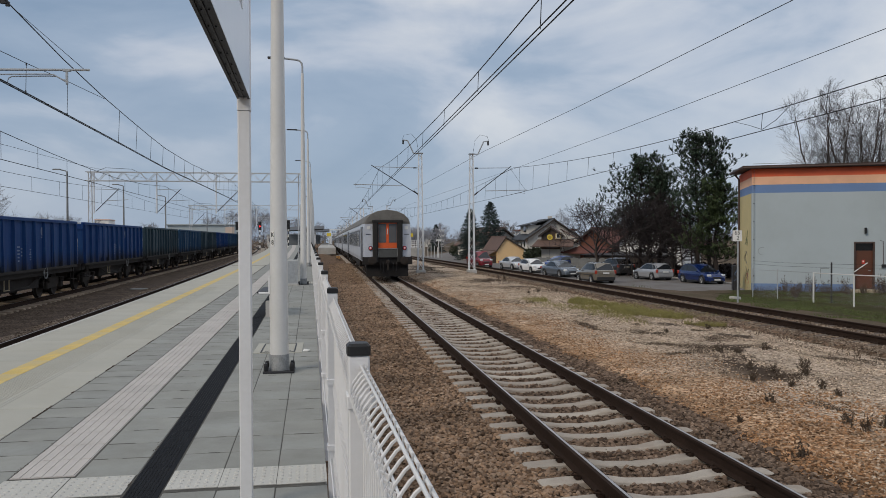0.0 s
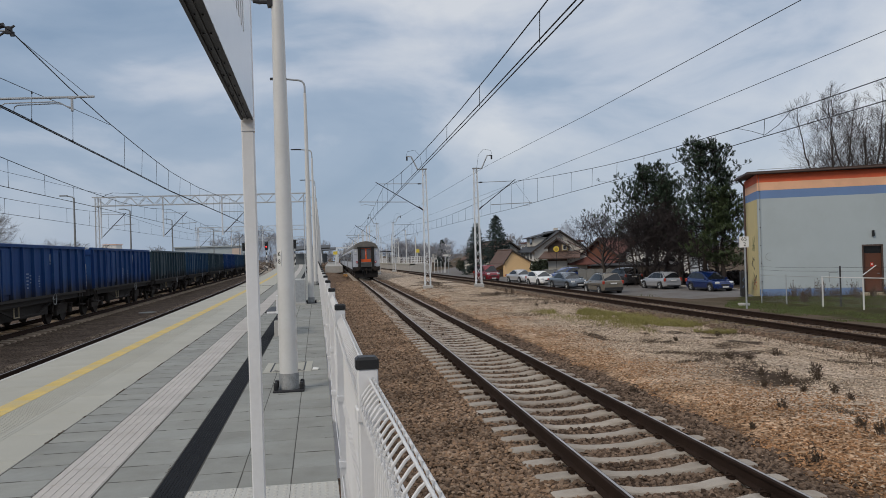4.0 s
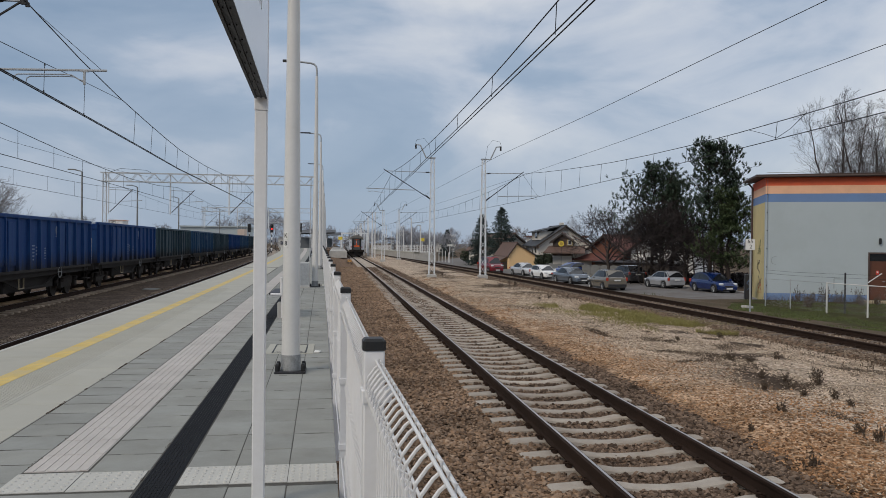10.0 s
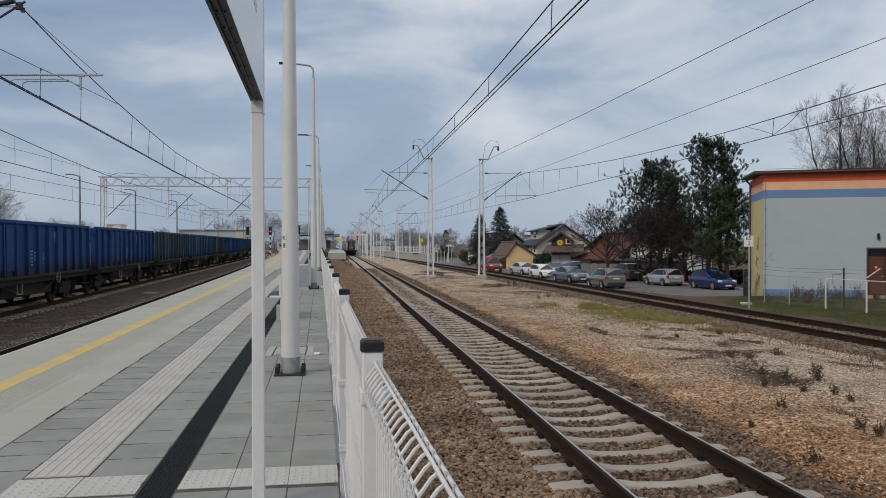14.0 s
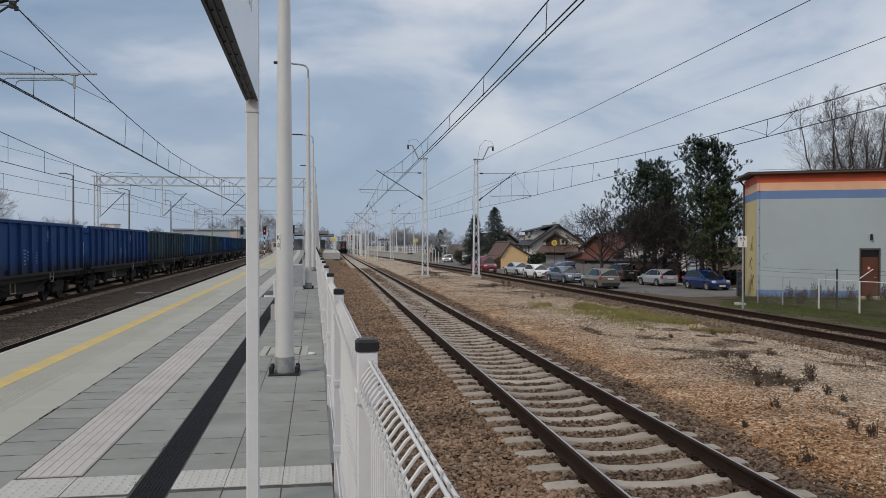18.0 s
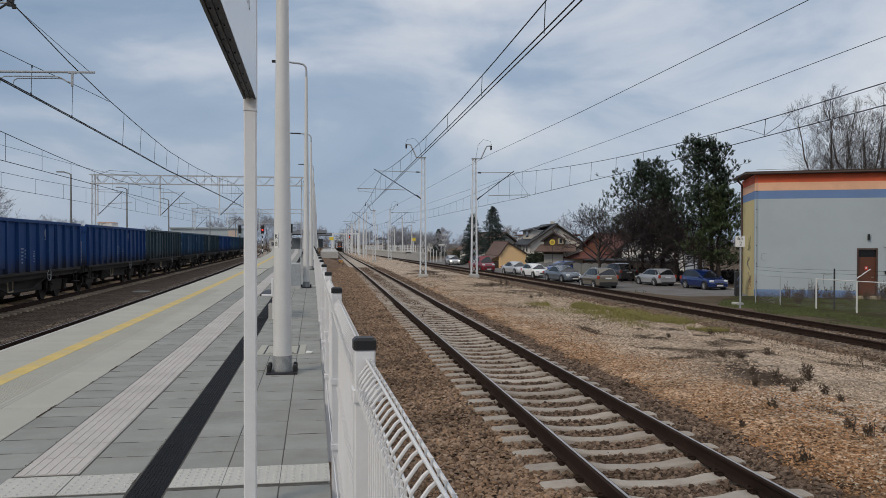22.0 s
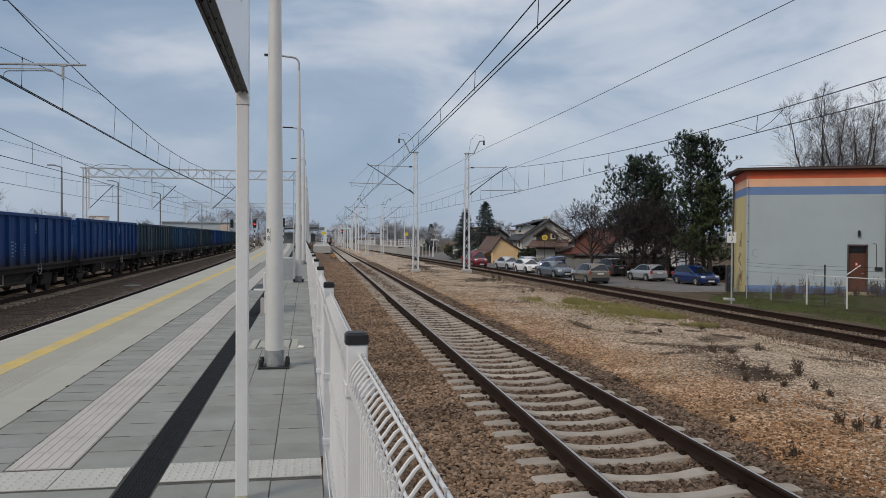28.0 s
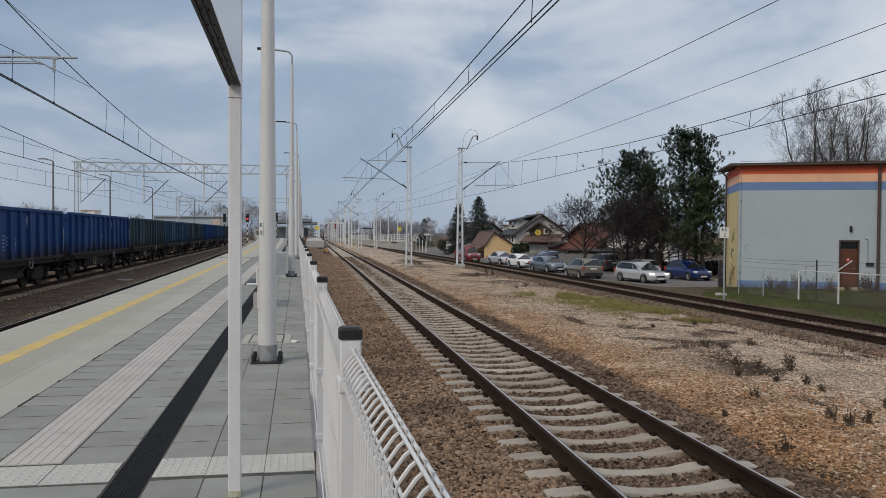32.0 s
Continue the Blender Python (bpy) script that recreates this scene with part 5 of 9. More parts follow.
def bits_on_platform():
    c = thing("equipment_cabinet", pose(-1.07, 26.0, 0), "low pale grey steel equipment cabinet on the platform", "cabinet")
    part("body", Shape().box((0, 0, 0.43), (0.34, 0.45, 0.80), bev=0.01), mat("cabinet_grey", (0.50, 0.51, 0.51), 0.5, 0.1, 0.08), c)
    part("plinth", Shape().box((0, 0, 0.02), (0.38, 0.50, 0.04)), CONC, c)
    part("door", Shape().box((0, -0.228, 0.44), (0.28, 0.008, 0.70)), GALV, c)
    b = thing("bench", pose(-1.13, 15.6, 0), "white steel bench end on a concrete foot", "bench")
    part("leg", Shape().tube([(-0.16, 0, 0.46), (0.06, 0, 0.46), (0.07, 0, 0.40), (0.07, 0, 0.0)], 0.025, 6), WHITE_STEEL, b)
    part("backrest", Shape().box((0.05, 0.0, 0.62), (0.05, 0.05, 0.36), bev=0.01), WHITE_STEEL, b)
    part("foot", Shape().box((0.02, 0.15, 0.15), (0.10, 0.3, 0.30), bev=0.01), CONC, b, "concrete foot")
    part("seat", Shape().box((-0.02, 0.8, 0.47), (0.35, 1.5, 0.035), bev=0.01), DARKSTEEL, b)
    part("leg", Shape().tube([(0.0, 1.5, 0.46), (0.0, 1.5, 0.0)], 0.025, 6), WHITE_STEEL, b)
    k = thing("cable_duct_cover", pose(-0.635, 11.10, 0), "pale concrete inspection cover in a dark iron rim", "manhole cover")
    part("frame", Shape().box((-0.275, 0, 0.002), (0.09, 1.0, 0.006)).box((0.275, 0, 0.002), (0.09, 1.0, 0.006)).box((0, 0.465, 0.002), (0.46, 0.07, 0.006)).box((0, -0.465, 0.002), (0.46, 0.07, 0.006)), EDGE, k, "pale concrete surround")
    part("cover", Shape().box((0, 0, 0.002), (0.42, 0.84, 0.005)), EDGE, k)
    part("rim", Shape().box((0.22, 0.0, 0.006), (0.016, 0.88, 0.005)).box((-0.22, 0.0, 0.006), (0.016, 0.88, 0.005)).box((0.0, 0.432, 0.006), (0.44, 0.016, 0.005)).box((0.0, -0.432, 0.006), (0.44, 0.016, 0.005)), BLACKPL, k, "dark iron rim")
    for x in (-0.15, 0.15):
        part("lifting_slot", Shape().box((x, -0.33, 0.005), (0.05, 0.03, 0.003)), BLACKPL, k)
    scrap = thing("paper_scrap", pose(-0.262, 10.70, 0.0), "crumpled white paper scrap lying on the paving", "litter")
    part("fold", Shape().poly([(-0.045, -0.03, 0.004), (0.03, -0.045, 0.006), (0.05, 0.02, 0.012), (-0.03, 0.04, 0.02)], (0.004, 0, 0.012)), SIGN_WHITE, scrap)
    k2 = copy_thing(k, pose(-0.75, 27.4, 0))
    h = thing("loudspeaker", pose(-0.515, 9.17, 4.46), "grey horn loudspeaker on a bracket on the lamp post", "loudspeaker")
    part("bracket", Shape().tube([(-0.05, 0, 0), (-0.28, 0, 0.02)], 0.018, 6).box((-0.09, 0, 0.03), (0.06, 0.10, 0.14)), DARKSTEEL, h)
    part("horn", Shape().lathe([(0.03, 0), (0.05, 0.08), (0.09, 0.2), (0.13, 0.24)], (-0.22, -0.1, 0.16), 12, 'y'), GALV, h)


bits_on_platform()


# ---- road vehicles ----
TYRE = mat("tyre_rubber", (0.016, 0.016, 0.017), 0.85, 0, 0.2, 6, 60, 0.2)
ALLOY = mat("wheel_alloy", (0.42, 0.43, 0.44), 0.4, 0.7, 0.1, 6, 60, 0.05)
TRIM = mat("dark_trim", (0.022, 0.022, 0.024), 0.6, 0, 0.15, 5, 60, 0.1)
HEADLAMP = mat("clear_lamp", (0.72, 0.74, 0.76), 0.12, 0.2, 0.05, 5, 60, 0)
TAILLAMP = mat("red_lamp", (0.34, 0.045, 0.028), 0.15, 0, 0.05, 5, 60, 0)
PLATE = mat("plate_white", (0.68, 0.68, 0.66), 0.5, 0, 0.05)


def paint(name, col, rough=0.22, metal=0.25):
    return mat("car_paint_" + name, col, rough, metal, 0.04, 1.0, 200, 0.02, (col[0] * 0.6 + 0.05, col[1] * 0.6 + 0.045, col[2] * 0.6 + 0.04), 0.18, 0.002, coat=0.9)


CAR_FORMS = {
    # stations of the lower body: place along the length, height of the upper edge, half width; then the glasshouse:
    # places of rear base, roof rear, roof front, windscreen base
    "hatch": ([(-0.5, .50, .40), (-0.492, .60, .455), (-0.45, .655, .48), (-0.2, .645, .5), (.12, .625, .5), (.22, .62, .495), (.36, .575, .48), (.455, .505, .455), (.492, .41, .42), (.5, .34, .38)], (-0.474, -0.345, 0.01, .275)),
    "sedan": ([(-0.5, .46, .40), (-0.492, .60, .455), (-0.46, .655, .475), (-0.30, .66, .49), (-0.1, .645, .5), (.14, .63, .5), (.22, .62, .495), (.36, .57, .48), (.455, .50, .455), (.492, .41, .42), (.5, .33, .38)], (-0.36, -0.14, 0.03, .25)),
    "estate": ([(-0.5, .50, .40), (-0.492, .60, .455), (-0.46, .65, .48), (-0.2, .635, .5), (.12, .625, .5), (.22, .62, .495), (.36, .575, .48), (.455, .505, .455), (.492, .41, .42), (.5, .34, .38)], (-0.482, -0.41, 0.05, .26)),
    "van": ([(-0.5, .48, .42), (-0.492, .56, .46), (-0.47, .60, .48), (-0.2, .59, .5), (.12, .585, .5), (.26, .58, .495), (.38, .545, .48), (.46, .48, .455), (.493, .40, .42), (.5, .32, .38)], (-0.487, -0.445, 0.15, .35)),
}


def car(name, label, form, L, W, H, pt, m, clad=False, roofbars=False, group="parked cars"):
    """A car, forward along +y, its origin on the ground under its middle."""
    c = thing(name, m, label, "car", group)
    st, gh = CAR_FORMS[form]
    sh = Shape()
    for f, zt, w in st:
        y, zt, w = f * L, zt * H, w * W
        zb = 0.20 + (0.06 if abs(f) > 0.48 else 0)
        zt = max(zt, zb + 0.2)
        half = [(w * 0.80, zb), (w * 0.97, zb + 0.06), (w, zb + 0.25 * (zt - zb)), (w * 1.0, zb + 0.62 * (zt - zb)), (w * 0.985, zt - 0.07), (w * 0.93, zt - 0.015), (w * 0.55, zt + 0.012)]
        ring = [(-x, z) for x, z in half] + [(x, z) for x, z in reversed(half)]
        sh.v += [(x, y, z) for x, z in ring]
    k = 14
    for i in range(len(st) - 1):
        for j in range(k):
            q = i * k
            sh.f.append((q + j, q + (j + 1) % k, q + k + (j + 1) % k, q + k + j))
    sh.f.append(tuple(range(k)))
    sh.f.append(tuple(len(sh.v) - 1 - i for i in range(k)))
    body = part("body", sh, pt, c, smooth=True)
    # glasshouse
    def top(f):
        for (a, za, _), (b, zb, _) in zip(st, st[1:]):
            if f <= b:
                return (za + (zb - za) * (f - a) / (b - a)) * H
        return st[-1][1] * H
    b0, r0, r1, b1 = gh
    wb, wr = W * 0.475, W * 0.40
    zr = H - 0.03
    md = (r0 + r1) / 2
    # painted cabin: rings at the belt line, under the roof's edge and along the roof's crown
    belt = [(b0, top(b0) - 0.03, wb * 0.90), (b0 * 0.6 + md * 0.4, top(md) - 0.04, wb), (md, top(md) - 0.04, wb), (b1 * 0.5 + md * 0.5, top(md) - 0.04, wb), (b1, top(b1) - 0.03, wb * 0.94)]
    crown = [(r0, zr - 0.075, wr * 0.96), (r0 * 0.6 + md * 0.4, zr - 0.045, wr), (md, zr - 0.035, wr), (r1 * 0.6 + md * 0.4, zr - 0.04, wr), (r1, zr - 0.07, wr * 0.98)]
    g = Shape()
    for (f, z, w), (f2, z2, w2) in zip(belt, crown):
        g.v += [(-w, f * L, z), (-w2, f2 * L, z2), (-w2 * 0.6, f2 * L, z2 + 0.055), (w2 * 0.6, f2 * L, z2 + 0.055), (w2, f2 * L, z2), (w, f * L, z)]
    for i in range(4):
        for j in range(5):
            q = i * 6
            g.f.append((q + j, q + j + 1, q + 7 + j, q + 6 + j))
    g.f += [(5, 4, 3, 2, 1, 0), (24, 25, 26, 27, 28, 29)]
    part("cabin", g, pt, c, smooth=True)

    def glass(nm, pts, lab=""):
        """A pane inside the four given corners, a little proud of them."""
        p = [Vector(q) for q in pts]
        nrm = (p[1] - p[0]).cross(p[3] - p[0]).normalized()
        mid = sum(p, Vector()) / 4
        if nrm.dot(mid - Vector((0, mid.y * 0.4, H * 0.5))) < 0:
            nrm = -nrm
        part(nm, Shape().poly([tuple(q + nrm * 0.004) for q in p], tuple(nrm * 0.008)), CARGLASS, c, lab)

    def at(f, k, sgn):
        """Point of the cabin's side: f along the length, k from belt (0) to roof edge (1)."""
        fb = [b0, b0 * 0.6 + md * 0.4, md, b1 * 0.5 + md * 0.5, b1]
        ft = [r0, r0 * 0.6 + md * 0.4, md, r1 * 0.6 + md * 0.4, r1]
        pos = f * 4
        i = min(3, int(pos)); t = pos - i
        lo = [belt[i][n_] + (belt[i + 1][n_] - belt[i][n_]) * t for n_ in range(3)]
        hi = [crown[i][n_] + (crown[i + 1][n_] - crown[i][n_]) * t for n_ in range(3)]
        q = [lo[n_] + (hi[n_] - lo[n_]) * k for n_ in range(3)]
        return (sgn * q[2], q[0] * L, q[1])

    def ends(row, k, s_):
        lo, hi = belt[row], crown[row]
        q = [lo[n_] + (hi[n_] - lo[n_]) * k for n_ in range(3)]
        return (s_ * q[2] * 0.955, q[0] * L, q[1])
    glass("windscreen", [ends(4, 0.08, -1), ends(4, 0.08, 1), ends(4, 0.94, 1), ends(4, 0.94, -1)], "dark windscreen")
    glass("rear_window", [ends(0, 0.12, -1), ends(0, 0.12, 1), ends(0, 0.94, 1), ends(0, 0.94, -1)], "dark rear window")
    for s in (-1, 1):
        for fa, fb_ in ((0.055, 0.245), (0.262, 0.490), (0.508, 0.742), (0.755, 0.925)):
            ka = 0.9 if fb_ < 0.85 else 0.72
            glass("side_window", [at(fa, 0.07 if fa > 0.1 else 0.26, s), at(fb_, 0.07, s), at(fb_, ka if fb_ > 0.85 else 0.93, s), at(fa, 0.93, s)])
        part("pillar_trim", Shape().poly([at(0.490, 0.06, s), at(0.508, 0.06, s), at(0.508, 0.94, s), at(0.490, 0.94, s)], (s * 0.006, 0, 0.002)), TRIM, c, "black door pillar")
        part("sill", Shape().box((s * W * 0.470, 0.0, 0.235), (0.06, L * 0.36, 0.11), bev=0.02), TRIM, c, "dark sill")
    for s in (-1, 1):
        part("mirror", Shape().box((s * (W * 0.5 + 0.07), b1 * L - 0.28, top(b1) + 0.05), (0.17, 0.10, 0.13), bev=0.03), pt, c)
        part("headlamp", Shape().box((s * W * 0.355, L * 0.462, 0.46 * H), (W * 0.19, 0.22, 0.135), rz=-s * 0.42, bev=0.035), HEADLAMP, c, "clear headlamp")
        part("tail_lamp", Shape().box((s * W * 0.440, -L * 0.470, 0.555 * H), (W * 0.11, 0.24, 0.25 if form != "sedan" else 0.15), rz=s * 0.35, bev=0.04), TAILLAMP, c, "red tail lamp")
        part("side_strip", Shape().box((s * W * 0.5, 0.0, 0.40 * H), (0.022, L * 0.46, 0.05), bev=0.008), TRIM if clad else pt, c)
        for f in (0.08, -0.14):
            part("door_handle", Shape().box((s * W * 0.497, f * L, 0.575 * H), (0.03, 0.16, 0.03), bev=0.01), TRIM if clad else pt, c)
        if roofbars:
            part("roof_bar", Shape().tube([(s * wr * 0.93, r0 * L, H - 0.02), (s * wr * 0.93, r0 * L + 0.15, H + 0.03), (s * wr * 0.93, r1 * L - 0.15, H + 0.03), (s * wr * 0.93, r1 * L, H - 0.02)], 0.018, 6), TRIM, c)
    part("bumper", Shape().box((0, L * 0.488, 0.34), (W * 0.80, 0.10, 0.20), bev=0.04), TRIM if clad else pt, c)
    part("grille", Shape().box((0, L * 0.494, 0.30 * H + 0.06), (W * 0.42, 0.06, 0.13), bev=0.02), TRIM, c, "black grille")
    part("bumper", Shape().box((0, -L * 0.492, 0.40), (W * 0.84, 0.10, 0.22), bev=0.04), TRIM if clad else pt, c)
    part("number_plate", Shape().box((0, L * 0.502 + 0.035, 0.36), (0.52, 0.012, 0.11)), PLATE, c, "white plate with a plain bar")
    part("number_plate", Shape().box((0, -L * 0.5 - 0.03, 0.50 * H if form != "sedan" else 0.48 * H), (0.52, 0.012, 0.11)), PLATE, c)
    part("lower_grille", Shape().box((0, L * 0.500, 0.275), (W * 0.62, 0.05, 0.07), bev=0.015), TRIM, c, "black lower grille")
    part("rear_apron", Shape().box((0, -L * 0.497, 0.305), (W * 0.78, 0.08, 0.08), bev=0.02), TRIM, c, "dark lower bumper")
    part("underbody", Shape().box((0, 0, 0.22), (W * 0.86, L * 0.86, 0.12)), TRIM, c)
    R = 0.315 if L < 4.6 else 0.325
    for fy in (0.315, -0.30):
        for s in (-1, 1):
            x = s * (W / 2 - 0.10)
            part("wheel_arch", Shape().lathe([(R + 0.065, -0.02), (R + 0.065, 0.105), (R + 0.03, 0.112), (R + 0.03, -0.02)], (0, 0, 0), 20, 'x'), TRIM, c, m=pose(x, fy * L, R + 0.02) @ (Matrix.Identity(4) if s > 0 else pose(0, 0, 0, 0, 0, 180)))
            w = part("wheel", Shape().lathe([(R * 0.6, -0.10), (R * 0.95, -0.10), (R, -0.07), (R, 0.085), (R * 0.95, 0.118), (R * 0.68, 0.12)], (0, 0, 0), 20, 'x'), TYRE, c, "black tyre", True, pose(x, fy * L, R) @ (Matrix.Identity(4) if s > 0 else pose(0, 0, 0, 0, 0, 180)))
            rim = Shape().lathe([(R * 0.66, 0.10), (R * 0.66, 0.122), (R * 0.60, 0.124), (R * 0.58, 0.10)], (0, 0, 0), 20, 'x')
            for a in range(5):
                t = a * 2 * math.pi / 5
                rim.tube([(0.122, 0, 0), (0.122, R * 0.62 * math.cos(t), R * 0.62 * math.sin(t))], 0.028, 5)
            part("rim", rim, ALLOY, w, "alloy rim")
    return c


ROAD_Z = -2.0


def vehicles():
    car("hatchback", "dark blue small hatchback parked by the trees", "hatch", 4.03, 1.69, 1.49, paint("blue", (0.002, 0.020, 0.12)), pose(28.4, 56.2, ROAD_Z, 0, 0, 187))
    car("hatchback", "silver small hatchback parked beside the road", "hatch", 3.83, 1.65, 1.43, paint("silver", (0.40, 0.41, 0.43)), pose(26.9, 61.8, ROAD_Z, 0, 0, 9))
    car("compact_suv", "grey-beige compact crossover with dark roof bars, parked on gravel", "hatch", 4.12, 1.75, 1.60, paint("grey_beige", (0.21, 0.185, 0.15)), pose(21.0, 59.2, ROAD_Z, 0, 0, 4), True, True)
    car("suv", "dark grey sport utility car parked under the trees", "hatch", 4.45, 1.83, 1.65, paint("graphite", (0.055, 0.058, 0.066)), pose(26.9, 70.4, ROAD_Z, 0, 0, 8), True)
    car("saloon", "grey-blue saloon parked beside the siding", "sedan", 4.8, 1.81, 1.45, paint("grey_blue", (0.13, 0.155, 0.19)), pose(21.05, 68.6, ROAD_Z, 0, 0, 190))
    car("hatchback", "white small hatchback parked in the row", "hatch", 3.81, 1.64, 1.42, paint("white", (0.84, 0.84, 0.83), 0.3, 0.0), pose(20.75, 77.0, ROAD_Z, 0, 0, 189))
    car("estate_car", "silver family car parked in the row", "sedan", 4.5, 1.73, 1.43, paint("silver_bright", (0.52, 0.53, 0.55)), pose(20.75, 85.4, ROAD_Z, 0, 0, 192))
    car("hatchback", "bright blue hatchback parked by the concrete fence", "hatch", 4.2, 1.74, 1.50, paint("royal_blue", (0.008, 0.04, 0.20)), pose(26.1, 85.6, ROAD_Z, 0, 0, 122))
    car("van", "dark red family van parked beside the road", "van", 4.4, 1.80, 1.95, paint("red", (0.22, 0.02, 0.03)), pose(18.5, 93.5, ROAD_Z, 0, 0, 192))


vehicles()
moving_car = car("estate_car_driving", "silver estate car driving along the road", "estate", 4.52, 1.75, 1.50, paint("moving_silver", (0.52, 0.53, 0.55)), pose(30, 175, ROAD_Z, 0, 0, 160), False, True, "moving cars")


# ---- goods wagons ----
def wagon_mat(name, col, faded, dirt):
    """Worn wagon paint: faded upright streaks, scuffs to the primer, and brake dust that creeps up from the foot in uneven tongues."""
    m = bpy.data.materials.new(name)
    m.use_nodes = True
    n, L = m.node_tree.nodes, m.node_tree.links.new
    b = n["Principled BSDF"]
    tc = n.new("ShaderNodeTexCoord")
    oi = n.new("ShaderNodeObjectInfo")
    sh = n.new("ShaderNodeVectorMath"); sh.operation = 'ADD'
    rv = n.new("ShaderNodeMath"); rv.operation = 'MULTIPLY'; rv.inputs[1].default_value = 37.0
    L(oi.outputs["Random"], rv.inputs[0]); L(tc.outputs["Object"], sh.inputs[0]); L(rv.outputs[0], sh.inputs[1])

    def tex(scale, detail, rough, stretch):
        mp = n.new("ShaderNodeMapping"); mp.inputs["Scale"].default_value = stretch
        L(sh.outputs[0], mp.inputs[0])
        t = n.new("ShaderNodeTexNoise"); t.inputs["Scale"].default_value = scale; t.inputs["Detail"].default_value = detail; t.inputs["Roughness"].default_value = rough
        L(mp.outputs[0], t.inputs["Vector"])
        return t.outputs[0]

    def span(src, a, c, lo, hi):
        r = n.new("ShaderNodeMapRange"); r.inputs[1].default_value, r.inputs[2].default_value = a, c
        r.inputs[3].default_value, r.inputs[4].default_value = lo, hi
        L(src, r.inputs[0])
        return r.outputs[0]

    def blend(fac, c1, c2):
        x = n.new("ShaderNodeMixRGB"); L(fac, x.inputs[0])
        for src, k in ((c1, 1), (c2, 2)):
            if isinstance(src, tuple):
                x.inputs[k].default_value = (*src, 1)
            else:
                L(src, x.inputs[k])
        return x.outputs[0]
    streak = tex(1.0, 8, 0.65, (3.2, 3.2, 0.35))
    scuff = tex(2.6, 9, 0.72, (1, 1, 1))
    fine = tex(28, 4, 0.6, (1, 1, 0.5))
    c = blend(span(streak, 0.42, 0.68, 0.0, 0.85), col, faded)
    c = blend(span(scuff, 0.60, 0.72, 0.0, 0.55), c, (faded[0] * 2.2 + 0.012, faded[1] * 1.7 + 0.012, faded[2] * 1.25 + 0.01))
    c = blend(span(fine, 0.62, 0.75, 0.0, 0.5), c, dirt)
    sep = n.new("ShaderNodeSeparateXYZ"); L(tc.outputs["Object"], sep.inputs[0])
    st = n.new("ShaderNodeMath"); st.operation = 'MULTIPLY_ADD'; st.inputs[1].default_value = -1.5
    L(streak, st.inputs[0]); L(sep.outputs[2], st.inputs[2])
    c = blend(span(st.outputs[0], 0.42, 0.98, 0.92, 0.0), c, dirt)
    L(c, b.inputs["Base Color"])
    b.inputs["Roughness"].default_value = 0.72
    b.inputs["Specular IOR Level"].default_value = 0.3
    bp = n.new("ShaderNodeBump"); bp.inputs["Strength"].default_value = 0.35; bp.inputs["Distance"].default_value = 0.02
    L(scuff, bp.inputs["Height"]); L(bp.outputs[0], b.inputs["Normal"])
    return m


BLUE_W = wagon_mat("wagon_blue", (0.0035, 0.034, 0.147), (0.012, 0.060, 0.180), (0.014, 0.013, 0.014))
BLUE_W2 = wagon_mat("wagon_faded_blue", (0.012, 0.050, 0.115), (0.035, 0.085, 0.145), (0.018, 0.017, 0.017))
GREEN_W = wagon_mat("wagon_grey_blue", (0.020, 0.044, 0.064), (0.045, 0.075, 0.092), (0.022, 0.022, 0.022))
GRIME = mat("wagon_grime", (0.020, 0.017, 0.016), 0.9, 0.1, 0.35, 2, 30, 0.4)
BOGIE = mat("bogie_steel", (0.022, 0.018, 0.016), 0.85, 0.2, 0.35, 3, 40, 0.4, (0.055, 0.036, 0.026), 0.35)
CREAM = mat("lever_cream", (0.30, 0.25, 0.17), 0.7, 0, 0.2, 4, 40, 0.05)
CHALK = mat("stencil_white", (0.17, 0.22, 0.31), 0.8, 0, 0.2, 4, 40, 0.05)


def bogie(parent, y):
    b = part("bogie", Shape().box((0, y, 0.62), (2.0, 0.5, 0.22)), BOGIE, parent, "cast steel bogie")
    for s in (-1, 1):
        part("side_frame", Shape().poly([(s * 1.04, y - 1.25, 0.62), (s * 1.04, y - 1.05, 0.74), (s * 1.04, y - 0.45, 0.76), (s * 1.04, y + 0.45, 0.76), (s * 1.04, y + 1.05, 0.74), (s * 1.04, y + 1.25, 0.62), (s * 1.04, y + 1.15, 0.40), (s * 1.04, y + 0.75, 0.48), (s * 1.04, y + 0.4, 0.34), (s * 1.04, y - 0.4, 0.34), (s * 1.04, y - 0.75, 0.48), (s * 1.04, y - 1.15, 0.40)], (s * -0.09, 0, 0)), BOGIE, b)
        for dy in (-0.9, 0.9):
            part("axle_box", Shape().box((s * 1.07, y + dy, 0.46), (0.16, 0.28, 0.26), bev=0.03), BOGIE, b)
            part("wheel", Shape().lathe([(0.08, -0.06), (0.40, -0.06), (0.46, -0.05), (0.49, -0.05), (0.49, -0.02), (0.46, 0.0), (0.455, 0.075), (0.42, 0.08), (0.36, 0.05), (0.12, 0.05)], (0, 0, 0), 18, 'x'), BOGIE, b, "steel wheel", True, pose(s * 0.745, y + dy, 0.46) @ (Matrix.Identity(4) if s > 0 else pose(0, 0, 0, 0, 0, 180)))
    for dy in (-0.9, 0.9):
        part("axle", Shape().tube([(-0.9, y + dy, 0.46), (0.9, y + dy, 0.46)], 0.08, 8), BOGIE, b)


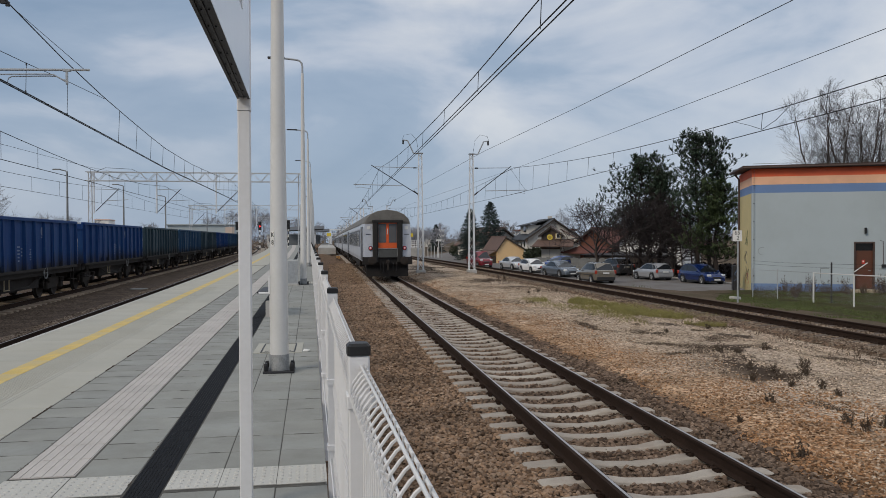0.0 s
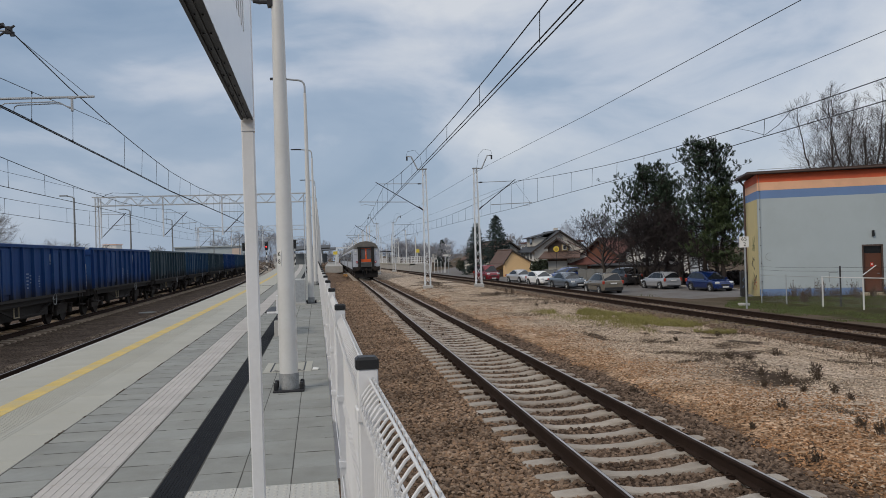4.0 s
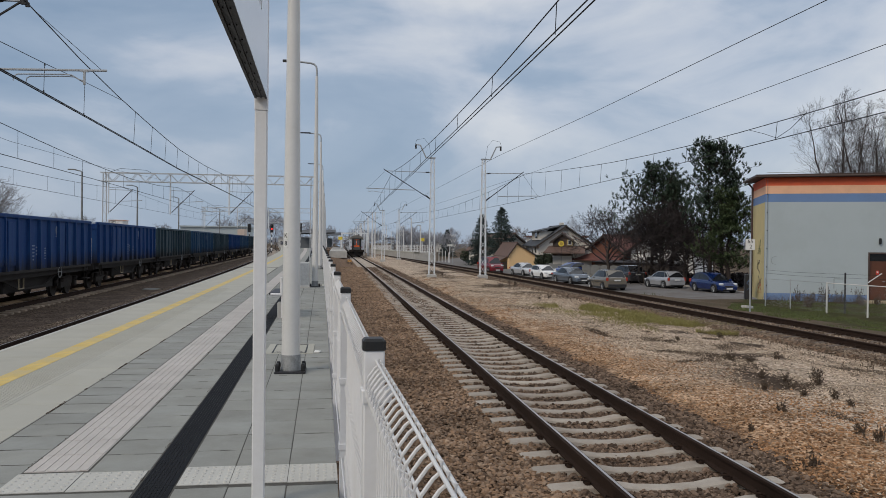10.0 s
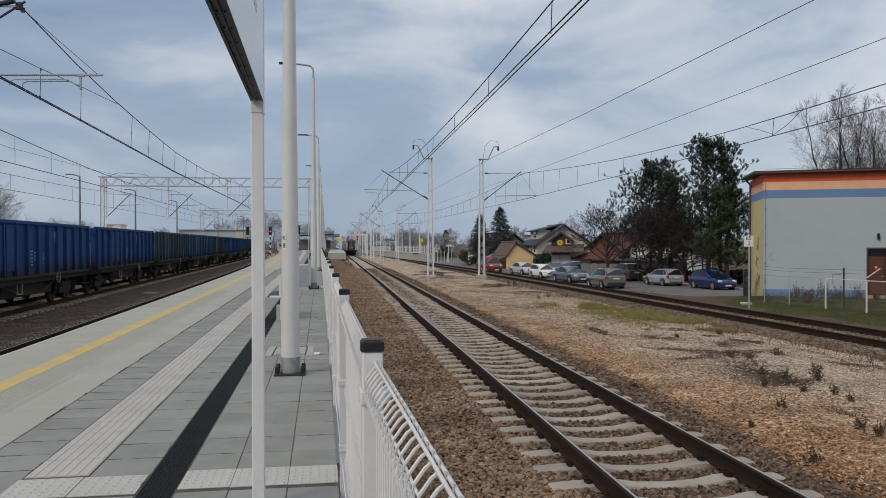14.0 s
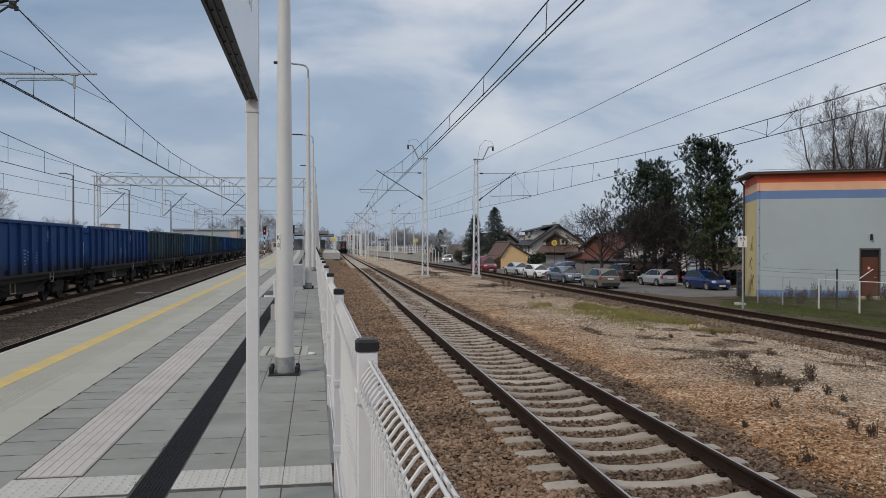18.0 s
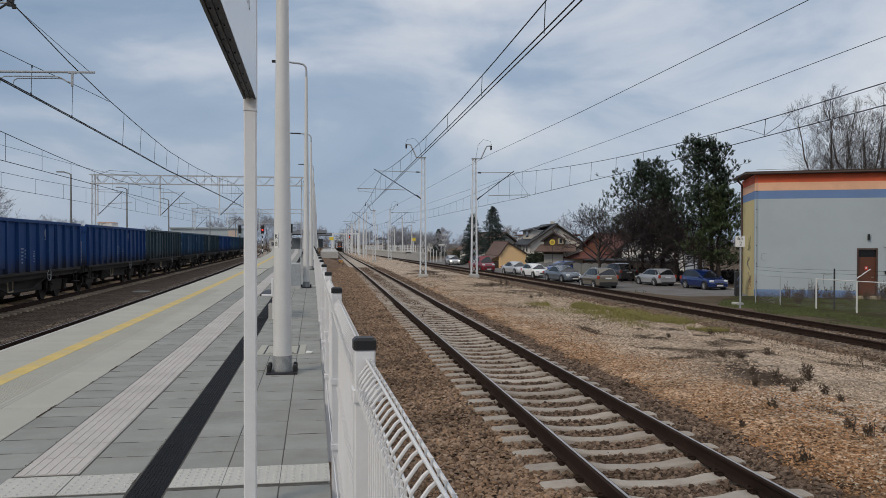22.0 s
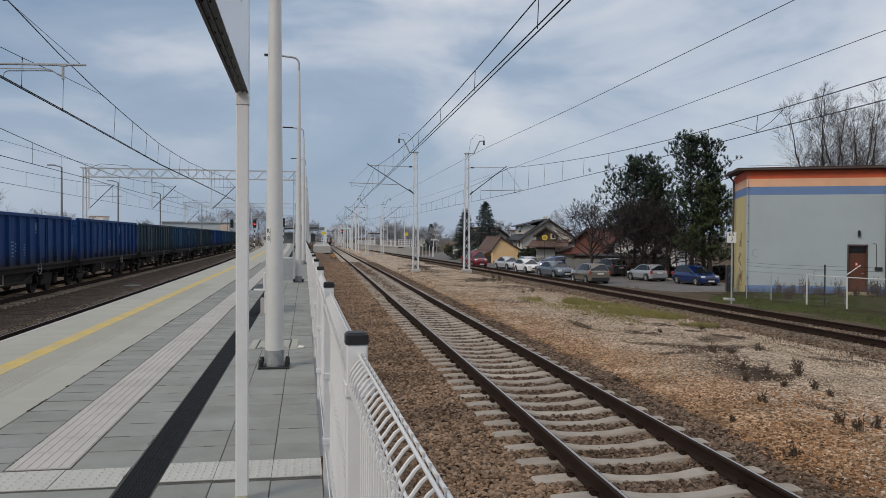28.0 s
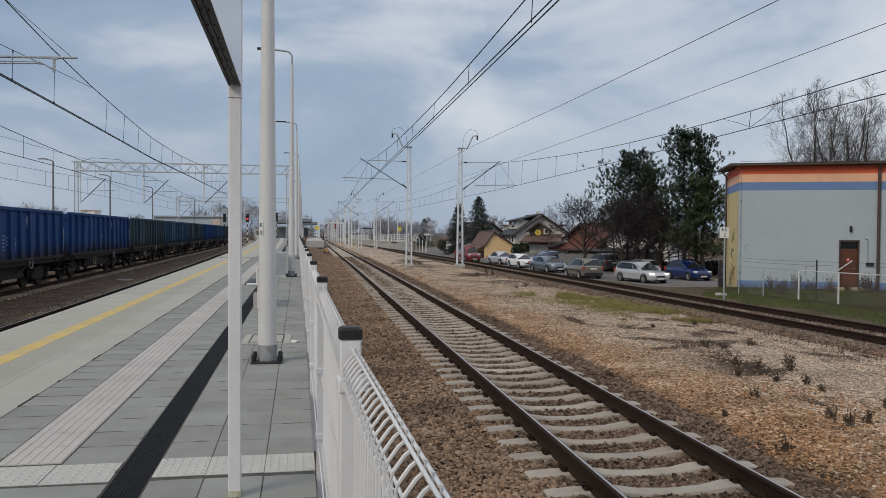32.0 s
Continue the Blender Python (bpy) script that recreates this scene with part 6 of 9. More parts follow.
def buffer_pair(parent, y, s, zc=1.06):
    for x in (-0.875, 0.875):
        part("buffer", Shape().lathe([(0.10, 0), (0.10, 0.3), (0.07, 0.3), (0.07, 0.5), (0.23, 0.53), (0.23, 0.56), (0.16, 0.585)] if s > 0 else [(0.16, -0.585), (0.23, -0.56), (0.23, -0.53), (0.07, -0.5), (0.07, -0.3), (0.10, -0.3), (0.10, 0)], (x, y, zc), 14, 'y'), BOGIE, parent, "round buffer")


def wagon(label, body, m, marks=True):
    """Open goods wagon, 14 m over buffers, along y; origin on the rail at its middle."""
    w = thing("open_wagon", m, label, "railway wagon", "goods train")
    L, hw, z0, z1 = 12.8, 1.38, 1.20, 2.97
    part("floor", Shape().box((0, 0, z0 - 0.04), (2 * hw, L, 0.10)), GRIME, w)
    for s in (-1, 1):
        sd = part("side_wall", Shape().box((s * hw, 0, (z0 + z1) / 2), (0.045, L, z1 - z0)), body, w, "ribbed steel side")
        n = 13
        for i in range(n):
            y = -L / 2 + 0.10 + (L - 0.2) * i / (n - 1)
            part("rib", Shape().poly([(s * (hw + 0.02), y - 0.055, z0 - 0.02), (s * (hw + 0.145), y - 0.04, z0 + 0.02), (s * (hw + 0.12), y - 0.035, z1 - 0.05), (s * (hw + 0.02), y - 0.05, z1)], (0, 0.085, 0)), body, sd)
        part("foot_angle", Shape().box((s * (hw + 0.066), 0, z0 - 0.035), (0.09, L * 0.998, 0.09)), GRIME, sd, "grimy angle along the foot")
        part("top_chord", Shape().box((s * (hw + 0.03), 0, z1 + 0.02), (0.15, L + 0.1, 0.11), bev=0.02), body, w)
        part("sole_bar", Shape().box((s * (hw - 0.10), 0, z0 - 0.16), (0.14, L, 0.22)), GRIME, w)
        for yc in (-2.95, 2.95):
            for dd in (-0.44, 0.44):
                d = part("side_door", Shape().box((s * (hw + 0.045), yc + dd, (z0 + z1) / 2 + 0.05), (0.05, 0.80, z1 - z0 - 0.28), bev=0.01), body, w)
                part("door_panel", Shape().box((s * (hw + 0.073), yc + dd, (z0 + z1) / 2 + 0.05), (0.012, 0.62, z1 - z0 - 0.5), bev=0.004), body, d)
            part("door_bar", Shape().tube([(s * (hw + 0.10), yc, z0), (s * (hw + 0.10), yc, z1 - 0.15)], 0.022, 6), body, w)
        part("step", Shape().box((s * (hw + 0.05), -L / 2 + 0.6, 0.62), (0.25, 0.5, 0.04)).tube([(s * (hw + 0.05), -L / 2 + 0.4, 0.62), (s * (hw + 0.02), -L / 2 + 0.4, 1.1)], 0.018, 5).tube([(s * (hw + 0.05), -L / 2 + 0.8, 0.62), (s * (hw + 0.02), -L / 2 + 0.8, 1.1)], 0.018, 5), BOGIE, w)
        part("grab_rail", Shape().tube([(s * (hw + 0.03), L / 2 + 0.02, 1.3), (s * (hw + 0.11), L / 2 + 0.03, 1.35), (s * (hw + 0.11), L / 2 + 0.03, 2.3), (s * (hw + 0.03), L / 2 + 0.02, 2.35)], 0.018, 5), GALV, w, "pale grab rail")
        part("brake_wheel", Shape().tube([(s * (hw + 0.10), (2.2 if s > 0 else 1.95) + 0.21 * math.cos(a * 0.4488), 1.02 + 0.21 * math.sin(a * 0.4488)) for a in range(15)], 0.02, 5).tube([(s * (hw + 0.10), 2.2 - 0.2 if s > 0 else 1.75, 1.02), (s * (hw + 0.10), 2.4 if s > 0 else 2.15, 1.02)], 0.015, 4), GALV_DULL, w, "hand brake wheel")
        if marks:
            rng = random.Random(3)
            for yc, zc, n, wd in ((-0.45, 2.02, 5, 0.26), (-0.15, 1.96, 3, 0.14), (0.72, 1.75, 1, 0.14), (2.05, 2.36, 1, 0.26)):
                for i in range(n):
                    part("stencil_bar", Shape().box((s * (hw + 0.026), yc, zc - i * 0.12), (0.006, wd * (1 - 0.12 * i), 0.05)), CHALK, sd, "faded pale stencil bar")
            for i in range(5):
                part("stencil_bar", Shape().box((s * (hw + 0.026), 0.75, 1.92 - i * 0.09), (0.006, 0.13, 0.035)), CHALK, sd)
            part("round_mark", Shape().lathe([(0.05, 0.0), (0.17, 0.0), (0.17, 0.006), (0.05, 0.006)], (s * (hw + 0.026) if s > 0 else s * (hw + 0.03), 2.05, 2.58), 14, 'x'), CHALK, sd)
    for s in (-1, 1):
        e = part("end_wall", Shape().box((0, s * L / 2, (z0 + z1) / 2), (2 * hw + 0.04, 0.05, z1 - z0)), body, w)
        for x in (-0.9, 0, 0.9):
            part("end_rib", Shape().box((x, s * (L / 2 + 0.06), (z0 + z1) / 2), (0.12, 0.09, z1 - z0), bev=0.02), body, e)
        part("end_beam", Shape().box((0, s * (L / 2 + 0.05), z0 - 0.15), (2.6, 0.14, 0.3)), GRIME, w)
        buffer_pair(w, s * (L / 2 + 0.12), s)
        part("coupling_hook", Shape().box((0, s * (L / 2 + 0.3), 1.0), (0.12, 0.5, 0.14), bev=0.03), BOGIE, w)
        part("corner_panel", Shape().box((-s * 0 + 0.0, s * (L / 2 + 0.02), z1 - 0.15), (2 * hw + 0.08, 0.09, 0.2)), body, w)
    bogie(w, -4.5)
    bogie(w, 4.5)
    part("centre_sill", Shape().box((0, 0, 0.92), (0.5, 9.5, 0.3)), GRIME, w)
    part("brake_gear", Shape().box((0, 0.3, 0.70), (2.1, 5.0, 0.50), bev=0.05), GRIME, w)
    part("brake_rigging", Shape().box((0, 0, 0.78), (1.2, 11.6, 0.44), bev=0.05), BOGIE, w)
    for s in (-1, 1):
        part("truss_rod", Shape().tube([(s * 1.2, -3.0, 1.0), (s * 1.2, -1.2, 0.55), (s * 1.2, 1.2, 0.55), (s * 1.2, 3.0, 1.0)], 0.035, 5), GRIME, w)
    for s in (-1, 1):
        for yc in (-5.4, -3.6, 3.6, 5.4):
            part("spring", Shape().lathe([(0.10, 0.0), (0.13, 0.03), (0.10, 0.06), (0.13, 0.09), (0.10, 0.12), (0.13, 0.15), (0.10, 0.18)], (s * 1.10, yc * 1.0, 0.56), 8), BOGIE, w)
        part("air_pipe", Shape().tube([(s * 1.28, -6.0, 0.95), (s * 1.28, -2.5, 0.90), (s * 1.22, 2.0, 0.92), (s * 1.28, 6.0, 0.96)], 0.025, 5), BOGIE, w, "dark brake pipe")
        part("lever_frame", Shape().tube([(s * 1.30, -1.5, 1.05), (s * 1.30, -1.5, 0.58), (s * 1.30, -1.05, 0.58), (s * 1.30, -1.05, 1.05)], 0.03, 5), CREAM, w, "cream lever guard")
        part("step", Shape().box((s * (hw + 0.05), L / 2 - 0.6, 0.62), (0.25, 0.5, 0.04)).tube([(s * (hw + 0.05), L / 2 - 0.4, 0.62), (s * (hw + 0.02), L / 2 - 0.4, 1.1)], 0.018, 5).tube([(s * (hw + 0.05), L / 2 - 0.8, 0.62), (s * (hw + 0.02), L / 2 - 0.8, 1.1)], 0.018, 5), BOGIE, w)
    part("brake_cylinder", Shape().lathe([(0.16, -0.3), (0.16, 0.3)], (0.5, 1.0, 0.75), 12, 'y'), BOGIE, w)
    return w


def goods_train():
    blue = wagon("open goods wagon with ribbed bright blue steel sides", BLUE_W, pose(0, 0, 0))
    faded = wagon("open goods wagon with faded dark blue sides", BLUE_W2, pose(0, 0, 0))
    green = wagon("open goods wagon with dull dark grey-blue sides", GREEN_W, pose(0, 0, 0), False)
    used = set()
    seq = [blue, blue, blue, green, faded, green, blue, faded, green]
    y = 43.1 - 28.06
    for k, src in enumerate(seq):
        a = math.degrees(math.atan2(-(goods_x(y + 1) - goods_x(y)), 1))
        m = pose(goods_x(y), y, RAIL, 0, 0, a)
        if src not in used:
            used.add(src)
            src.matrix_basis = m
        else:
            copy_thing(src, m)
        y += 14.03


goods_train()


# ---- passenger train ----
COACH_SIDE = mat("coach_silver_grey", (0.55, 0.575, 0.63), 0.4, 0.2, 0.06, 0.8, 40, 0.05, (0.30, 0.29, 0.28), 0.35)
COACH_ROOF = mat("coach_roof_grey", (0.165, 0.158, 0.146), 0.7, 0.1, 0.2, 1.5, 30, 0.2, (0.05, 0.045, 0.04), 0.5)
COACH_BAND = mat("coach_dark_band", (0.045, 0.055, 0.08), 0.3, 0.1, 0.1, 1, 30, 0.05)
ORANGE = mat("door_orange", (0.72, 0.115, 0.022), 0.42, 0, 0.08, 2, 40, 0.05, (0.5, 0.1, 0.03), 0.3)
GREYPANE = mat("grey_glass", (0.10, 0.10, 0.105), 0.18, 0, 0.12, 3, 30, 0)
UNDER = mat("underframe_black", (0.014, 0.012, 0.012), 0.8, 0.1, 0.3, 3, 30, 0.3, (0.03, 0.024, 0.02), 0.4)
PLATE_DARK = mat("fall_plate_grey", (0.075, 0.078, 0.075), 0.5, 0.2, 0.2, 3, 40, 0.1, (0.05, 0.045, 0.04), 0.4)
RUBBER = mat("gangway_rubber", (0.013, 0.012, 0.012), 0.8, 0, 0.2, 4, 60, 0.2)


def glow(name, col, strength):
    m = bpy.data.materials.new(name)
    m.use_nodes = True
    b = m.node_tree.nodes["Principled BSDF"]
    b.inputs["Base Color"].default_value = (*col, 1)
    b.inputs["Emission Color"].default_value = (*col, 1)
    b.inputs["Emission Strength"].default_value = strength
    return m


RED_TAIL = glow("red_tail_light", (0.55, 0.01, 0.03), 0.15)
LIT_LAMP = glow("lit_headlamp", (1.0, 0.97, 0.9), 1.6)
for lamp in moving_car.children:
    if lamp.name.startswith("headlamp"):
        lamp.data.materials[0] = LIT_LAMP
        lamp["label"] = "lit white headlamp"
RED_LIGHT = glow("red_signal_light", (1.0, 0.03, 0.03), 3.0)


def coach(m, label, tail=False):
    """Express coach, 26.4 m, along +y from its rear end; origin on the rail."""
    c = thing("passenger_coach", m, label, "railway coach", "passenger train")
    L, hw = 26.0, 1.41
    side = [(-1.38, 1.02), (-hw, 1.25), (-hw, 2.85), (-1.36, 3.08)]
    arc = [(-1.36, 3.08), (-1.26, 3.36), (-1.02, 3.60), (-0.58, 3.79), (0, 3.87), (0.58, 3.79), (1.02, 3.60), (1.26, 3.36), (1.36, 3.08)]
    # body sides drawn in towards the vestibules, ends and floor
    bs = Shape()
    cuts = ((0.0, 0.905), (0.12, 0.925), (1.7, 1.0), (L - 1.7, 1.0), (L - 0.12, 0.925), (L, 0.905))
    for y, k in cuts:
        bs.v += [(x * k, y, z) for x, z in side] + [(-x * k, y, z) for x, z in reversed(side)]
    for r in range(5):
        bs.f += [(r * 8 + i, r * 8 + i + 1, r * 8 + i + 9, r * 8 + i + 8) for i in (0, 1, 2, 4, 5, 6)] + [(r * 8 + 7, r * 8, r * 8 + 8, r * 8 + 15)]
    bs.f += [(0, 1, 2, 3, 4, 5, 6, 7), tuple(range(47, 39, -1))]
    part("body", bs, COACH_SIDE, c, "silver-grey body")
    rf = Shape()
    for y, k in ((-0.02, 0.895), (0.05, 0.93), (1.7, 1.0), (L - 1.7, 1.0), (L - 0.05, 0.93), (L + 0.02, 0.895)):
        rf.v += [(x * k * 1.005, y, 3.06 + (z - 3.06) * (0.97 if k < 0.9 else 1.0)) for x, z in arc]
    for i in range(5):
        rf.f += [(i * 9 + j, i * 9 + j + 1, i * 9 + 10 + j, i * 9 + 9 + j) for j in range(8)]
    rf.f += [tuple(range(8, -1, -1)), tuple(range(45, 54)), (0, 9, 18, 27, 36, 45, 53, 44, 35, 26, 17, 8)]
    part("roof", rf, COACH_ROOF, c, "dark grey roof", True)
    for s in (-1, 1):
        part("window_band", Shape().box((s * (hw + 0.003), L / 2, 2.28), (0.012, 20.5, 0.98)), COACH_BAND, c)
        for i in range(10):
            part("window", Shape().box((s * (hw + 0.012), 4.0 + i * 2.0, 2.30), (0.012, 1.35, 0.84), bev=0.003), CARGLASS, c, "dark window pane")
        for y in (1.1, L - 1.1):
            d = part("entrance_door", Shape().box((0, 0, 0), (0.03, 0.85, 1.85)), COACH_BAND, c, "dark recessed entrance door", m=pose(s * hw * 0.972, y, 2.0, 0, 0, -s * 3.8 if y < 5 else s * 3.8))
            part("door_pane", Shape().box((s * 0.018, 0, 0.4), (0.008, 0.5, 0.8)), CARGLASS, d)
        part("skirt", Shape().box((s * 1.25, L / 2, 0.85), (0.05, 14, 0.35)), BOGIE, c)
    part("underframe", Shape().box((0, L / 2, 0.95), (2.4, L - 0.2, 0.18)), BOGIE, c)
    part("equipment_box", Shape().box((0, L / 2, 0.65), (2.2, 6, 0.5), bev=0.05), BOGIE, c)
    bogie(c, 3.5)
    bogie(c, L - 3.5)
    for y, s in ((0, -1), (L, 1)):
        buffer_pair(c, y, s)
        part("gangway", Shape().box((-0.67, y + s * 0.10, 2.12), (0.30, 0.30, 2.3), bev=0.09).box((0.67, y + s * 0.10, 2.12), (0.30, 0.30, 2.3), bev=0.09).box((0, y + s * 0.10, 3.22), (1.7, 0.30, 0.16), bev=0.05), RUBBER, c, "black rubber gangway frame")
        if tail or s > 0:
            part("gangway_recess", Shape().box((0, y + s * 0.004, 2.25), (1.3, 0.02, 2.1)), RUBBER, c)
            for x in (-0.285, 0.285):
                d = part("end_door", Shape().box((x * 0.93, y + s * 0.03, 2.26), (0.51, 0.05, 1.76), bev=0.01), ORANGE if tail else COACH_BAND, c, "bright orange door leaf" if tail else "")
                part("door_pane", Shape().box((x * 1.02, y + s * 0.062, 2.56), (0.43, 0.012, 1.04)), GREYPANE, d, "grey glazed upper half")
            part("centre_rail", Shape().box((0, y + s * 0.065, 2.26), (0.05, 0.02, 1.74)), ORANGE, c)
            part("pull_handle", Shape().tube([(0.0, y + s * 0.075, 2.5), (0.0, y + s * 0.11, 2.55), (0.0, y + s * 0.11, 2.75), (0.0, y + s * 0.075, 2.8)], 0.02, 6), SIGN_WHITE, c)
            part("fall_plate", Shape().box((0, y + s * 0.16, 1.48), (1.10, 0.06, 0.50), bev=0.02), PLATE_DARK, c, "raised grey fall plate")
            part("fall_plate_rim", Shape().tube([(-0.53, y + s * 0.20, 1.28), (-0.53, y + s * 0.20, 1.70), (0.53, y + s * 0.20, 1.70), (0.53, y + s * 0.20, 1.28)], 0.022, 6), GALV_DULL, c)
            part("roof_hood", Shape().poly([(-1.06, y + s * 0.03, 3.20), (-0.92, y + s * 0.03, 3.44), (-0.5, y + s * 0.03, 3.64), (0.5, y + s * 0.03, 3.64), (0.92, y + s * 0.03, 3.44), (1.06, y + s * 0.03, 3.20)], (0, s * 0.03, 0)), COACH_ROOF, c)
        part("head_stock", Shape().box((0, y - s * 0.1, 1.04), (2.75, 0.25, 0.42), bev=0.02), UNDER, c)
        part("end_beam", Shape().box((0, y - s * 0.45, 0.62), (2.35, 0.3, 0.62), bev=0.04), UNDER, c)
        part("coupling", Shape().box((0, y + s * 0.22, 1.0), (0.16, 0.5, 0.18), bev=0.03).tube([(0.0, y + s * 0.4, 0.95), (0.0, y + s * 0.42, 0.55)], 0.05, 6), BOGIE, c)
        for x in (-0.42, -0.25, 0.3, 0.5):
            part("brake_hose", Shape().tube([(x, y + s * 0.02, 0.95), (x, y + s * 0.22, 0.85), (x * 0.9, y + s * 0.26, 0.5), (x * 0.8, y + s * 0.15, 0.38)], 0.03, 6), RUBBER, c)
        part("snow_plough", Shape().box((0, y - s * 0.25, 0.40), (2.3, 0.1, 0.46)), UNDER, c)
        if tail and s < 0:
            for x in (-0.98, 0.98):
                part("lamp_housing", Shape().lathe([(0.125, 0), (0.125, -0.05), (0.11, -0.06)], (x * 0.96, y, 1.74), 16, 'y'), COACH_BAND, c, "dark lamp rim")
                part("tail_lamp", Shape().lathe([(0.09, -0.055), (0.09, -0.075), (0.05, -0.085)], (x * 0.96, y, 1.74), 16, 'y'), RED_TAIL, c, "lit red tail lamp")
                part("lamp_lens", Shape().lathe([(0.05, -0.08), (0.05, -0.095), (0.02, -0.10)], (x * 0.96, y, 1.74), 12, 'y'), SIGN_WHITE, c, "pale lens")
                part("label_plate", Shape().box((x * 1.06, y - 0.006, 2.86), (0.18, 0.012, 0.17)), SIGN_WHITE, c)
                part("label_bar", Shape().box((x * 1.08, y - 0.006, 2.50), (0.26, 0.012, 0.04)), COACH_BAND, c)
    part("roof_edge", Shape().box((-1.37, L / 2, 3.08), (0.05, L - 3.4, 0.05)), COACH_ROOF, c)
    part("roof_edge", Shape().box((1.37, L / 2, 3.08), (0.05, L - 3.4, 0.05)), COACH_ROOF, c)
    return c


TRAIN = []


def passenger_train():
    TRAIN.append((coach(pose(NEAR_X, 46, RAIL), "last silver-grey express coach with orange end doors and lit tail lamps", True), 0.0))
    mid = coach(pose(NEAR_X, 73, RAIL), "silver-grey express coach with a dark window band")
    TRAIN.append((mid, 27.0))
    for k in range(2, 7):
        TRAIN.append((copy_thing(mid, pose(NEAR_X, 46 + 27.0 * k, RAIL)), 27.0 * k))


passenger_train()


# ---- road and car park ----
def road():
    sh = Shape()
    rows = [(30, 30.5, 34), (40, 26, 34), (43.5, 18.6, 34), (48, 17.6, 33.5), (58, 17.6, 31), (66, 17.8, 29.5), (90, 17.6, 25.5), (115, 17.2, 24), (130, 16.8, 23), (145, 17.6, 26), (165, 23, 32), (220, 38, 46), (300, 62, 70)]
    for y, a, b in rows:
        n = 8
        for i in range(n + 1):
            x = a + (b - a) * i / n
            sh.v.append((x, y, max(ROAD_Z, ground_z(x, y)) + 0.02))
    for j in range(len(rows) - 1):
        for i in range(8):
            q = j * 9 + i
            sh.f.append((q, q + 1, q + 10, q + 9))
    structure("road", sh, ASPHALT, "worn patched asphalt road and car park", "road")
    k = Shape()
    for y in axis([(44, 66, 1.0)]):
        k.box((30.6 - 0.07 * (y - 48), y, ROAD_Z + 0.05), (0.12, 0.98, 0.14), bev=0.02)
    structure("kerb", k, CONC, "low concrete kerb of the car park", "kerb")


road()

# ---- plants ----
BARK = mat("bark_grey_brown", (0.055, 0.044, 0.037), 0.9, 0, 0.3, 3, 40, 0.6, (0.04, 0.035, 0.03), 0.5)
BARK_PINE = mat("bark_pine", (0.030, 0.022, 0.019), 0.9, 0, 0.3, 3, 40, 0.6)
# pale blue-grey: the haze of distance is put into the twigs' base colour
TWIG_HAZE = mat("bare_twigs_haze_tint", (0.30, 0.305, 0.335), 0.95, 0, 0.2, 1, 10, 0)
TWIG_MID = mat("bare_twigs_brown", (0.058, 0.047, 0.044), 0.95, 0, 0.2, 1, 10, 0)
TWIG = mat("bare_twigs", (0.085, 0.070, 0.066), 0.9, 0, 0.2, 1, 10, 0)
TWIG_DARK = mat("dark_twigs", (0.036, 0.029, 0.030), 0.9, 0, 0.2, 1, 10, 0)
# twigs lightened in colour for the thinner haze at middle distance
TWIG_PALE = mat("bare_twigs_pale", (0.185, 0.172, 0.170), 0.9, 0, 0.2, 1, 10, 0)
PINE = mat("pine_needles", (0.043, 0.070, 0.042), 0.75, 0, 0.45, 0.9, 8, 0)
PINE_OLIVE = mat("pine_needles_olive", (0.066, 0.094, 0.036), 0.75, 0, 0.45, 0.9, 8, 0)
SPRUCE = mat("spruce_needles", (0.038, 0.058, 0.054), 0.75, 0, 0.4, 0.9, 8, 0)
HEDGE = mat("hedge_leaves", (0.022, 0.032, 0.014), 0.8, 0, 0.45, 0.8, 8, 0)
DRY = mat("dry_weeds", (0.085, 0.058, 0.036), 0.9, 0, 0.35, 3, 20, 0)
DRY_DARK = mat("dead_stalks", (0.082, 0.058, 0.040), 0.9, 0, 0.35, 3, 20, 0)
BLADE = mat("grass_blades", (0.088, 0.108, 0.032), 0.8, 0, 0.4, 1.5, 20, 0)
BLADE_YELLOW = mat("faded_grass_blades", (0.22, 0.20, 0.062), 0.8, 0, 0.35, 1.2, 20, 0)


def rand_dir(rng, up=0.0):
    while True:
        v = Vector((rng.uniform(-1, 1), rng.uniform(-1, 1), rng.uniform(-1, 1) + up))
        if 0.1 < v.length:
            return v.normalized()


def grow(sh, rng, p, d, length, r, depth, spread, up, forks, r_min=0.012):
    """A branch that bends on its way and forks."""
    n = 3 if depth else 2
    pts = [p.copy()]
    q, dd = p.copy(), d.copy()
    for i in range(n):
        dd = (dd + rand_dir(rng) * 0.16 + Vector((0, 0, up * 0.10))).normalized()
        q = q + dd * (length / n)
        pts.append(q.copy())
    sh.tube(pts, r, 5 if r > 0.05 else 3, max(r * 0.55, r_min * 0.7), caps=False)
    if depth == 0:
        return
    for k in range(forks):
        t = rng.uniform(0.35, 1.0) if k else 1.0
        i = min(n - 1, int(t * n))
        b = pts[i] + (pts[i + 1] - pts[i]) * (t * n - i if t < 1 else 1)
        nd = (dd + rand_dir(rng) * spread + Vector((0, 0, up * 0.3))).normalized()
        grow(sh, rng, b, nd, length * rng.uniform(0.62, 0.85), max(r * 0.58, r_min), depth - 1, spread, up, forks, r_min)


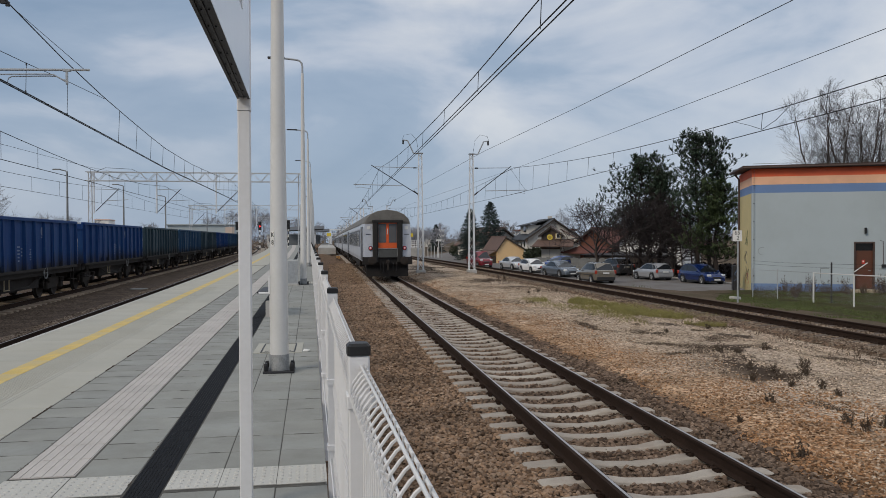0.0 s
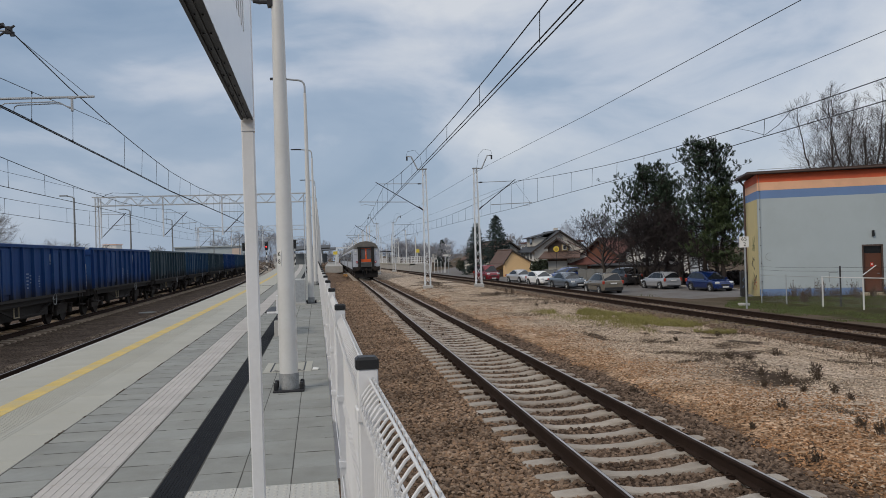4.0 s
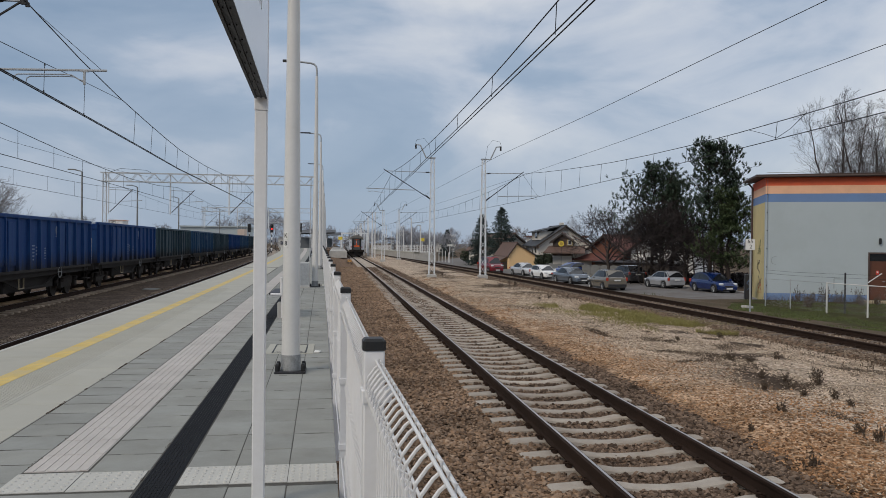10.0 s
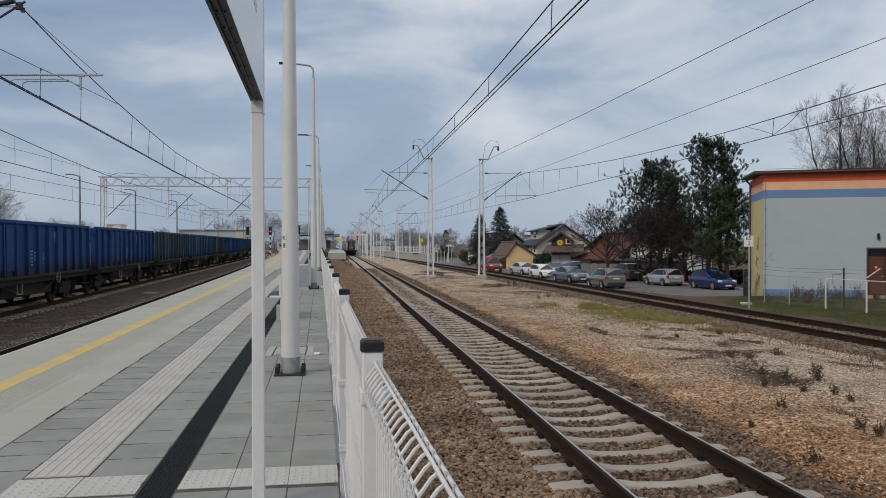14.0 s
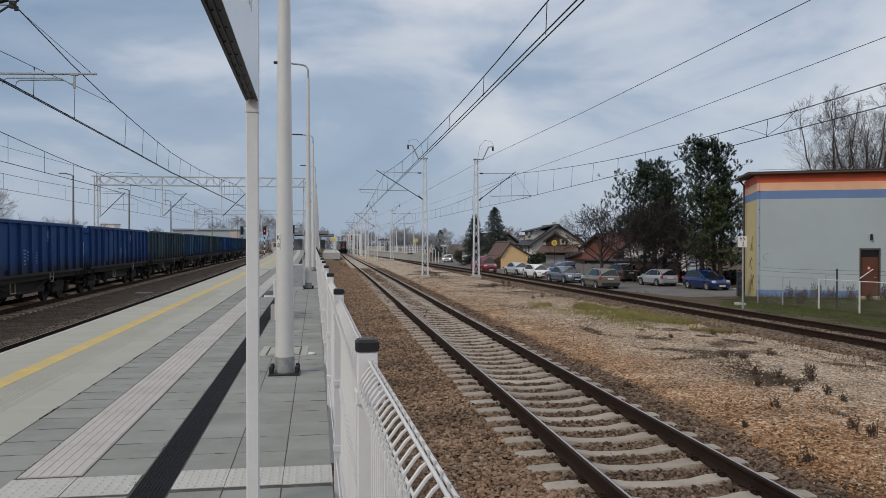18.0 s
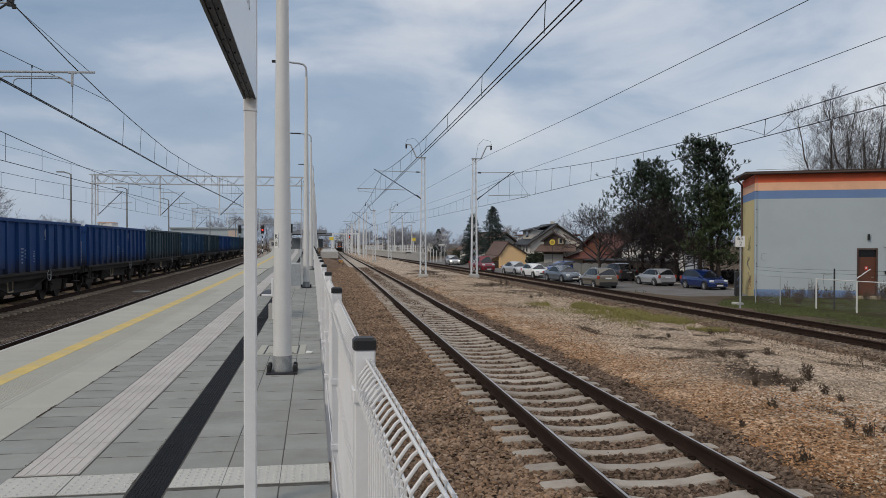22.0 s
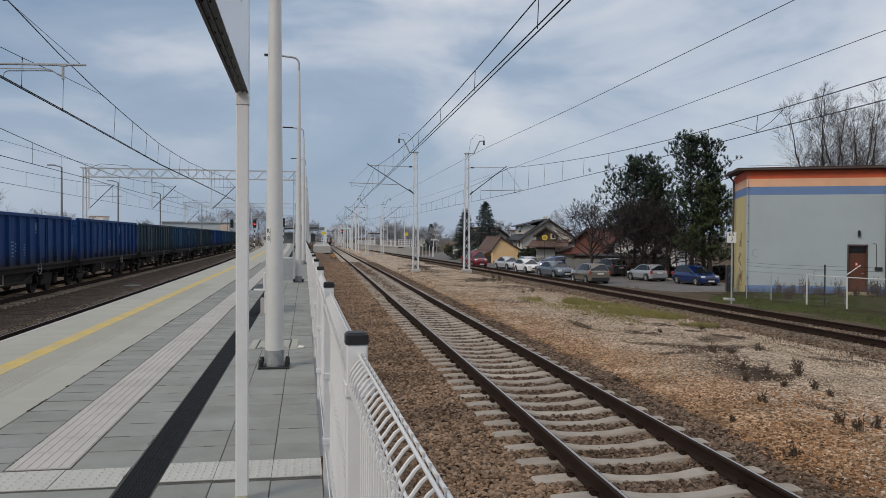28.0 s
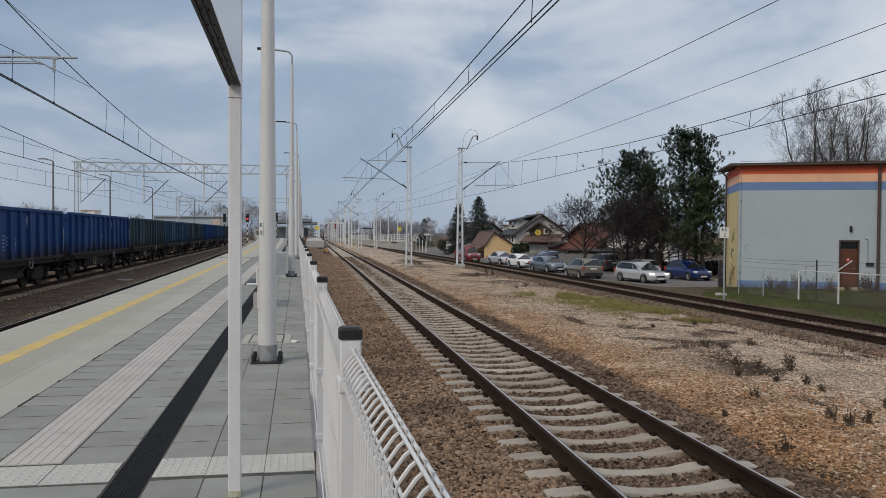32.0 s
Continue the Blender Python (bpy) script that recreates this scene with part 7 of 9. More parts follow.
def bare_tree(x, y, z, height, seed, label, twig=None, trunk_r=0.16, first=0.25, limbs=6, depth=4, forks=3, spread=0.75, up=0.35, r_min=0.012, reach=0.36, lean=0.05):
    rng = random.Random(seed)
    t = thing("bare_tree", pose(x, y, z), label, "tree", "bare trees")
    sh = Shape()
    pts = [Vector((0, 0, -0.2))]
    for i in range(1, 7):
        pts.append(Vector((lean * height * i / 6 + rng.uniform(-0.02, 0.02) * height, rng.uniform(-0.02, 0.02) * height, height * 0.62 * i / 6)))
    sh.tube(pts, trunk_r, 9, trunk_r * 0.35)
    part("trunk", sh, BARK, t, smooth=True)
    for k in range(limbs):
        f = first + (0.98 - first) * k / max(1, limbs - 1)
        i = min(5, int(f * 6))
        p = pts[i] + (pts[i + 1] - pts[i]) * (f * 6 - i)
        a = k * 2.4 + rng.uniform(-0.4, 0.4)
        d = Vector((math.cos(a), math.sin(a), 0.55 + 0.8 * f)).normalized()
        br = Shape()
        grow(br, rng, p, d, height * reach * (1.05 - 0.45 * f), trunk_r * (0.55 - 0.25 * f), depth, spread, up, forks, r_min)
        part("limb", br, twig or TWIG, t, "forked bare limb")
    return t


def shoot(sh, rng, p, d, ln, r, n):
    """A bottle-brush shoot: needles radiating forward from a short twig."""
    d = d.normalized()
    a = d.cross(rand_dir(rng)).normalized()
    b = d.cross(a)
    for _ in range(n):
        t = rng.random()
        u = rng.uniform(0, 6.283)
        c = p + d * (ln * t)
        q = (d * rng.uniform(0.45, 1.1) + a * math.cos(u) + b * math.sin(u)).normalized() * r * rng.uniform(0.7, 1.2)
        s = q.cross(d).normalized() * r * 0.13
        k = len(sh.v)
        sh.v += [tuple(c - s), tuple(c + s), tuple(c + q + s * 0.35), tuple(c + q - s * 0.35)]
        sh.f.append((k, k + 1, k + 2, k + 3))


def pine(x, y, z, height, width, seed, label, needles=None, first=0.28, limbs=26, dens=22, size=0.15, bare=0.0, lean=0.0):
    """A pine: whorled limbs that rise towards their ends, each carrying clumps of upright shoots, with gaps between the limbs."""
    rng = random.Random(seed)
    t = thing("pine_tree", pose(x, y, z), label, "tree", "pines")
    pts = [Vector((0, 0, -0.2))] + [Vector((lean * i / 6 + rng.uniform(-0.02, 0.02) * height, rng.uniform(-0.02, 0.02) * height, height * 0.97 * i / 6)) for i in range(1, 7)]
    part("trunk", Shape().tube(pts, 0.19, 9, 0.03), BARK_PINE, t, smooth=True)
    wood, crown = Shape(), Shape()
    for k in range(limbs):
        f = min(0.985, first + (1.0 - first) * (k + rng.uniform(0, 0.8)) / limbs)
        i = min(5, int(f * 6))
        p = pts[i] + (pts[i + 1] - pts[i]) * (f * 6 - i)
        a = k * 2.39996 + rng.uniform(-0.5, 0.5)
        u = (f - first) / (1 - first)
        prof = (0.20 + 0.88 * (1 - u) ** 0.8) * min(1.0, 0.6 + u * 2.5)
        ln = width * 0.5 * prof * rng.choice((0.5, 0.75, 0.95, 1.1, 1.3)) * rng.uniform(0.85, 1.1)
        d = Vector((math.cos(a), math.sin(a), rng.uniform(0.02, 0.25) + 0.9 * u * u))
        tip = p + d * ln + Vector((0, 0, 0.22 * ln))
        mid = p + d * (ln * 0.5)
        wood.tube([p, mid, tip], 0.045, 4, 0.014, caps=False)
        for s in (0.42, 0.58, 0.72, 0.85, 0.95, 1.0):
            if rng.random() < bare:
                continue
            base = (p + (mid - p) * (s * 2)) if s < 0.5 else (mid + (tip - mid) * (s * 2 - 1))
            for _ in range(rng.choice((2, 3, 3, 4))):
                side = Vector((rng.gauss(0, 0.24), rng.gauss(0, 0.24), rng.gauss(0.10, 0.12)))
                c = base + side * (0.6 + 0.4 * ln)
                wood.tube([base, c], 0.012, 3, 0.008, caps=False)
                for _ in range(rng.choice((2, 3))):
                    up = Vector((side.x * 1.2 + rng.gauss(0, 0.3), side.y * 1.2 + rng.gauss(0, 0.3), 0.75 + 0.5 * rng.random()))
                    shoot(crown, rng, c, up, rng.uniform(0.18, 0.36), size, int(dens * 0.82))
    for k in range(4):
        c = pts[-1] + Vector((rng.gauss(0, 0.16), rng.gauss(0, 0.16), -0.35 * k))
        shoot(crown, rng, c, Vector((rng.gauss(0, 0.25), rng.gauss(0, 0.25), 1)), 0.5, size * 1.05, int(dens * 1.6))
    part("limb_wood", wood, BARK_PINE, t)
    part("crown", crown, needles or PINE, t, "upright clumps of dark green needles")
    return t


def poplar(x, y, z, height, seed, label, stems=4, lean=0.0):
    """A leafless tree of several steep stems with fans of fine ascending twigs."""
    rng = random.Random(seed)
    t = thing("bare_tree", pose(x, y, z), label, "tree", "bare trees")
    part("trunk", Shape().tube([(0, 0, -0.2), (0.03, 0, height * 0.12), (0, 0, height * 0.24)], 0.24, 9, 0.18), BARK, t, smooth=True)
    for k in range(stems):
        fx = lean + (k - (stems - 1) / 2) * 0.17 + rng.uniform(-0.05, 0.05)
        fy = rng.uniform(-0.10, 0.10)
        h = height * rng.uniform(0.84, 1.0)
        pts = []
        for i in range(9):
            g = i / 8
            pts.append(Vector((fx * h * 0.8 * g * (1.15 - 0.35 * g) + rng.gauss(0, 0.10) * g, fy * h * g + rng.gauss(0, 0.08) * g, height * 0.20 + (h - height * 0.20) * g)))
        st = Shape().tube(pts, 0.12, 6, 0.012, caps=False)
        for j in range(17):
            g = 0.14 + 0.82 * (j + rng.random()) / 17
            i = min(7, int(g * 8))
            p = pts[i] + (pts[i + 1] - pts[i]) * (g * 8 - i)
            a = j * 2.4 + rng.uniform(-0.5, 0.5)
            d = Vector((math.cos(a), math.sin(a) * 0.8, 1.15)).normalized()
            grow(st, rng, p, d, height * 0.125 * (1.15 - 0.75 * g), 0.026 * (1.2 - g), 3, 0.75, 0.35, 4, 0.0048)
        part("stem", st, TWIG_MID, t, "steep bare stem with fine twigs")
    return t


def spruce(x, y, z, height, width, seed, label):
    rng = random.Random(seed)
    t = thing("spruce_tree", pose(x, y, z), label, "tree", "spruces")
    part("trunk", Shape().tube([(0, 0, -0.2), (0, 0, height)], 0.16, 8, 0.02), BARK, t)
    sh = Shape()
    for k in range(420):
        f = (k + rng.random()) / 420
        f = 0.05 + 0.95 * f
        ln = width * 0.5 * (1 - f) ** 0.85 * rng.uniform(0.7, 1.15) + 0.12
        a = rng.uniform(0, 2 * math.pi)
        d = Vector((math.cos(a), math.sin(a), -0.28 + 0.5 * f))
        p = Vector((0, 0, height * f))
        for s in np.linspace(0.25, 1.0, max(3, int(ln / 0.22))):
            c = p + d * (ln * s)
            for _ in range(3):
                q = rand_dir(rng, -0.1) * 0.24 + d * 0.14
                w = q.cross(rand_dir(rng)).normalized() * 0.055
                b = len(sh.v)
                sh.v += [tuple(c - w), tuple(c + w), tuple(c + q + w * 0.3), tuple(c + q - w * 0.3)]
                sh.f.append((b, b + 1, b + 2, b + 3))
    part("crown", sh, SPRUCE, t, "tiers of blue-green needles")
    return t


def bush(x, y, z, w, h, seed, label, material=None, n=900, size=0.16, name="shrub"):
    rng = random.Random(seed)
    t = thing(name, pose(x, y, z), label, "shrub", "shrubs")
    st, lv = Shape(), Shape()
    for k in range(9):
        a = rng.uniform(0, 6.28)
        e = Vector((math.cos(a) * w * 0.35, math.sin(a) * w * 0.25, h * rng.uniform(0.6, 0.95)))
        st.tube([(0, 0, -0.1), e * 0.5 + Vector((rng.uniform(-.1, .1), 0, 0)), e], 0.03, 4, 0.008, caps=False)
    for _ in range(n):
        u = rand_dir(rng)
        r = rng.random() ** 0.45
        c = Vector((u.x * w * 0.5 * r, u.y * w * 0.4 * r, h * 0.52 + u.z * h * 0.48 * r * rng.uniform(0.8, 1.1)))
        d = rand_dir(rng, 0.3) * size
        s = d.cross(rand_dir(rng)).normalized() * size * 0.35
        b = len(lv.v)
        lv.v += [tuple(c - s), tuple(c + s), tuple(c + d + s * 0.5), tuple(c + d - s * 0.5)]
        lv.f.append((b, b + 1, b + 2, b + 3))
    part("stem", st, TWIG, t)
    t.children[-1].name = "stem"
    part("foliage", lv, material or HEDGE, t)
    return t


def trees():
    pine(28.4, 68.0, ROAD_Z, 10.4, 7.2, 5, "tall dark pine behind the parked cars", first=0.36, limbs=60, dens=25)
    pine(30.75, 61.5, ROAD_Z, 11.8, 5.8, 7, "tall slender pine with a thin leader beside the building", first=0.36, limbs=50, bare=0.08)
    pine(32.4, 62.3, ROAD_Z, 11.4, 5.4, 8, "pine close to the building's corner", first=0.38, limbs=48, bare=0.05)
    pine(31.0, 58.8, ROAD_Z, 7.3, 4.4, 9, "younger olive-green pine with low branches", PINE_OLIVE, 0.20, 50, 26)
    pine(30.9, 69.5, ROAD_Z, 9.6, 4.0, 17, "thin sparse pine behind the others", first=0.42, limbs=36, bare=0.2)
    pine(29.7, 66.4, ROAD_Z, 8.7, 4.4, 18, "dark pine filling the gap between the taller ones", first=0.30, limbs=40)
    bare_tree(28.2, 65.6, ROAD_Z, 7.6, 11, "dense dark leafless tree before the pines", TWIG_DARK, 0.15, 0.2, 26, 3, 5, 1.0, 0.15, 0.015, 0.33, 0.0)
    bare_tree(29.7, 64.4, ROAD_Z, 6.8, 15, "dense dark leafless tree among the pines", TWIG_DARK, 0.13, 0.22, 16, 3, 5, 0.9, 0.25, 0.015, 0.32, 0.0)
    bare_tree(26.0, 73.0, ROAD_Z, 6.7, 12, "spreading leafless fruit tree beside the road", TWIG_DARK, 0.19, 0.34, 15, 4, 3, 0.85, 0.18, 0.015, 0.36, 0.02)
    poplar(38.3, 55.0, -1.4, 14.2, 13, "tall leafless poplar behind the painted building", 4, -0.05)
    poplar(40.8, 55.0, -1.4, 14.6, 14, "second tall leafless poplar behind the painted building", 4, -0.02)
    poplar(43.0, 56.0, -1.4, 14.0, 16, "further leafless poplar behind the painted building", 4, 0.05)
    # thin trunks and undergrowth at the wood's edge
    rng = random.Random(21)
    for k in range(16):
        x, y = 26.5 + k * 0.52 + rng.uniform(-0.3, 0.3), 68.5 - k * 0.55 + rng.uniform(-2.2, 2.2)
        t = thing("thin_tree_trunk", pose(x, y, ROAD_Z), "thin dark trunk at the wood's edge", "tree", "thin trunks")
        h = rng.uniform(3.5, 6)
        lean = rng.uniform(-0.9, 0.9)
        part("trunk", Shape().tube([(0, 0, -0.2), (lean * 0.4, 0.1, h * 0.5), (lean, 0, h)], rng.uniform(0.05, 0.12), 6, 0.03), BARK, t)
        br = Shape()
        for i in range(5):
            p = Vector((lean * 0.6, 0, h * rng.uniform(0.25, 0.95)))
            grow(br, rng, p, rand_dir(rng, 0.5), 1.3, 0.03, 2, 0.8, 0.2, 3, 0.010)
        part("twig_crown", br, TWIG_DARK, t)
        t.children[-1]["kind"] = "stuff"
    for k in range(9):
        x, y = 27.5 + k * 0.85, 69.5 - k * 0.95
        bush(x, y + 1.0, ROAD_Z, 2.2, rng.uniform(0.8, 1.5), 40 + k, "dark leafless undergrowth at the wood's edge", TWIG_DARK, 1000, 0.26)
    spruce(24.5, 115.5, ROAD_Z, 8.9, 6.3, 31, "dark blue-green spruce behind the garage")
    spruce(22.7, 122, ROAD_Z, 8.0, 5.2, 32, "slimmer dark spruce beside the taller one")
    spruce(28.1, 200, ROAD_Z, 6.9, 4.6, 33, "distant dark spruce beyond the station")
    for k, (x, y, w, h) in enumerate(((22.9, 127, 2.4, 3.4), (23.4, 124.5, 3, 4.2), (26.4, 118, 3, 3.8), (22.6, 134, 3.4, 2.6), (23.8, 130, 3.6, 3.4), (25.0, 121, 4, 4.6), (24.2, 127, 4, 3.2), (26.5, 128, 5, 4.0), (27.6, 99.5, 2.6, 2.5), (26.4, 98.6, 2.4, 2.4), (25.6, 95.6, 2.2, 1.9))):
        bush(x, y, ROAD_Z, w, h, 60 + k, "dark evergreen shrub by the houses", HEDGE, 900, 0.22)
    # distant leafless trees
    for k, (x, y, h) in enumerate(((27, 150, 5.5), (32, 165, 6), (39, 180, 7), (27, 190, 6), (30, 128, 6), (52, 170, 9),
                                   (-22, 238, 13), (-19, 246, 12.5), (-15, 255, 12), (-27, 250, 12), (-9, 262, 10), (-3, 280, 9), (18.5, 232, 7.4), (20.5, 236, 8.2), (22.3, 230, 8.0), (24.8, 234, 6.6), (27, 240, 6.2), (30, 250, 6.6), (34, 262, 7),
                                   (6, 320, 8), (10, 330, 8.5), (15, 300, 8), (12, 340, 9), (26, 300, 8), (33, 290, 8), (41, 280, 9), (-33, 240, 10))):
        bare_tree(x, y, -1.9, h, 100 + k, "leafless tree in the distance, haze in its twig colour", TWIG_HAZE if y > 140 else TWIG_PALE, 0.16, 0.22, 8, 3, 4, 0.9, 0.35, 0.036 if y > 185 else 0.024, 0.34, 0.0)
    for k, (x, y, h) in enumerate(((-25.8, 62, 7.2), (-27.4, 64, 6.8), (-23.2, 70, 5.3), (-22.5, 71.5, 4.9), (-30.1, 140, 5.8), (-40, 145, 6.5))):
        bare_tree(x, y, -1.4, h, 140 + k, "leafless tree behind the goods train", TWIG_PALE, 0.12, 0.3, 9, 4 if y < 100 else 3, 4, 0.95, 0.3, 0.008 if y < 100 else 0.02, 0.31, 0.0)


def far_woods():
    rng = random.Random(77)
    sh = Shape()
    for k in range(260):
        a = rng.uniform(-0.62, 0.75)
        dist = rng.uniform(420, 900)
        x, y = math.sin(a) * dist, math.cos(a) * dist
        h = rng.uniform(7, 14) * (0.7 + 0.5 * noise.noise(Vector((a * 9, 0, 0))))
        w = rng.uniform(5, 10)
        for _ in range(46):
            u = rand_dir(rng)
            r = rng.random() ** 0.5
            c = Vector((x + u.x * w * r, y + u.y * w * r * 0.5, -1.5 + h * 0.5 + u.z * h * 0.5 * r))
            d = rand_dir(rng, 0.8) * 2.0
            s = d.cross(rand_dir(rng)).normalized() * 0.55
            b = len(sh.v)
            sh.v += [tuple(c - s), tuple(c + s), tuple(c + d)]
            sh.f.append((b, b + 1, b + 2))
    # light blue-grey base colour: horizon haze is painted into the woods
    structure("far_woods", sh, mat("far_woods_haze_tint", (0.255, 0.27, 0.31), 0.95, 0, 0.25, 0.05, 1, 0), "leafless woods on the horizon, coloured blue-grey for haze", "woods", kind="stuff")


trees()
far_woods()

# ---- houses ----
TILE_BROWN = mat("roof_tile_brown", (0.125, 0.078, 0.062), 0.75, 0, 0.2, 1.2, 25, 0.4, (0.06, 0.045, 0.04), 0.4)
TILE_DARK = mat("roof_tile_anthracite", (0.030, 0.032, 0.037), 0.6, 0, 0.2, 1.2, 25, 0.4)
TILE_RED = mat("roof_tile_red", (0.125, 0.046, 0.036), 0.75, 0, 0.2, 1.2, 25, 0.4, (0.12, 0.05, 0.04), 0.4)
PLASTER_BEIGE = mat("plaster_beige", (0.55, 0.53, 0.49), 0.9, 0, 0.08, 0.6, 40, 0.2)
PLASTER_WHITE = mat("plaster_white", (0.76, 0.76, 0.75), 0.9, 0, 0.06, 0.6, 40, 0.2)
EMBLEM = mat("emblem_ochre", (0.42, 0.30, 0.05), 0.6, 0, 0.1)
TIMBER = mat("brown_timber", (0.085, 0.055, 0.040), 0.8, 0, 0.2, 1.5, 30, 0.3)
PLASTER_ORANGE = mat("plaster_orange", (0.82, 0.57, 0.31), 0.9, 0, 0.06, 0.6, 40, 0.2)
FENCE_CONC = mat("fence_concrete", (0.195, 0.20, 0.20), 0.9, 0, 0.2, 1.5, 50, 0.3, (0.12, 0.12, 0.11), 0.5, spec=0.2)
PLASTER_TERRA = mat("plaster_terracotta", (0.15, 0.064, 0.044), 0.9, 0, 0.08, 0.6, 40, 0.2)
PLASTER_CREAM = mat("plaster_cream", (0.50, 0.40, 0.20), 0.9, 0, 0.06, 0.6, 40, 0.2)
LOGO_YELLOW = mat("sign_yellow", (0.72, 0.55, 0.06), 0.5, 0, 0.05)
WOOD_DARK = mat("weathered_wood", (0.05, 0.04, 0.034), 0.85, 0, 0.3, 3, 30, 0.4)


def house(m, label, w, d, he, hr, wall, roof, lower=None, over=0.5, apex=0.0, name="house"):
    """Gabled house: width w across the gable (local x), depth d along +y, eaves he, ridge hr; apex shifts the ridge sideways."""
    h = thing(name, m, label, "house", "houses")
    t = 0.25
    lw = lower or wall
    part("side_wall", Shape().box((-w / 2 + t / 2, d / 2, he / 2), (t, d - 2 * t, he)), lw, h)
    part("side_wall", Shape().box((w / 2 - t / 2, d / 2, he / 2), (t, d - 2 * t, he)), lw, h)
    split = he * 0.52 if lower else 0.0
    for y in (0.0, d - t):
        if lower:
            part("gable_base", Shape().box((0, y + t / 2, split / 2), (w, t, split)), lower, h)
        part("gable_wall", Shape().poly([(-w / 2, y, split), (w / 2, y, split), (w / 2, y, he), (apex, y, hr - 0.12), (-w / 2, y, he)], (0, t, 0)), wall, h)
    for s in (-1, 1):
        run, rise = (w / 2 - s * apex), hr - he
        ex = s * (w / 2 + over)
        ez = he - rise * over / run
        part("roof_slope", Shape().poly([(apex, -over, hr), (ex, -over, ez), (ex, d + over, ez), (apex, d + over, hr)], (0, 0, 0.14)), roof, h)
        part("barge_board", Shape().poly([(apex, -over - 0.03, hr - 0.10), (ex, -over - 0.03, ez - 0.10), (ex, -over - 0.03, ez + 0.14), (apex, -over - 0.03, hr + 0.14)], (0, 0.04, 0)), WOOD_DARK, h)
    part("ridge", Shape().tube([(apex, -over, hr + 0.14), (apex, d + over, hr + 0.14)], 0.10, 6), roof, h)
    return h


def pane(h, x, y, z, w, hh, s=-1):
    fr = part("window", Shape().box((x, y + s * 0.02, z), (w + 0.12, 0.06, hh + 0.12)), PLASTER_WHITE, h, "white window frame")
    part("pane", Shape().box((x, y + s * 0.055, z), (w, 0.02, hh)), CARGLASS, fr)


def houses():
    h = house(pose(32.3, 108.5, ROAD_Z, 0, 0, -3), "beige and white gabled house with a dark tiled roof and dormer", 7.6, 10, 3.5, 6.1, PLASTER_BEIGE, TILE_DARK, PLASTER_WHITE, 0.55)
    pane(h, -2.6, 0, 1.5, 1.0, 1.2)
    pane(h, 1.5, 0, 1.5, 1.1, 1.2)
    pane(h, 0.4, 0, 4.0, 0.9, 0.9)
    for y in (2.0, 4.2, 7.0):
        sw = part("side_window", Shape().box((-3.82, y, 2.7), (0.06, 1.1, 1.2)), PLASTER_WHITE, h, "white window frame")
        part("pane", Shape().box((-3.86, y, 2.7), (0.03, 0.85, 0.95)), CARGLASS, sw)
    dm = part("dormer", Shape().box((-2.0, 5.2, 4.75), (2.5, 5.6, 1.3)), PLASTER_BEIGE, h, "beige dormer")
    part("dormer_roof", Shape().poly([(-3.8, 1.9, 5.22), (0.0, 1.9, 6.12), (0.0, 8.5, 6.12), (-3.8, 8.5, 5.22)], (0, 0, 0.14)), TILE_DARK, dm)
    part("dormer_pane", Shape().box((-3.27, 4.6, 4.8), (0.06, 1.6, 0.8)), CARGLASS, dm)
    part("skylight", Shape().poly([(-1.5, 0.6, 5.08), (-2.6, 0.6, 4.36), (-2.6, 1.4, 4.36), (-1.5, 1.4, 5.08)], (0, 0, 0.2)), CARGLASS, h)
    part("chimney", Shape().box((1.0, 6.5, 6.2), (0.6, 0.6, 1.2), bev=0.03), PLASTER_BEIGE, h)
    g = house(pose(28.5, 97.0, ROAD_Z, 0, 0, -20), "brown timber house with overhanging eaves and a small cream gable", 2.4, 6.5, 3.95, 4.85, TIMBER, TILE_BROWN, PLASTER_BEIGE, 0.4)
    part("canopy_roof", Shape().poly([(-2.3, -1.3, 2.35), (2.9, -1.3, 2.35), (2.9, 0.3, 3.2), (-1.7, 0.3, 3.2)], (0, 0, 0.12)), TILE_BROWN, g)
    part("side_roof", Shape().poly([(1.2, 0.4, 4.55), (4.8, 0.4, 2.5), (4.8, 6.6, 2.5), (1.2, 6.6, 4.55)], (0, 0, 0.12)), TILE_BROWN, g)
    part("annex_wall", Shape().poly([(1.45, 0.6, 0), (4.3, 0.6, 0), (4.3, 0.6, 2.7), (1.45, 0.6, 4.3)], (0, 0.2, 0)), PLASTER_BEIGE, g)
    part("cream_panel", Shape().box((0.95, -0.02, 3.75), (0.75, 0.05, 0.75)), PLASTER_CREAM, g)
    pane(g, 0.95, -0.04, 3.75, 0.35, 0.5)
    part("balcony_recess", Shape().box((-0.55, -0.03, 3.7), (0.9, 0.05, 0.9)), WOOD_DARK, g)
    s = thing("round_sign", pose(27.2, 93.0, 1.58, 0, 0, -16), "round yellow sign on a pole by the house", "sign")
    part("disc", Shape().lathe([(0.33, -0.04), (0.35, 0.0), (0.33, 0.04)], n=24, axis='y'), LOGO_YELLOW, s)
    part("emblem", Shape().lathe([(0.17, -0.050), (0.22, -0.046), (0.22, -0.042)], n=20, axis='y').box((0, -0.045, 0), (0.05, 0.012, 0.34)), EMBLEM, s)
    part("pole", Shape().tube([(0, 0.05, -3.45), (0, 0.05, -0.3)], 0.03, 8), DARKSTEEL, s)
    r = house(pose(33.3, 94.2, ROAD_Z, 0, 0, -62), "low house with red tiled roofs and terracotta walls", 6.4, 9.5, 2.6, 4.6, PLASTER_TERRA, TILE_RED, None, 0.6)
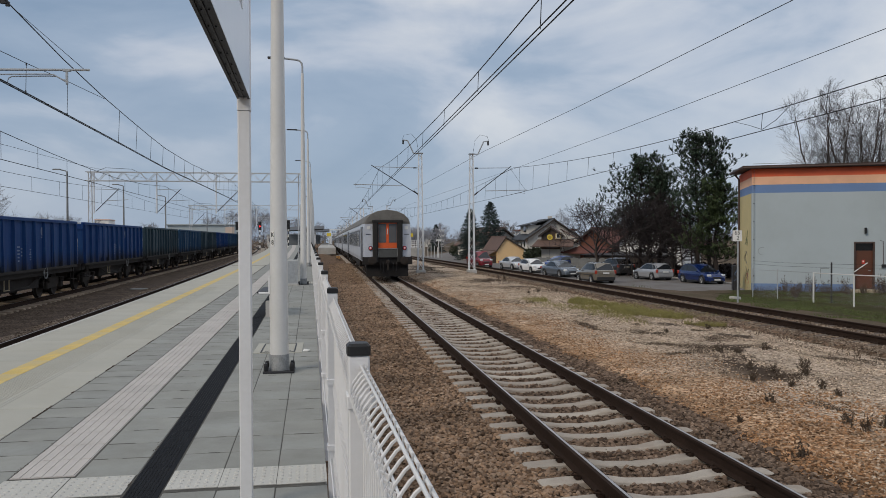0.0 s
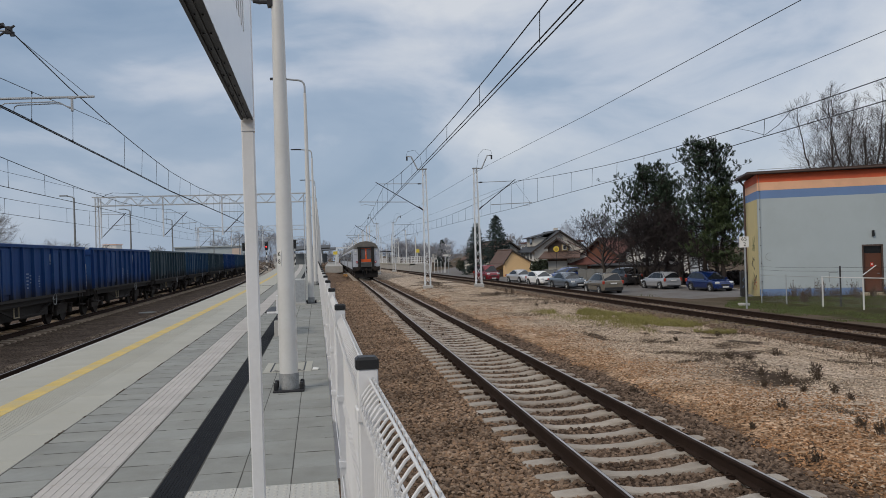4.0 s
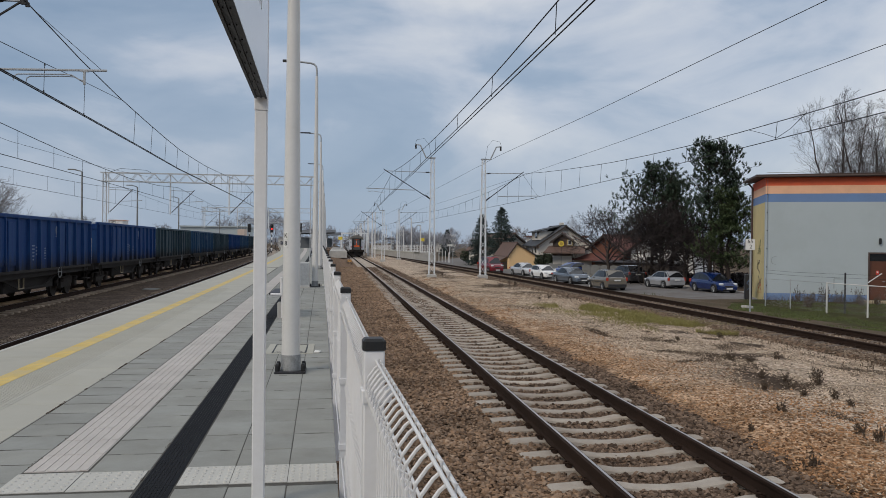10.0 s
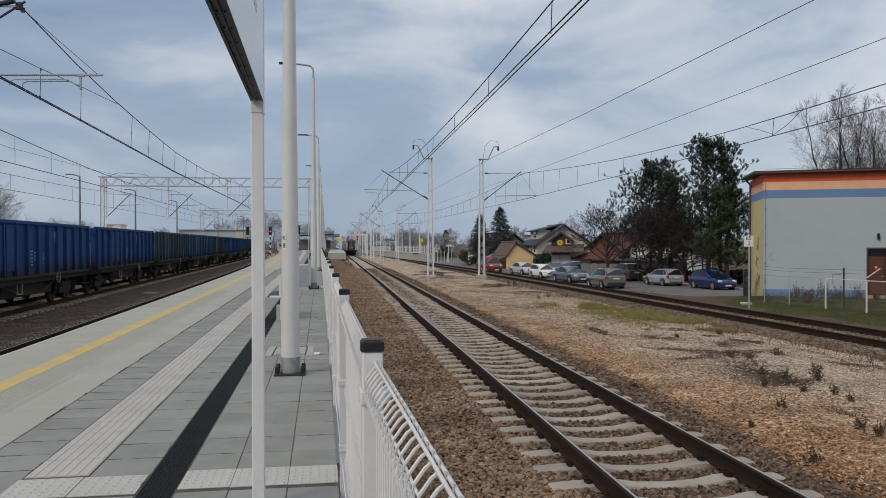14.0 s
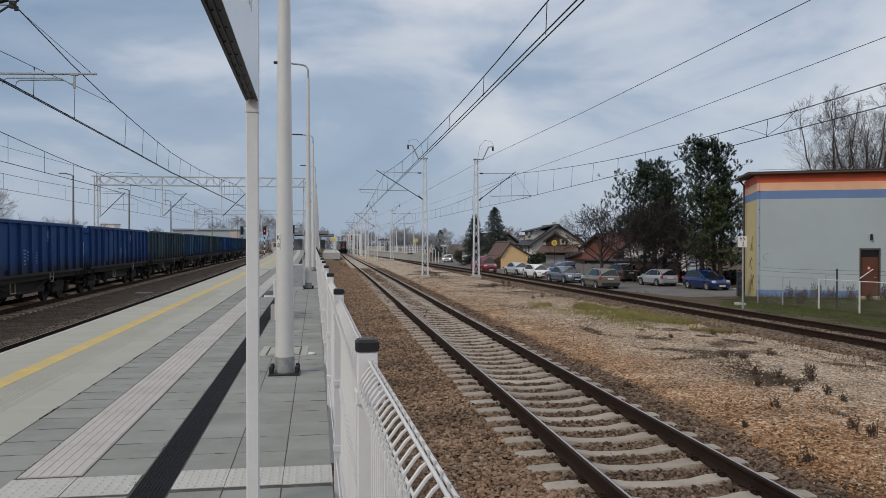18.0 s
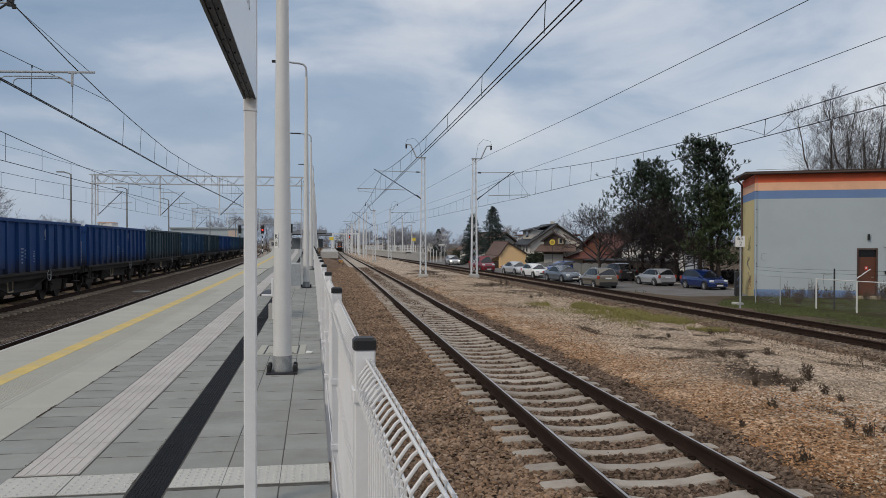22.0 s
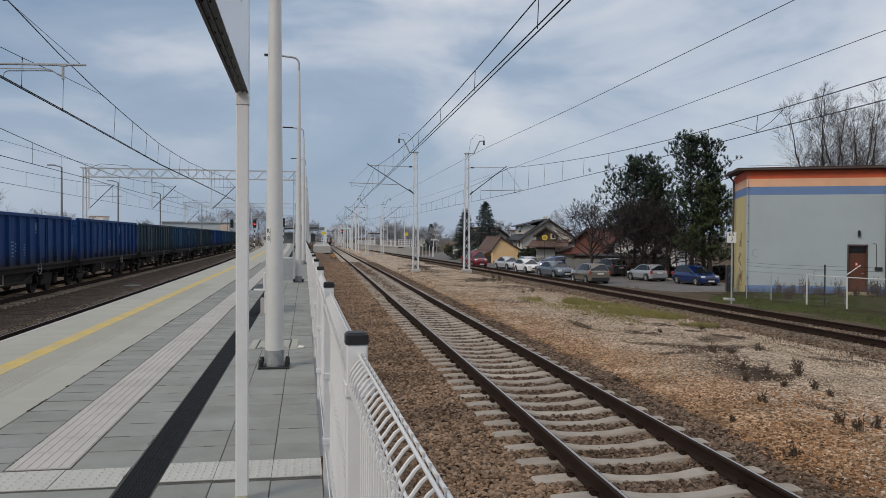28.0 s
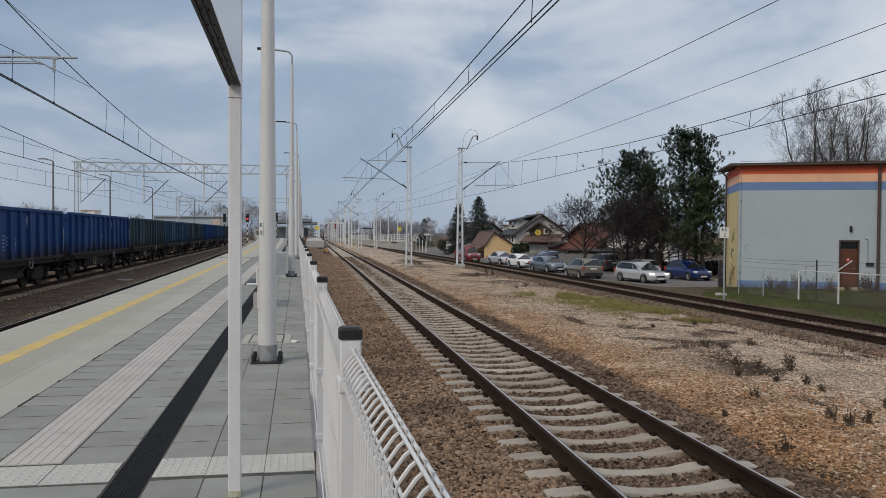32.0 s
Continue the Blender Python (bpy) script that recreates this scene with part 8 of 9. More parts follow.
    part("porch_roof", Shape().poly([(-4.4, -1.6, 1.5), (3.4, -1.6, 1.5), (3.4, 0.4, 2.6), (-4.4, 0.4, 2.6)], (0, 0, 0.12)), TILE_RED, r)
    pane(r, 1.6, 0, 1.4, 1.0, 1.0)
    part("chimney", Shape().box((0.8, 3.5, 4.6), (0.6, 0.6, 1.3), bev=0.03), PLASTER_TERRA, r)
    w = house(pose(38.0, 88.0, ROAD_Z, 0, 0, -40), "white-walled house behind the trees", 7.5, 9, 2.9, 5.6, PLASTER_WHITE, TILE_RED, None, 0.5)
    pane(w, -1.2, 0, 1.6, 1.1, 1.1)
    pane(w, 1.6, 0, 1.6, 1.1, 1.1)
    gg = house(pose(25.3, 105.6, ROAD_Z, 0, 0, 5), "small garage with a pale orange gable and brown roof", 3.85, 6.5, 1.95, 3.55, PLASTER_ORANGE, TILE_BROWN, None, 0.2, -0.75, "garage")
    part("lean_to_roof", Shape().poly([(-3.4, 0.3, 1.0), (-1.85, 0.3, 1.75), (-1.85, 6.5, 1.75), (-3.4, 6.5, 1.0)], (0, 0, 0.10)), TILE_BROWN, gg)
    part("lean_to_wall", Shape().box((-2.6, 0.6, 0.5), (1.3, 0.1, 1.0)), WOOD_DARK, gg)
    house(pose(27.4, 120.0, ROAD_Z, 0, 0, 20), "brown-roofed house behind the garage", 7.0, 8, 2.6, 5.0, PLASTER_BEIGE, TILE_BROWN)
    sh = thing("low_shed", pose(33.6, 86.2, ROAD_Z, 0, 0, -60), "long low shed with a dark flat roof behind the fence", "shed")
    part("walls", Shape().box((0, 1.5, 0.7), (11, 3, 1.4)), WOOD_DARK, sh)
    sh.children[-1].name = "wall_block"
    part("roof", Shape().poly([(-5.8, -0.3, 1.40), (5.8, -0.3, 1.40), (5.8, 3.4, 1.65), (-5.8, 3.4, 1.65)], (0, 0, 0.1)), DARKSTEEL, sh)
    for k, (x, y, ww, dd, hh, mt, lab) in enumerate(((37.9, 270, 5.4, 8, 3.3, PLASTER_BEIGE, "pale low building beyond the second platform"), (44, 150, 10, 9, 4.5, PLASTER_WHITE, "white distant house among trees"), (-30.5, 200, 16, 14, 6.5, WALL_GREY, "long pale grey industrial hall behind the goods train"), (-14, 300, 16, 12, 4.6, PLASTER_BEIGE, "pale beige station building in the distance"))):
        b = thing("distant_building", pose(x, y, -1.6), lab, "building", "distant buildings")
        part("wall_block", Shape().box((0, dd / 2, hh / 2), (ww, dd, hh)), mt, b)
        part("roof", Shape().box((0, dd / 2, hh + 0.15), (ww + 0.8, dd + 0.8, 0.3)), CONC if k == 0 else TILE_RED if k == 1 else WALL_GREY, b)
        for i in range(int(ww / 3)):
            part("window", Shape().box((-ww / 2 + 1.6 + i * 3, -0.02, hh * 0.55), (1.6, 0.05, hh * 0.28)), CARGLASS, b)
        if k == 2:
            part("end_bay", Shape().box((ww / 2 - 1.1, -0.10, hh * 0.48), (2.2, 0.16, hh * 0.90)), mat("plaster_pale_peach", (0.60, 0.49, 0.42), 0.85, 0, 0.1, 0.6, 30, 0.2), b, "pale peach end bay")
    b = thing("distant_building", pose(-39.8, 150, -1.6), "far pink and white block above the goods train", "building", "distant buildings")
    part("wall_block", Shape().box((0, 0, 3.3), (2.4, 4, 6.6)), PLASTER_WHITE, b)
    part("roof", Shape().box((0, 0, 6.65), (2.6, 4.2, 0.10)), P_PEACH, b)


houses()


def concrete_fence():
    f = thing("concrete_fence", pose(0, 0, 0), "grey precast concrete fence with wavy topped panels", "fence")
    a, b = Vector((24.5, 89.8, 0)), Vector((31.6, 79.2, 0))
    n = 10
    d = (b - a).normalized()
    ang = math.degrees(math.atan2(d.y, d.x))
    ln = (b - a).length / n
    pan = Shape()
    top = [(ln * (0.04 + 0.92 * i / 10), 1.10 + 0.17 * math.sin(math.pi * i / 10)) for i in range(11)]
    pan.poly([(ln * 0.04, 0, -0.2), (ln * 0.96, 0, -0.2)] + [(x, 0, z) for x, z in reversed(top)], (0, 0.06, 0))
    pm = mesh_of("panel", pan, FENCE_CONC)
    qm = mesh_of("post", Shape().box((0, 0.03, 0.45), (0.14, 0.14, 1.5), bev=0.01), FENCE_CONC)
    rm = mesh_of("relief_bar", Shape().box((ln / 2, -0.012, 0.62), (ln * 0.86, 0.024, 0.04)), FENCE_CONC)
    for i in range(n):
        p = a + d * (ln * i)
        o = part("panel", pm, FENCE_CONC, f, m=pose(p.x, p.y, ROAD_Z, 0, 0, ang))
        part("relief_bar", rm, FENCE_CONC, o)
        part("post", qm, FENCE_CONC, f, m=pose(p.x, p.y, ROAD_Z, 0, 0, ang))


concrete_fence()


# ---- the far part of the station ----
KIOSK_GLASS = mat("kiosk_glass", (0.16, 0.18, 0.20), 0.15, 0, 0.25, 0.6, 10, 0)
CANOPY_GREY = mat("canopy_fascia_grey", (0.20, 0.215, 0.24), 0.5, 0.2, 0.1, 1, 20, 0.05)


def station_far():
    # canopies over our platform
    for y, x0, x1, z, ln in ((180, -9.7, -0.6, 3.4, 30), (222, -6.0, 1.2, 3.3, 24)):
        c = thing("platform_canopy", pose(0, y, 0), "flat grey platform canopy on steel columns", "canopy", "canopies")
        part("roof", Shape().poly([(x0, 0, z), (x1, 0, z + 0.35), (x1, ln, z + 0.35), (x0, ln, z)], (0, 0, 0.45)), DARKSTEEL, c)
        part("fascia", Shape().poly([(x0 - 0.1, -0.1, z - 0.05), (x1 + 0.2, -0.1, z + 0.32), (x1 + 0.2, -0.1, z + 0.95), (x0 - 0.1, -0.1, z + 0.75)], (0, 0.08, 0)), CANOPY_GREY, c)
        for k in range(4):
            part("column", Shape().tube([((x0 + x1) / 2 - 0.6, 1 + k * ln / 4, 0), ((x0 + x1) / 2 - 0.6, 1 + k * ln / 4, z + 0.1)], 0.16, 8), WHITE_STEEL, c)
        part("wind_screen", Shape().box(((x0 + x1) / 2 + 0.6, ln / 2, 1.2), (0.08, ln * 0.6, 2.2)), KIOSK_GLASS, c, "grey glass wind screen")
        part("kiosk", Shape().box((x0 + 2.6, ln * 0.5, 1.25), (3.6, ln * 0.5, 2.5)), KIOSK_GLASS, c, "grey glazed kiosk")
    for x, y, z, w in ((0.55, 150, 2.25, 0.8), (14.15, 131, 2.05, 0.75)):
        s = thing("yellow_sign", pose(x, y, 0), "yellow platform sign on a post", "sign", "yellow signs")
        part("plate", Shape().box((0, 0, z), (w, 0.08, w * 0.75)), LOGO_YELLOW, s)
        part("post", Shape().tube([(0, 0.06, 0), (0, 0.06, z)], 0.05, 6), WHITE_STEEL, s)
    # lamps, rails and shelter on the second platform
    for k in range(11):
        y = 128 + k * 13
        l = thing("platform_lamp", pose(side_x(y) + 3.2, y, -0.02 - fall(y) + fall(124)), "white lamp post on the second platform", "lamp post", "second platform lamps")
        part("pole", Shape().tube([(0, 0, 0), (0, 0, 6.0 if k % 2 else 4.4)], 0.11, 8, 0.06), POLE_WHITE, l)
        part("lantern", Shape().box((-0.35, 0, 6.0 if k % 2 else 4.4), (0.7, 0.2, 0.08)), GALV, l)
    f = thing("platform_railing", pose(0, 0, 0), "white steel railing along the second platform", "railing")
    for k in range(60):
        y = 124.5 + k * 2.2
        part("post", Shape().tube([(side_x(y) + 4.5, y, -0.02 - fall(y) + fall(124)), (side_x(y) + 4.5, y, 1.15 - fall(y) + fall(124))], 0.05, 5), WHITE_STEEL, f)
    for z in (0.15, 0.5, 0.85, 1.15):
        part("rail", Shape().tube([(side_x(y) + 4.5, y, z - fall(y) + fall(124)) for y in (124.5, 160, 200, 255)], 0.03, 4), WHITE_STEEL, f)
        part("rail", Shape().tube([(side_x(124.5) + 1.9, 124.3, z), (side_x(124.5) + 4.5, 124.3, z)], 0.03, 4), WHITE_STEEL, f)
    for k in range(5):
        part("ramp_post", Shape().tube([(side_x(118) + 4.6 + k * 0.35, 121 - k * 1.1, -1.4 + 0.0), (side_x(118) + 4.6 + k * 0.35, 121 - k * 1.1, 1.0 - k * 0.22)], 0.05, 5), WHITE_STEEL, f)
    sh = thing("waiting_shelter", pose(side_x(180) + 2.6, 180, -0.02 - fall(180) + fall(124)), "glazed waiting shelter on the second platform", "shelter")
    part("roof", Shape().box((0.6, 4, 2.6), (2.4, 9, 0.2)), DARKSTEEL, sh)
    part("glass_wall", Shape().box((1.3, 4, 1.2), (0.08, 8.6, 2.2)), CARGLASS, sh)
    for y in (0, 8):
        part("frame_post", Shape().tube([(-0.3, y, 0), (-0.3, y, 2.6)], 0.06, 6), WHITE_STEEL, sh)
    # portal frames over the running line in the distance
    for y in (220, 330, 420):
        g = thing("signal_portal", pose(bend(y), y, -0.9 - fall(y)), "distant white steel portal frame over the lines", "gantry", "portals")
        for x in (0.9, 7.8):
            part("leg", Shape().tube([(x, 0, 0), (x, 0, 5.7)], 0.24, 6), MAST_WHITE, g)
        part("beam", Shape().box((4.35, 0, 5.55), (7.4, 0.4, 0.4)), MAST_WHITE, g)
    # more masts seen end on along the lines
    for k in range(12):
        y = 135 + k * 22
        for x in (5.9, 8.0 - 0.012 * y):
            l = thing("slender_mast", pose(x + bend(y), y, -0.95 - fall(y)), "slender pale overhead line mast in the distance", "mast", "slender masts")
            part("shaft", Shape().tube([(0, 0, 0), (0, 0, 8.0)], 0.10, 5, 0.07), WHITE_STEEL, l)
    # light signals with striped masts
    for x, y, lit in ((-13.3, 163, True), (-17.8, 163, False), (6.5, 245, True), (-7.0, 150, False)):
        s = thing("light_signal", pose(x, y, -0.95 if x < 0 else -0.95 - fall(y)), "railway colour-light signal on a red and white mast" if not lit else "railway colour-light signal showing red on a striped mast", "signal", "signals")
        for k in range(8):
            part("mast_band", Shape().tube([(0, 0, k * 0.55), (0, 0, (k + 1) * 0.55)], 0.10, 8), SIGN_WHITE if k % 2 else BLACKPL, s)
        part("head", Shape().box((0, -0.05, 5.1), (0.62, 0.3, 1.7), bev=0.08), BLACKPL, s, "black signal head")
        if lit:
            part("red_light", Shape().lathe([(0.15, -0.02), (0.15, -0.06), (0.08, -0.08)], (0, -0.2, 5.0), 12, 'y'), RED_LIGHT, s, "lit red light")
        part("hood", Shape().tube([(0, -0.2, 5.2), (0, -0.45, 5.17)], 0.12, 8), BLACKPL, s)
    # zigzag boards
    for x, y, z in ((16.6, 112, 2.0), (12.2, 150, 3.9)):
        w = thing("zigzag_indicator", pose(x, y, -1.4), "white zigzag indicator board on a post", "sign", "zigzag boards")
        part("post", Shape().tube([(0, 0.06, 0), (0, 0.06, z + 2.2)], 0.05, 6), GALV, w)
        for k in range(3):
            zz = z + 0.35 + k * 0.75
            part("zigzag", Shape().tube([(-0.38, 0, zz + 0.35), (-0.19, 0, zz), (0.0, 0, zz + 0.35), (0.19, 0, zz), (0.38, 0, zz + 0.35)], 0.05, 4), SIGN_WHITE, w)
    m = thing("marker_box", pose(1.55, 100, -1.0), "small orange marker box on the ballast", "marker")
    part("body", Shape().box((0, 0, 0.15), (0.5, 0.4, 0.35), bev=0.03), mat("marker_orange", (0.5, 0.27, 0.09), 0.7), m)
    part("cap", Shape().box((0, 0, 0.35), (0.54, 0.44, 0.05)), CONC, m)
    t = thing("sign_board", pose(17.3, 120, -1.5), "pale board on two white posts beside the road", "sign")
    part("board", Shape().box((0, 0, 2.7), (0.8, 0.06, 0.26)), SIGN_WHITE, t)
    part("post", Shape().tube([(0, 0.05, 0), (0, 0.05, 2.7)], 0.05, 6), WHITE_STEEL, t)


station_far()


# ---- loose stones, weeds and grass ----
RING = np.array([(1, 0, 0.1), (0.3, 0.95, -0.1), (-0.8, 0.55, 0.12), (-0.75, -0.6, -0.05), (0.35, -0.9, 0.1)])
POINTED = np.vstack([RING, [(0.1, 0.1, 0.7)]]), [(0, 1, 5), (1, 2, 5), (2, 3, 5), (3, 4, 5), (4, 0, 5)]
CHUNKY = np.vstack([RING, [(0.55, 0.1, 0.60), (-0.38, 0.46, 0.56), (-0.16, -0.5, 0.64)]]), [(0, 1, 5), (1, 6, 5), (1, 2, 6), (2, 7, 6), (2, 3, 7), (3, 4, 7), (4, 5, 7), (4, 0, 5), (5, 6, 7)]


def stone_field(name, label, spots, sizes, material, seed, chunky=14.0):
    """Many small angular stones in one mesh; spots: array of x, y, z; sizes: array; blunt stones up to y = chunky, simpler ones beyond."""
    rs = np.random.RandomState(seed)
    verts, faces, at = [], [], 0
    near = spots[:, 1] < chunky
    for mask, (base, tris) in ((near, CHUNKY), (~near, POINTED)):
        pts, siz = spots[mask], sizes[mask]
        n, k = len(pts), len(base)
        if not n:
            continue
        v = base[None] * (0.75 + 0.5 * rs.rand(n, k, 1))
        v = v * (0.75 + 0.5 * rs.rand(n, 1, 3))
        a = rs.rand(n) * 6.283
        t = (rs.rand(n) - 0.5) * 1.1
        ca, sa, ct, st = np.cos(a), np.sin(a), np.cos(t), np.sin(t)
        x, y, z = v[..., 0], v[..., 1], v[..., 2]
        x, z = x * ct[:, None] - z * st[:, None], x * st[:, None] + z * ct[:, None]
        x, y = x * ca[:, None] - y * sa[:, None], x * sa[:, None] + y * ca[:, None]
        verts.append((np.stack([x, y, z], -1) * siz[:, None, None] + pts[:, None, :]).reshape(-1, 3))
        faces.append((np.array(tris)[None] + k * np.arange(n)[:, None, None] + at).reshape(-1, 3))
        at += n * k
    me = bpy.data.meshes.new(name)
    me.from_pydata(np.vstack(verts).tolist(), [], np.vstack(faces).tolist())
    me.materials.append(material)
    return tagged(new(name, me), label, "stones", "", "stuff")


def island_mat(name, cols, rough=0.9):
    m = bpy.data.materials.new(name)
    m.use_nodes = True
    n, L = m.node_tree.nodes, m.node_tree.links.new
    b = n["Principled BSDF"]
    g = n.new("ShaderNodeNewGeometry")
    r = n.new("ShaderNodeValToRGB")
    els = r.color_ramp.elements
    els[0].position, els[0].color = 0.0, (*cols[0], 1)
    els[1].position, els[1].color = 1.0, (*cols[-1], 1)
    for i, c in enumerate(cols[1:-1]):
        els.new((i + 1) / (len(cols) - 1)).color = (*c, 1)
    L(g.outputs["Random Per Island"], r.inputs[0])
    tc = n.new("ShaderNodeTexCoord")
    no = n.new("ShaderNodeTexNoise"); no.inputs["Scale"].default_value = 0.9; no.inputs["Detail"].default_value = 6
    L(tc.outputs["Object"], no.inputs["Vector"])
    mr = n.new("ShaderNodeMapRange"); mr.inputs[1].default_value, mr.inputs[2].default_value = 0.3, 0.7
    mr.inputs[3].default_value, mr.inputs[4].default_value = 0.72, 1.25
    L(no.outputs[0], mr.inputs[0])
    mu = n.new("ShaderNodeMixRGB"); mu.blend_type = 'MULTIPLY'; mu.inputs[0].default_value = 1
    L(r.outputs[0], mu.inputs[1]); L(mr.outputs[0], mu.inputs[2]); L(mu.outputs[0], b.inputs["Base Color"])
    b.inputs["Roughness"].default_value = rough
    b.inputs["Specular IOR Level"].default_value = 0.12
    return m


STONE_BROWN = island_mat("ballast_stone", [(0.065, 0.043, 0.030), (0.21, 0.136, 0.088), (0.335, 0.223, 0.146), (0.28, 0.20, 0.145), (0.115, 0.078, 0.055), (0.41, 0.30, 0.215)])
STONE_DARK = island_mat("dark_ballast_stone", [(0.032, 0.022, 0.016), (0.122, 0.084, 0.061), (0.225, 0.160, 0.118), (0.16, 0.115, 0.086), (0.053, 0.037, 0.028), (0.31, 0.228, 0.17)])
STONE_SIDE = island_mat("siding_stone", [(0.05, 0.036, 0.027), (0.16, 0.118, 0.088), (0.34, 0.27, 0.205), (0.10, 0.073, 0.055), (0.24, 0.18, 0.135)])
STONE_PALE = island_mat("pale_stone", [(0.06, 0.043, 0.031), (0.40, 0.302, 0.218), (0.68, 0.56, 0.435), (0.20, 0.147, 0.107), (0.53, 0.42, 0.315)])
STONE_RUST = island_mat("rusty_stone", [(0.065, 0.037, 0.022), (0.31, 0.168, 0.085), (0.47, 0.268, 0.144), (0.12, 0.065, 0.035), (0.50, 0.335, 0.208)])


def scatter_stones():
    rs = np.random.RandomState(5)
    # ballast of the running line: shoulders and cribs
    n = 150000
    y = 5.5 + 74 * rs.rand(n) ** 2.1
    x = 0.2 + 5.7 * rs.rand(n)
    xr = np.abs(x - NEAR_X)
    top = RAIL - 0.225
    z = np.where(xr < 0.58, top - 0.018, np.where(xr < 1.30, top + 0.012, np.where(xr < 1.95, top - np.maximum(0, xr - 1.55) * 0.10, -1.015)))
    z = z - np.array([fall(v) for v in y])
    sz = (0.0160 + 0.0230 * rs.rand(n)) * (1 + 0.028 * np.maximum(0, y - 14))
    keep = ~((np.abs(xr - GAUGE) < 0.09)) & (x > 0.25)
    # the shoulder ends in a frayed edge
    fray = np.array([noise.noise(Vector((a * 0.9, b * 0.7, 11))) + 0.6 * noise.noise(Vector((a * 3, b * 2.4, 4))) for a, b in zip(x, y)])
    keep &= x < 5.15 + 0.55 * fray + 0.5 * (rs.rand(n) ** 3)
    # the tops of the sleepers stay mostly clear
    ph = np.abs(((y - (-10 + 0.21)) / 0.6 + 0.5) % 1 - 0.5) * 0.6
    keep &= ~((xr < 1.25) & (ph < 0.098 + 0.02 * rs.rand(n)) & (rs.rand(n) > 0.012))
    z = z + 0.028 * rs.rand(n)
    p = np.stack([x, y, z], 1)[keep]
    left = p[:, 0] < NEAR_X - 1.0
    stone_field("ballast_stones", "angular brown ballast stones beside the running line", p[left], sz[keep][left], STONE_BROWN, 1)
    stone_field("crib_stones", "darker grey-brown ballast stones between the sleepers", p[~left], sz[keep][~left], STONE_DARK, 7)
    # yard gravel
    n = 124000
    y = 6.5 + 48 * rs.rand(n) ** 1.9
    x = 4.75 + 7.0 * rs.rand(n)
    z = np.array([ground_z(a, b) + 0.035 * noise.noise(Vector((a * 0.9, b * 0.9, 0))) + 0.012 * noise.noise(Vector((a * 4, b * 4, 3))) for a, b in zip(x, y)])
    sz = (0.0092 + 0.0175 * rs.rand(n) ** 2.2) * (1 + 0.02 * np.maximum(0, y - 14))
    wob = np.array([noise.noise(Vector((a * 0.35, b * 0.35, 7))) for a, b in zip(x, y)])
    patch = np.array([noise.noise(Vector((a * 0.5, b * 0.3, 2))) for a, b in zip(x, y)])
    rust = (x + wob * 2.0 + 1.8 * (rs.rand(n) - 0.5) + 0.045 * (y - 12)) < 6.7
    bare = patch > 0.42
    for cx, cy, rx, ry in SOIL_SPOTS:
        bare |= ((x - cx) / rx) ** 2 + ((y - cy) / ry) ** 2 + 1.9 * wob + 1.3 * patch < 0.65
    p = np.stack([x, y, z + 0.002], 1)
    q = 26000
    ys = 15 + 50 * rs.rand(q) ** 1.5
    xs = np.array([side_x(v) for v in ys]) + 3.9 * (rs.rand(q) - 0.5)
    xr = np.abs(xs - np.array([side_x(v) for v in ys]))
    ok = np.abs(xr - GAUGE) > 0.08
    zs = np.where(xr < 1.55, RAIL - 0.178, RAIL - 0.178 - (xr - 1.55) * 0.45)
    stone_field("siding_stones", "dirty brown stones along the siding", np.stack([xs, ys, zs], 1)[ok], (0.016 + 0.03 * rs.rand(q))[ok], STONE_SIDE, 4)
    stone_field("rusty_gravel", "rust-tinted gravel beside the running line", p[rust], sz[rust], STONE_RUST, 2, 9.5)
    k = ~rust & ~(bare & (rs.rand(n) > 0.20))
    stone_field("pale_gravel", "pale crushed gravel in the yard", p[k], sz[k], STONE_PALE, 3, 9.5)


def blades(name, label, category, spots, h, w, material, seed, lean=0.5):
    """Grass: one thin bent blade for each spot."""
    rs = np.random.RandomState(seed)
    n = len(spots)
    a = rs.rand(n) * 6.283
    hh = h * (0.5 + rs.rand(n))
    ln = lean * hh * (0.3 + rs.rand(n))
    b = rs.rand(n) * 6.283
    dx, dy = np.cos(a) * w / 2, np.sin(a) * w / 2
    p = np.asarray(spots)
    v = np.zeros((n, 5, 3))
    v[:, 0] = p + np.stack([dx, dy, 0 * dx], 1)
    v[:, 1] = p - np.stack([dx, dy, 0 * dx], 1)
    mid = p + np.stack([np.cos(b) * ln * 0.3, np.sin(b) * ln * 0.3, hh * 0.6], 1)
    v[:, 2] = mid - np.stack([dx, dy, 0 * dx], 1) * 0.7
    v[:, 3] = mid + np.stack([dx, dy, 0 * dx], 1) * 0.7
    v[:, 4] = p + np.stack([np.cos(b) * ln, np.sin(b) * ln, hh], 1)
    f = []
    for i in range(n):
        q = i * 5
        f += [(q, q + 1, q + 2, q + 3), (q + 3, q + 2, q + 4)]
    me = bpy.data.meshes.new(name)
    me.from_pydata(v.reshape(-1, 3).tolist(), [], f)
    me.materials.append(material)
    return tagged(new(name, me), label, category, "", "stuff")


def spot_cloud(rs, n, x0, x1, y0, y1, thr, sc, off):
    out = []
    while len(out) < n:
        x, y = x0 + (x1 - x0) * rs.rand(), y0 + (y1 - y0) * rs.rand()
        if noise.noise(Vector((x * sc, y * sc, off))) + 0.25 * noise.noise(Vector((x * sc * 4, y * sc * 4, off))) > thr:
            out.append((x, y, ground_z(x, y) - 0.01))
    return np.array(out)


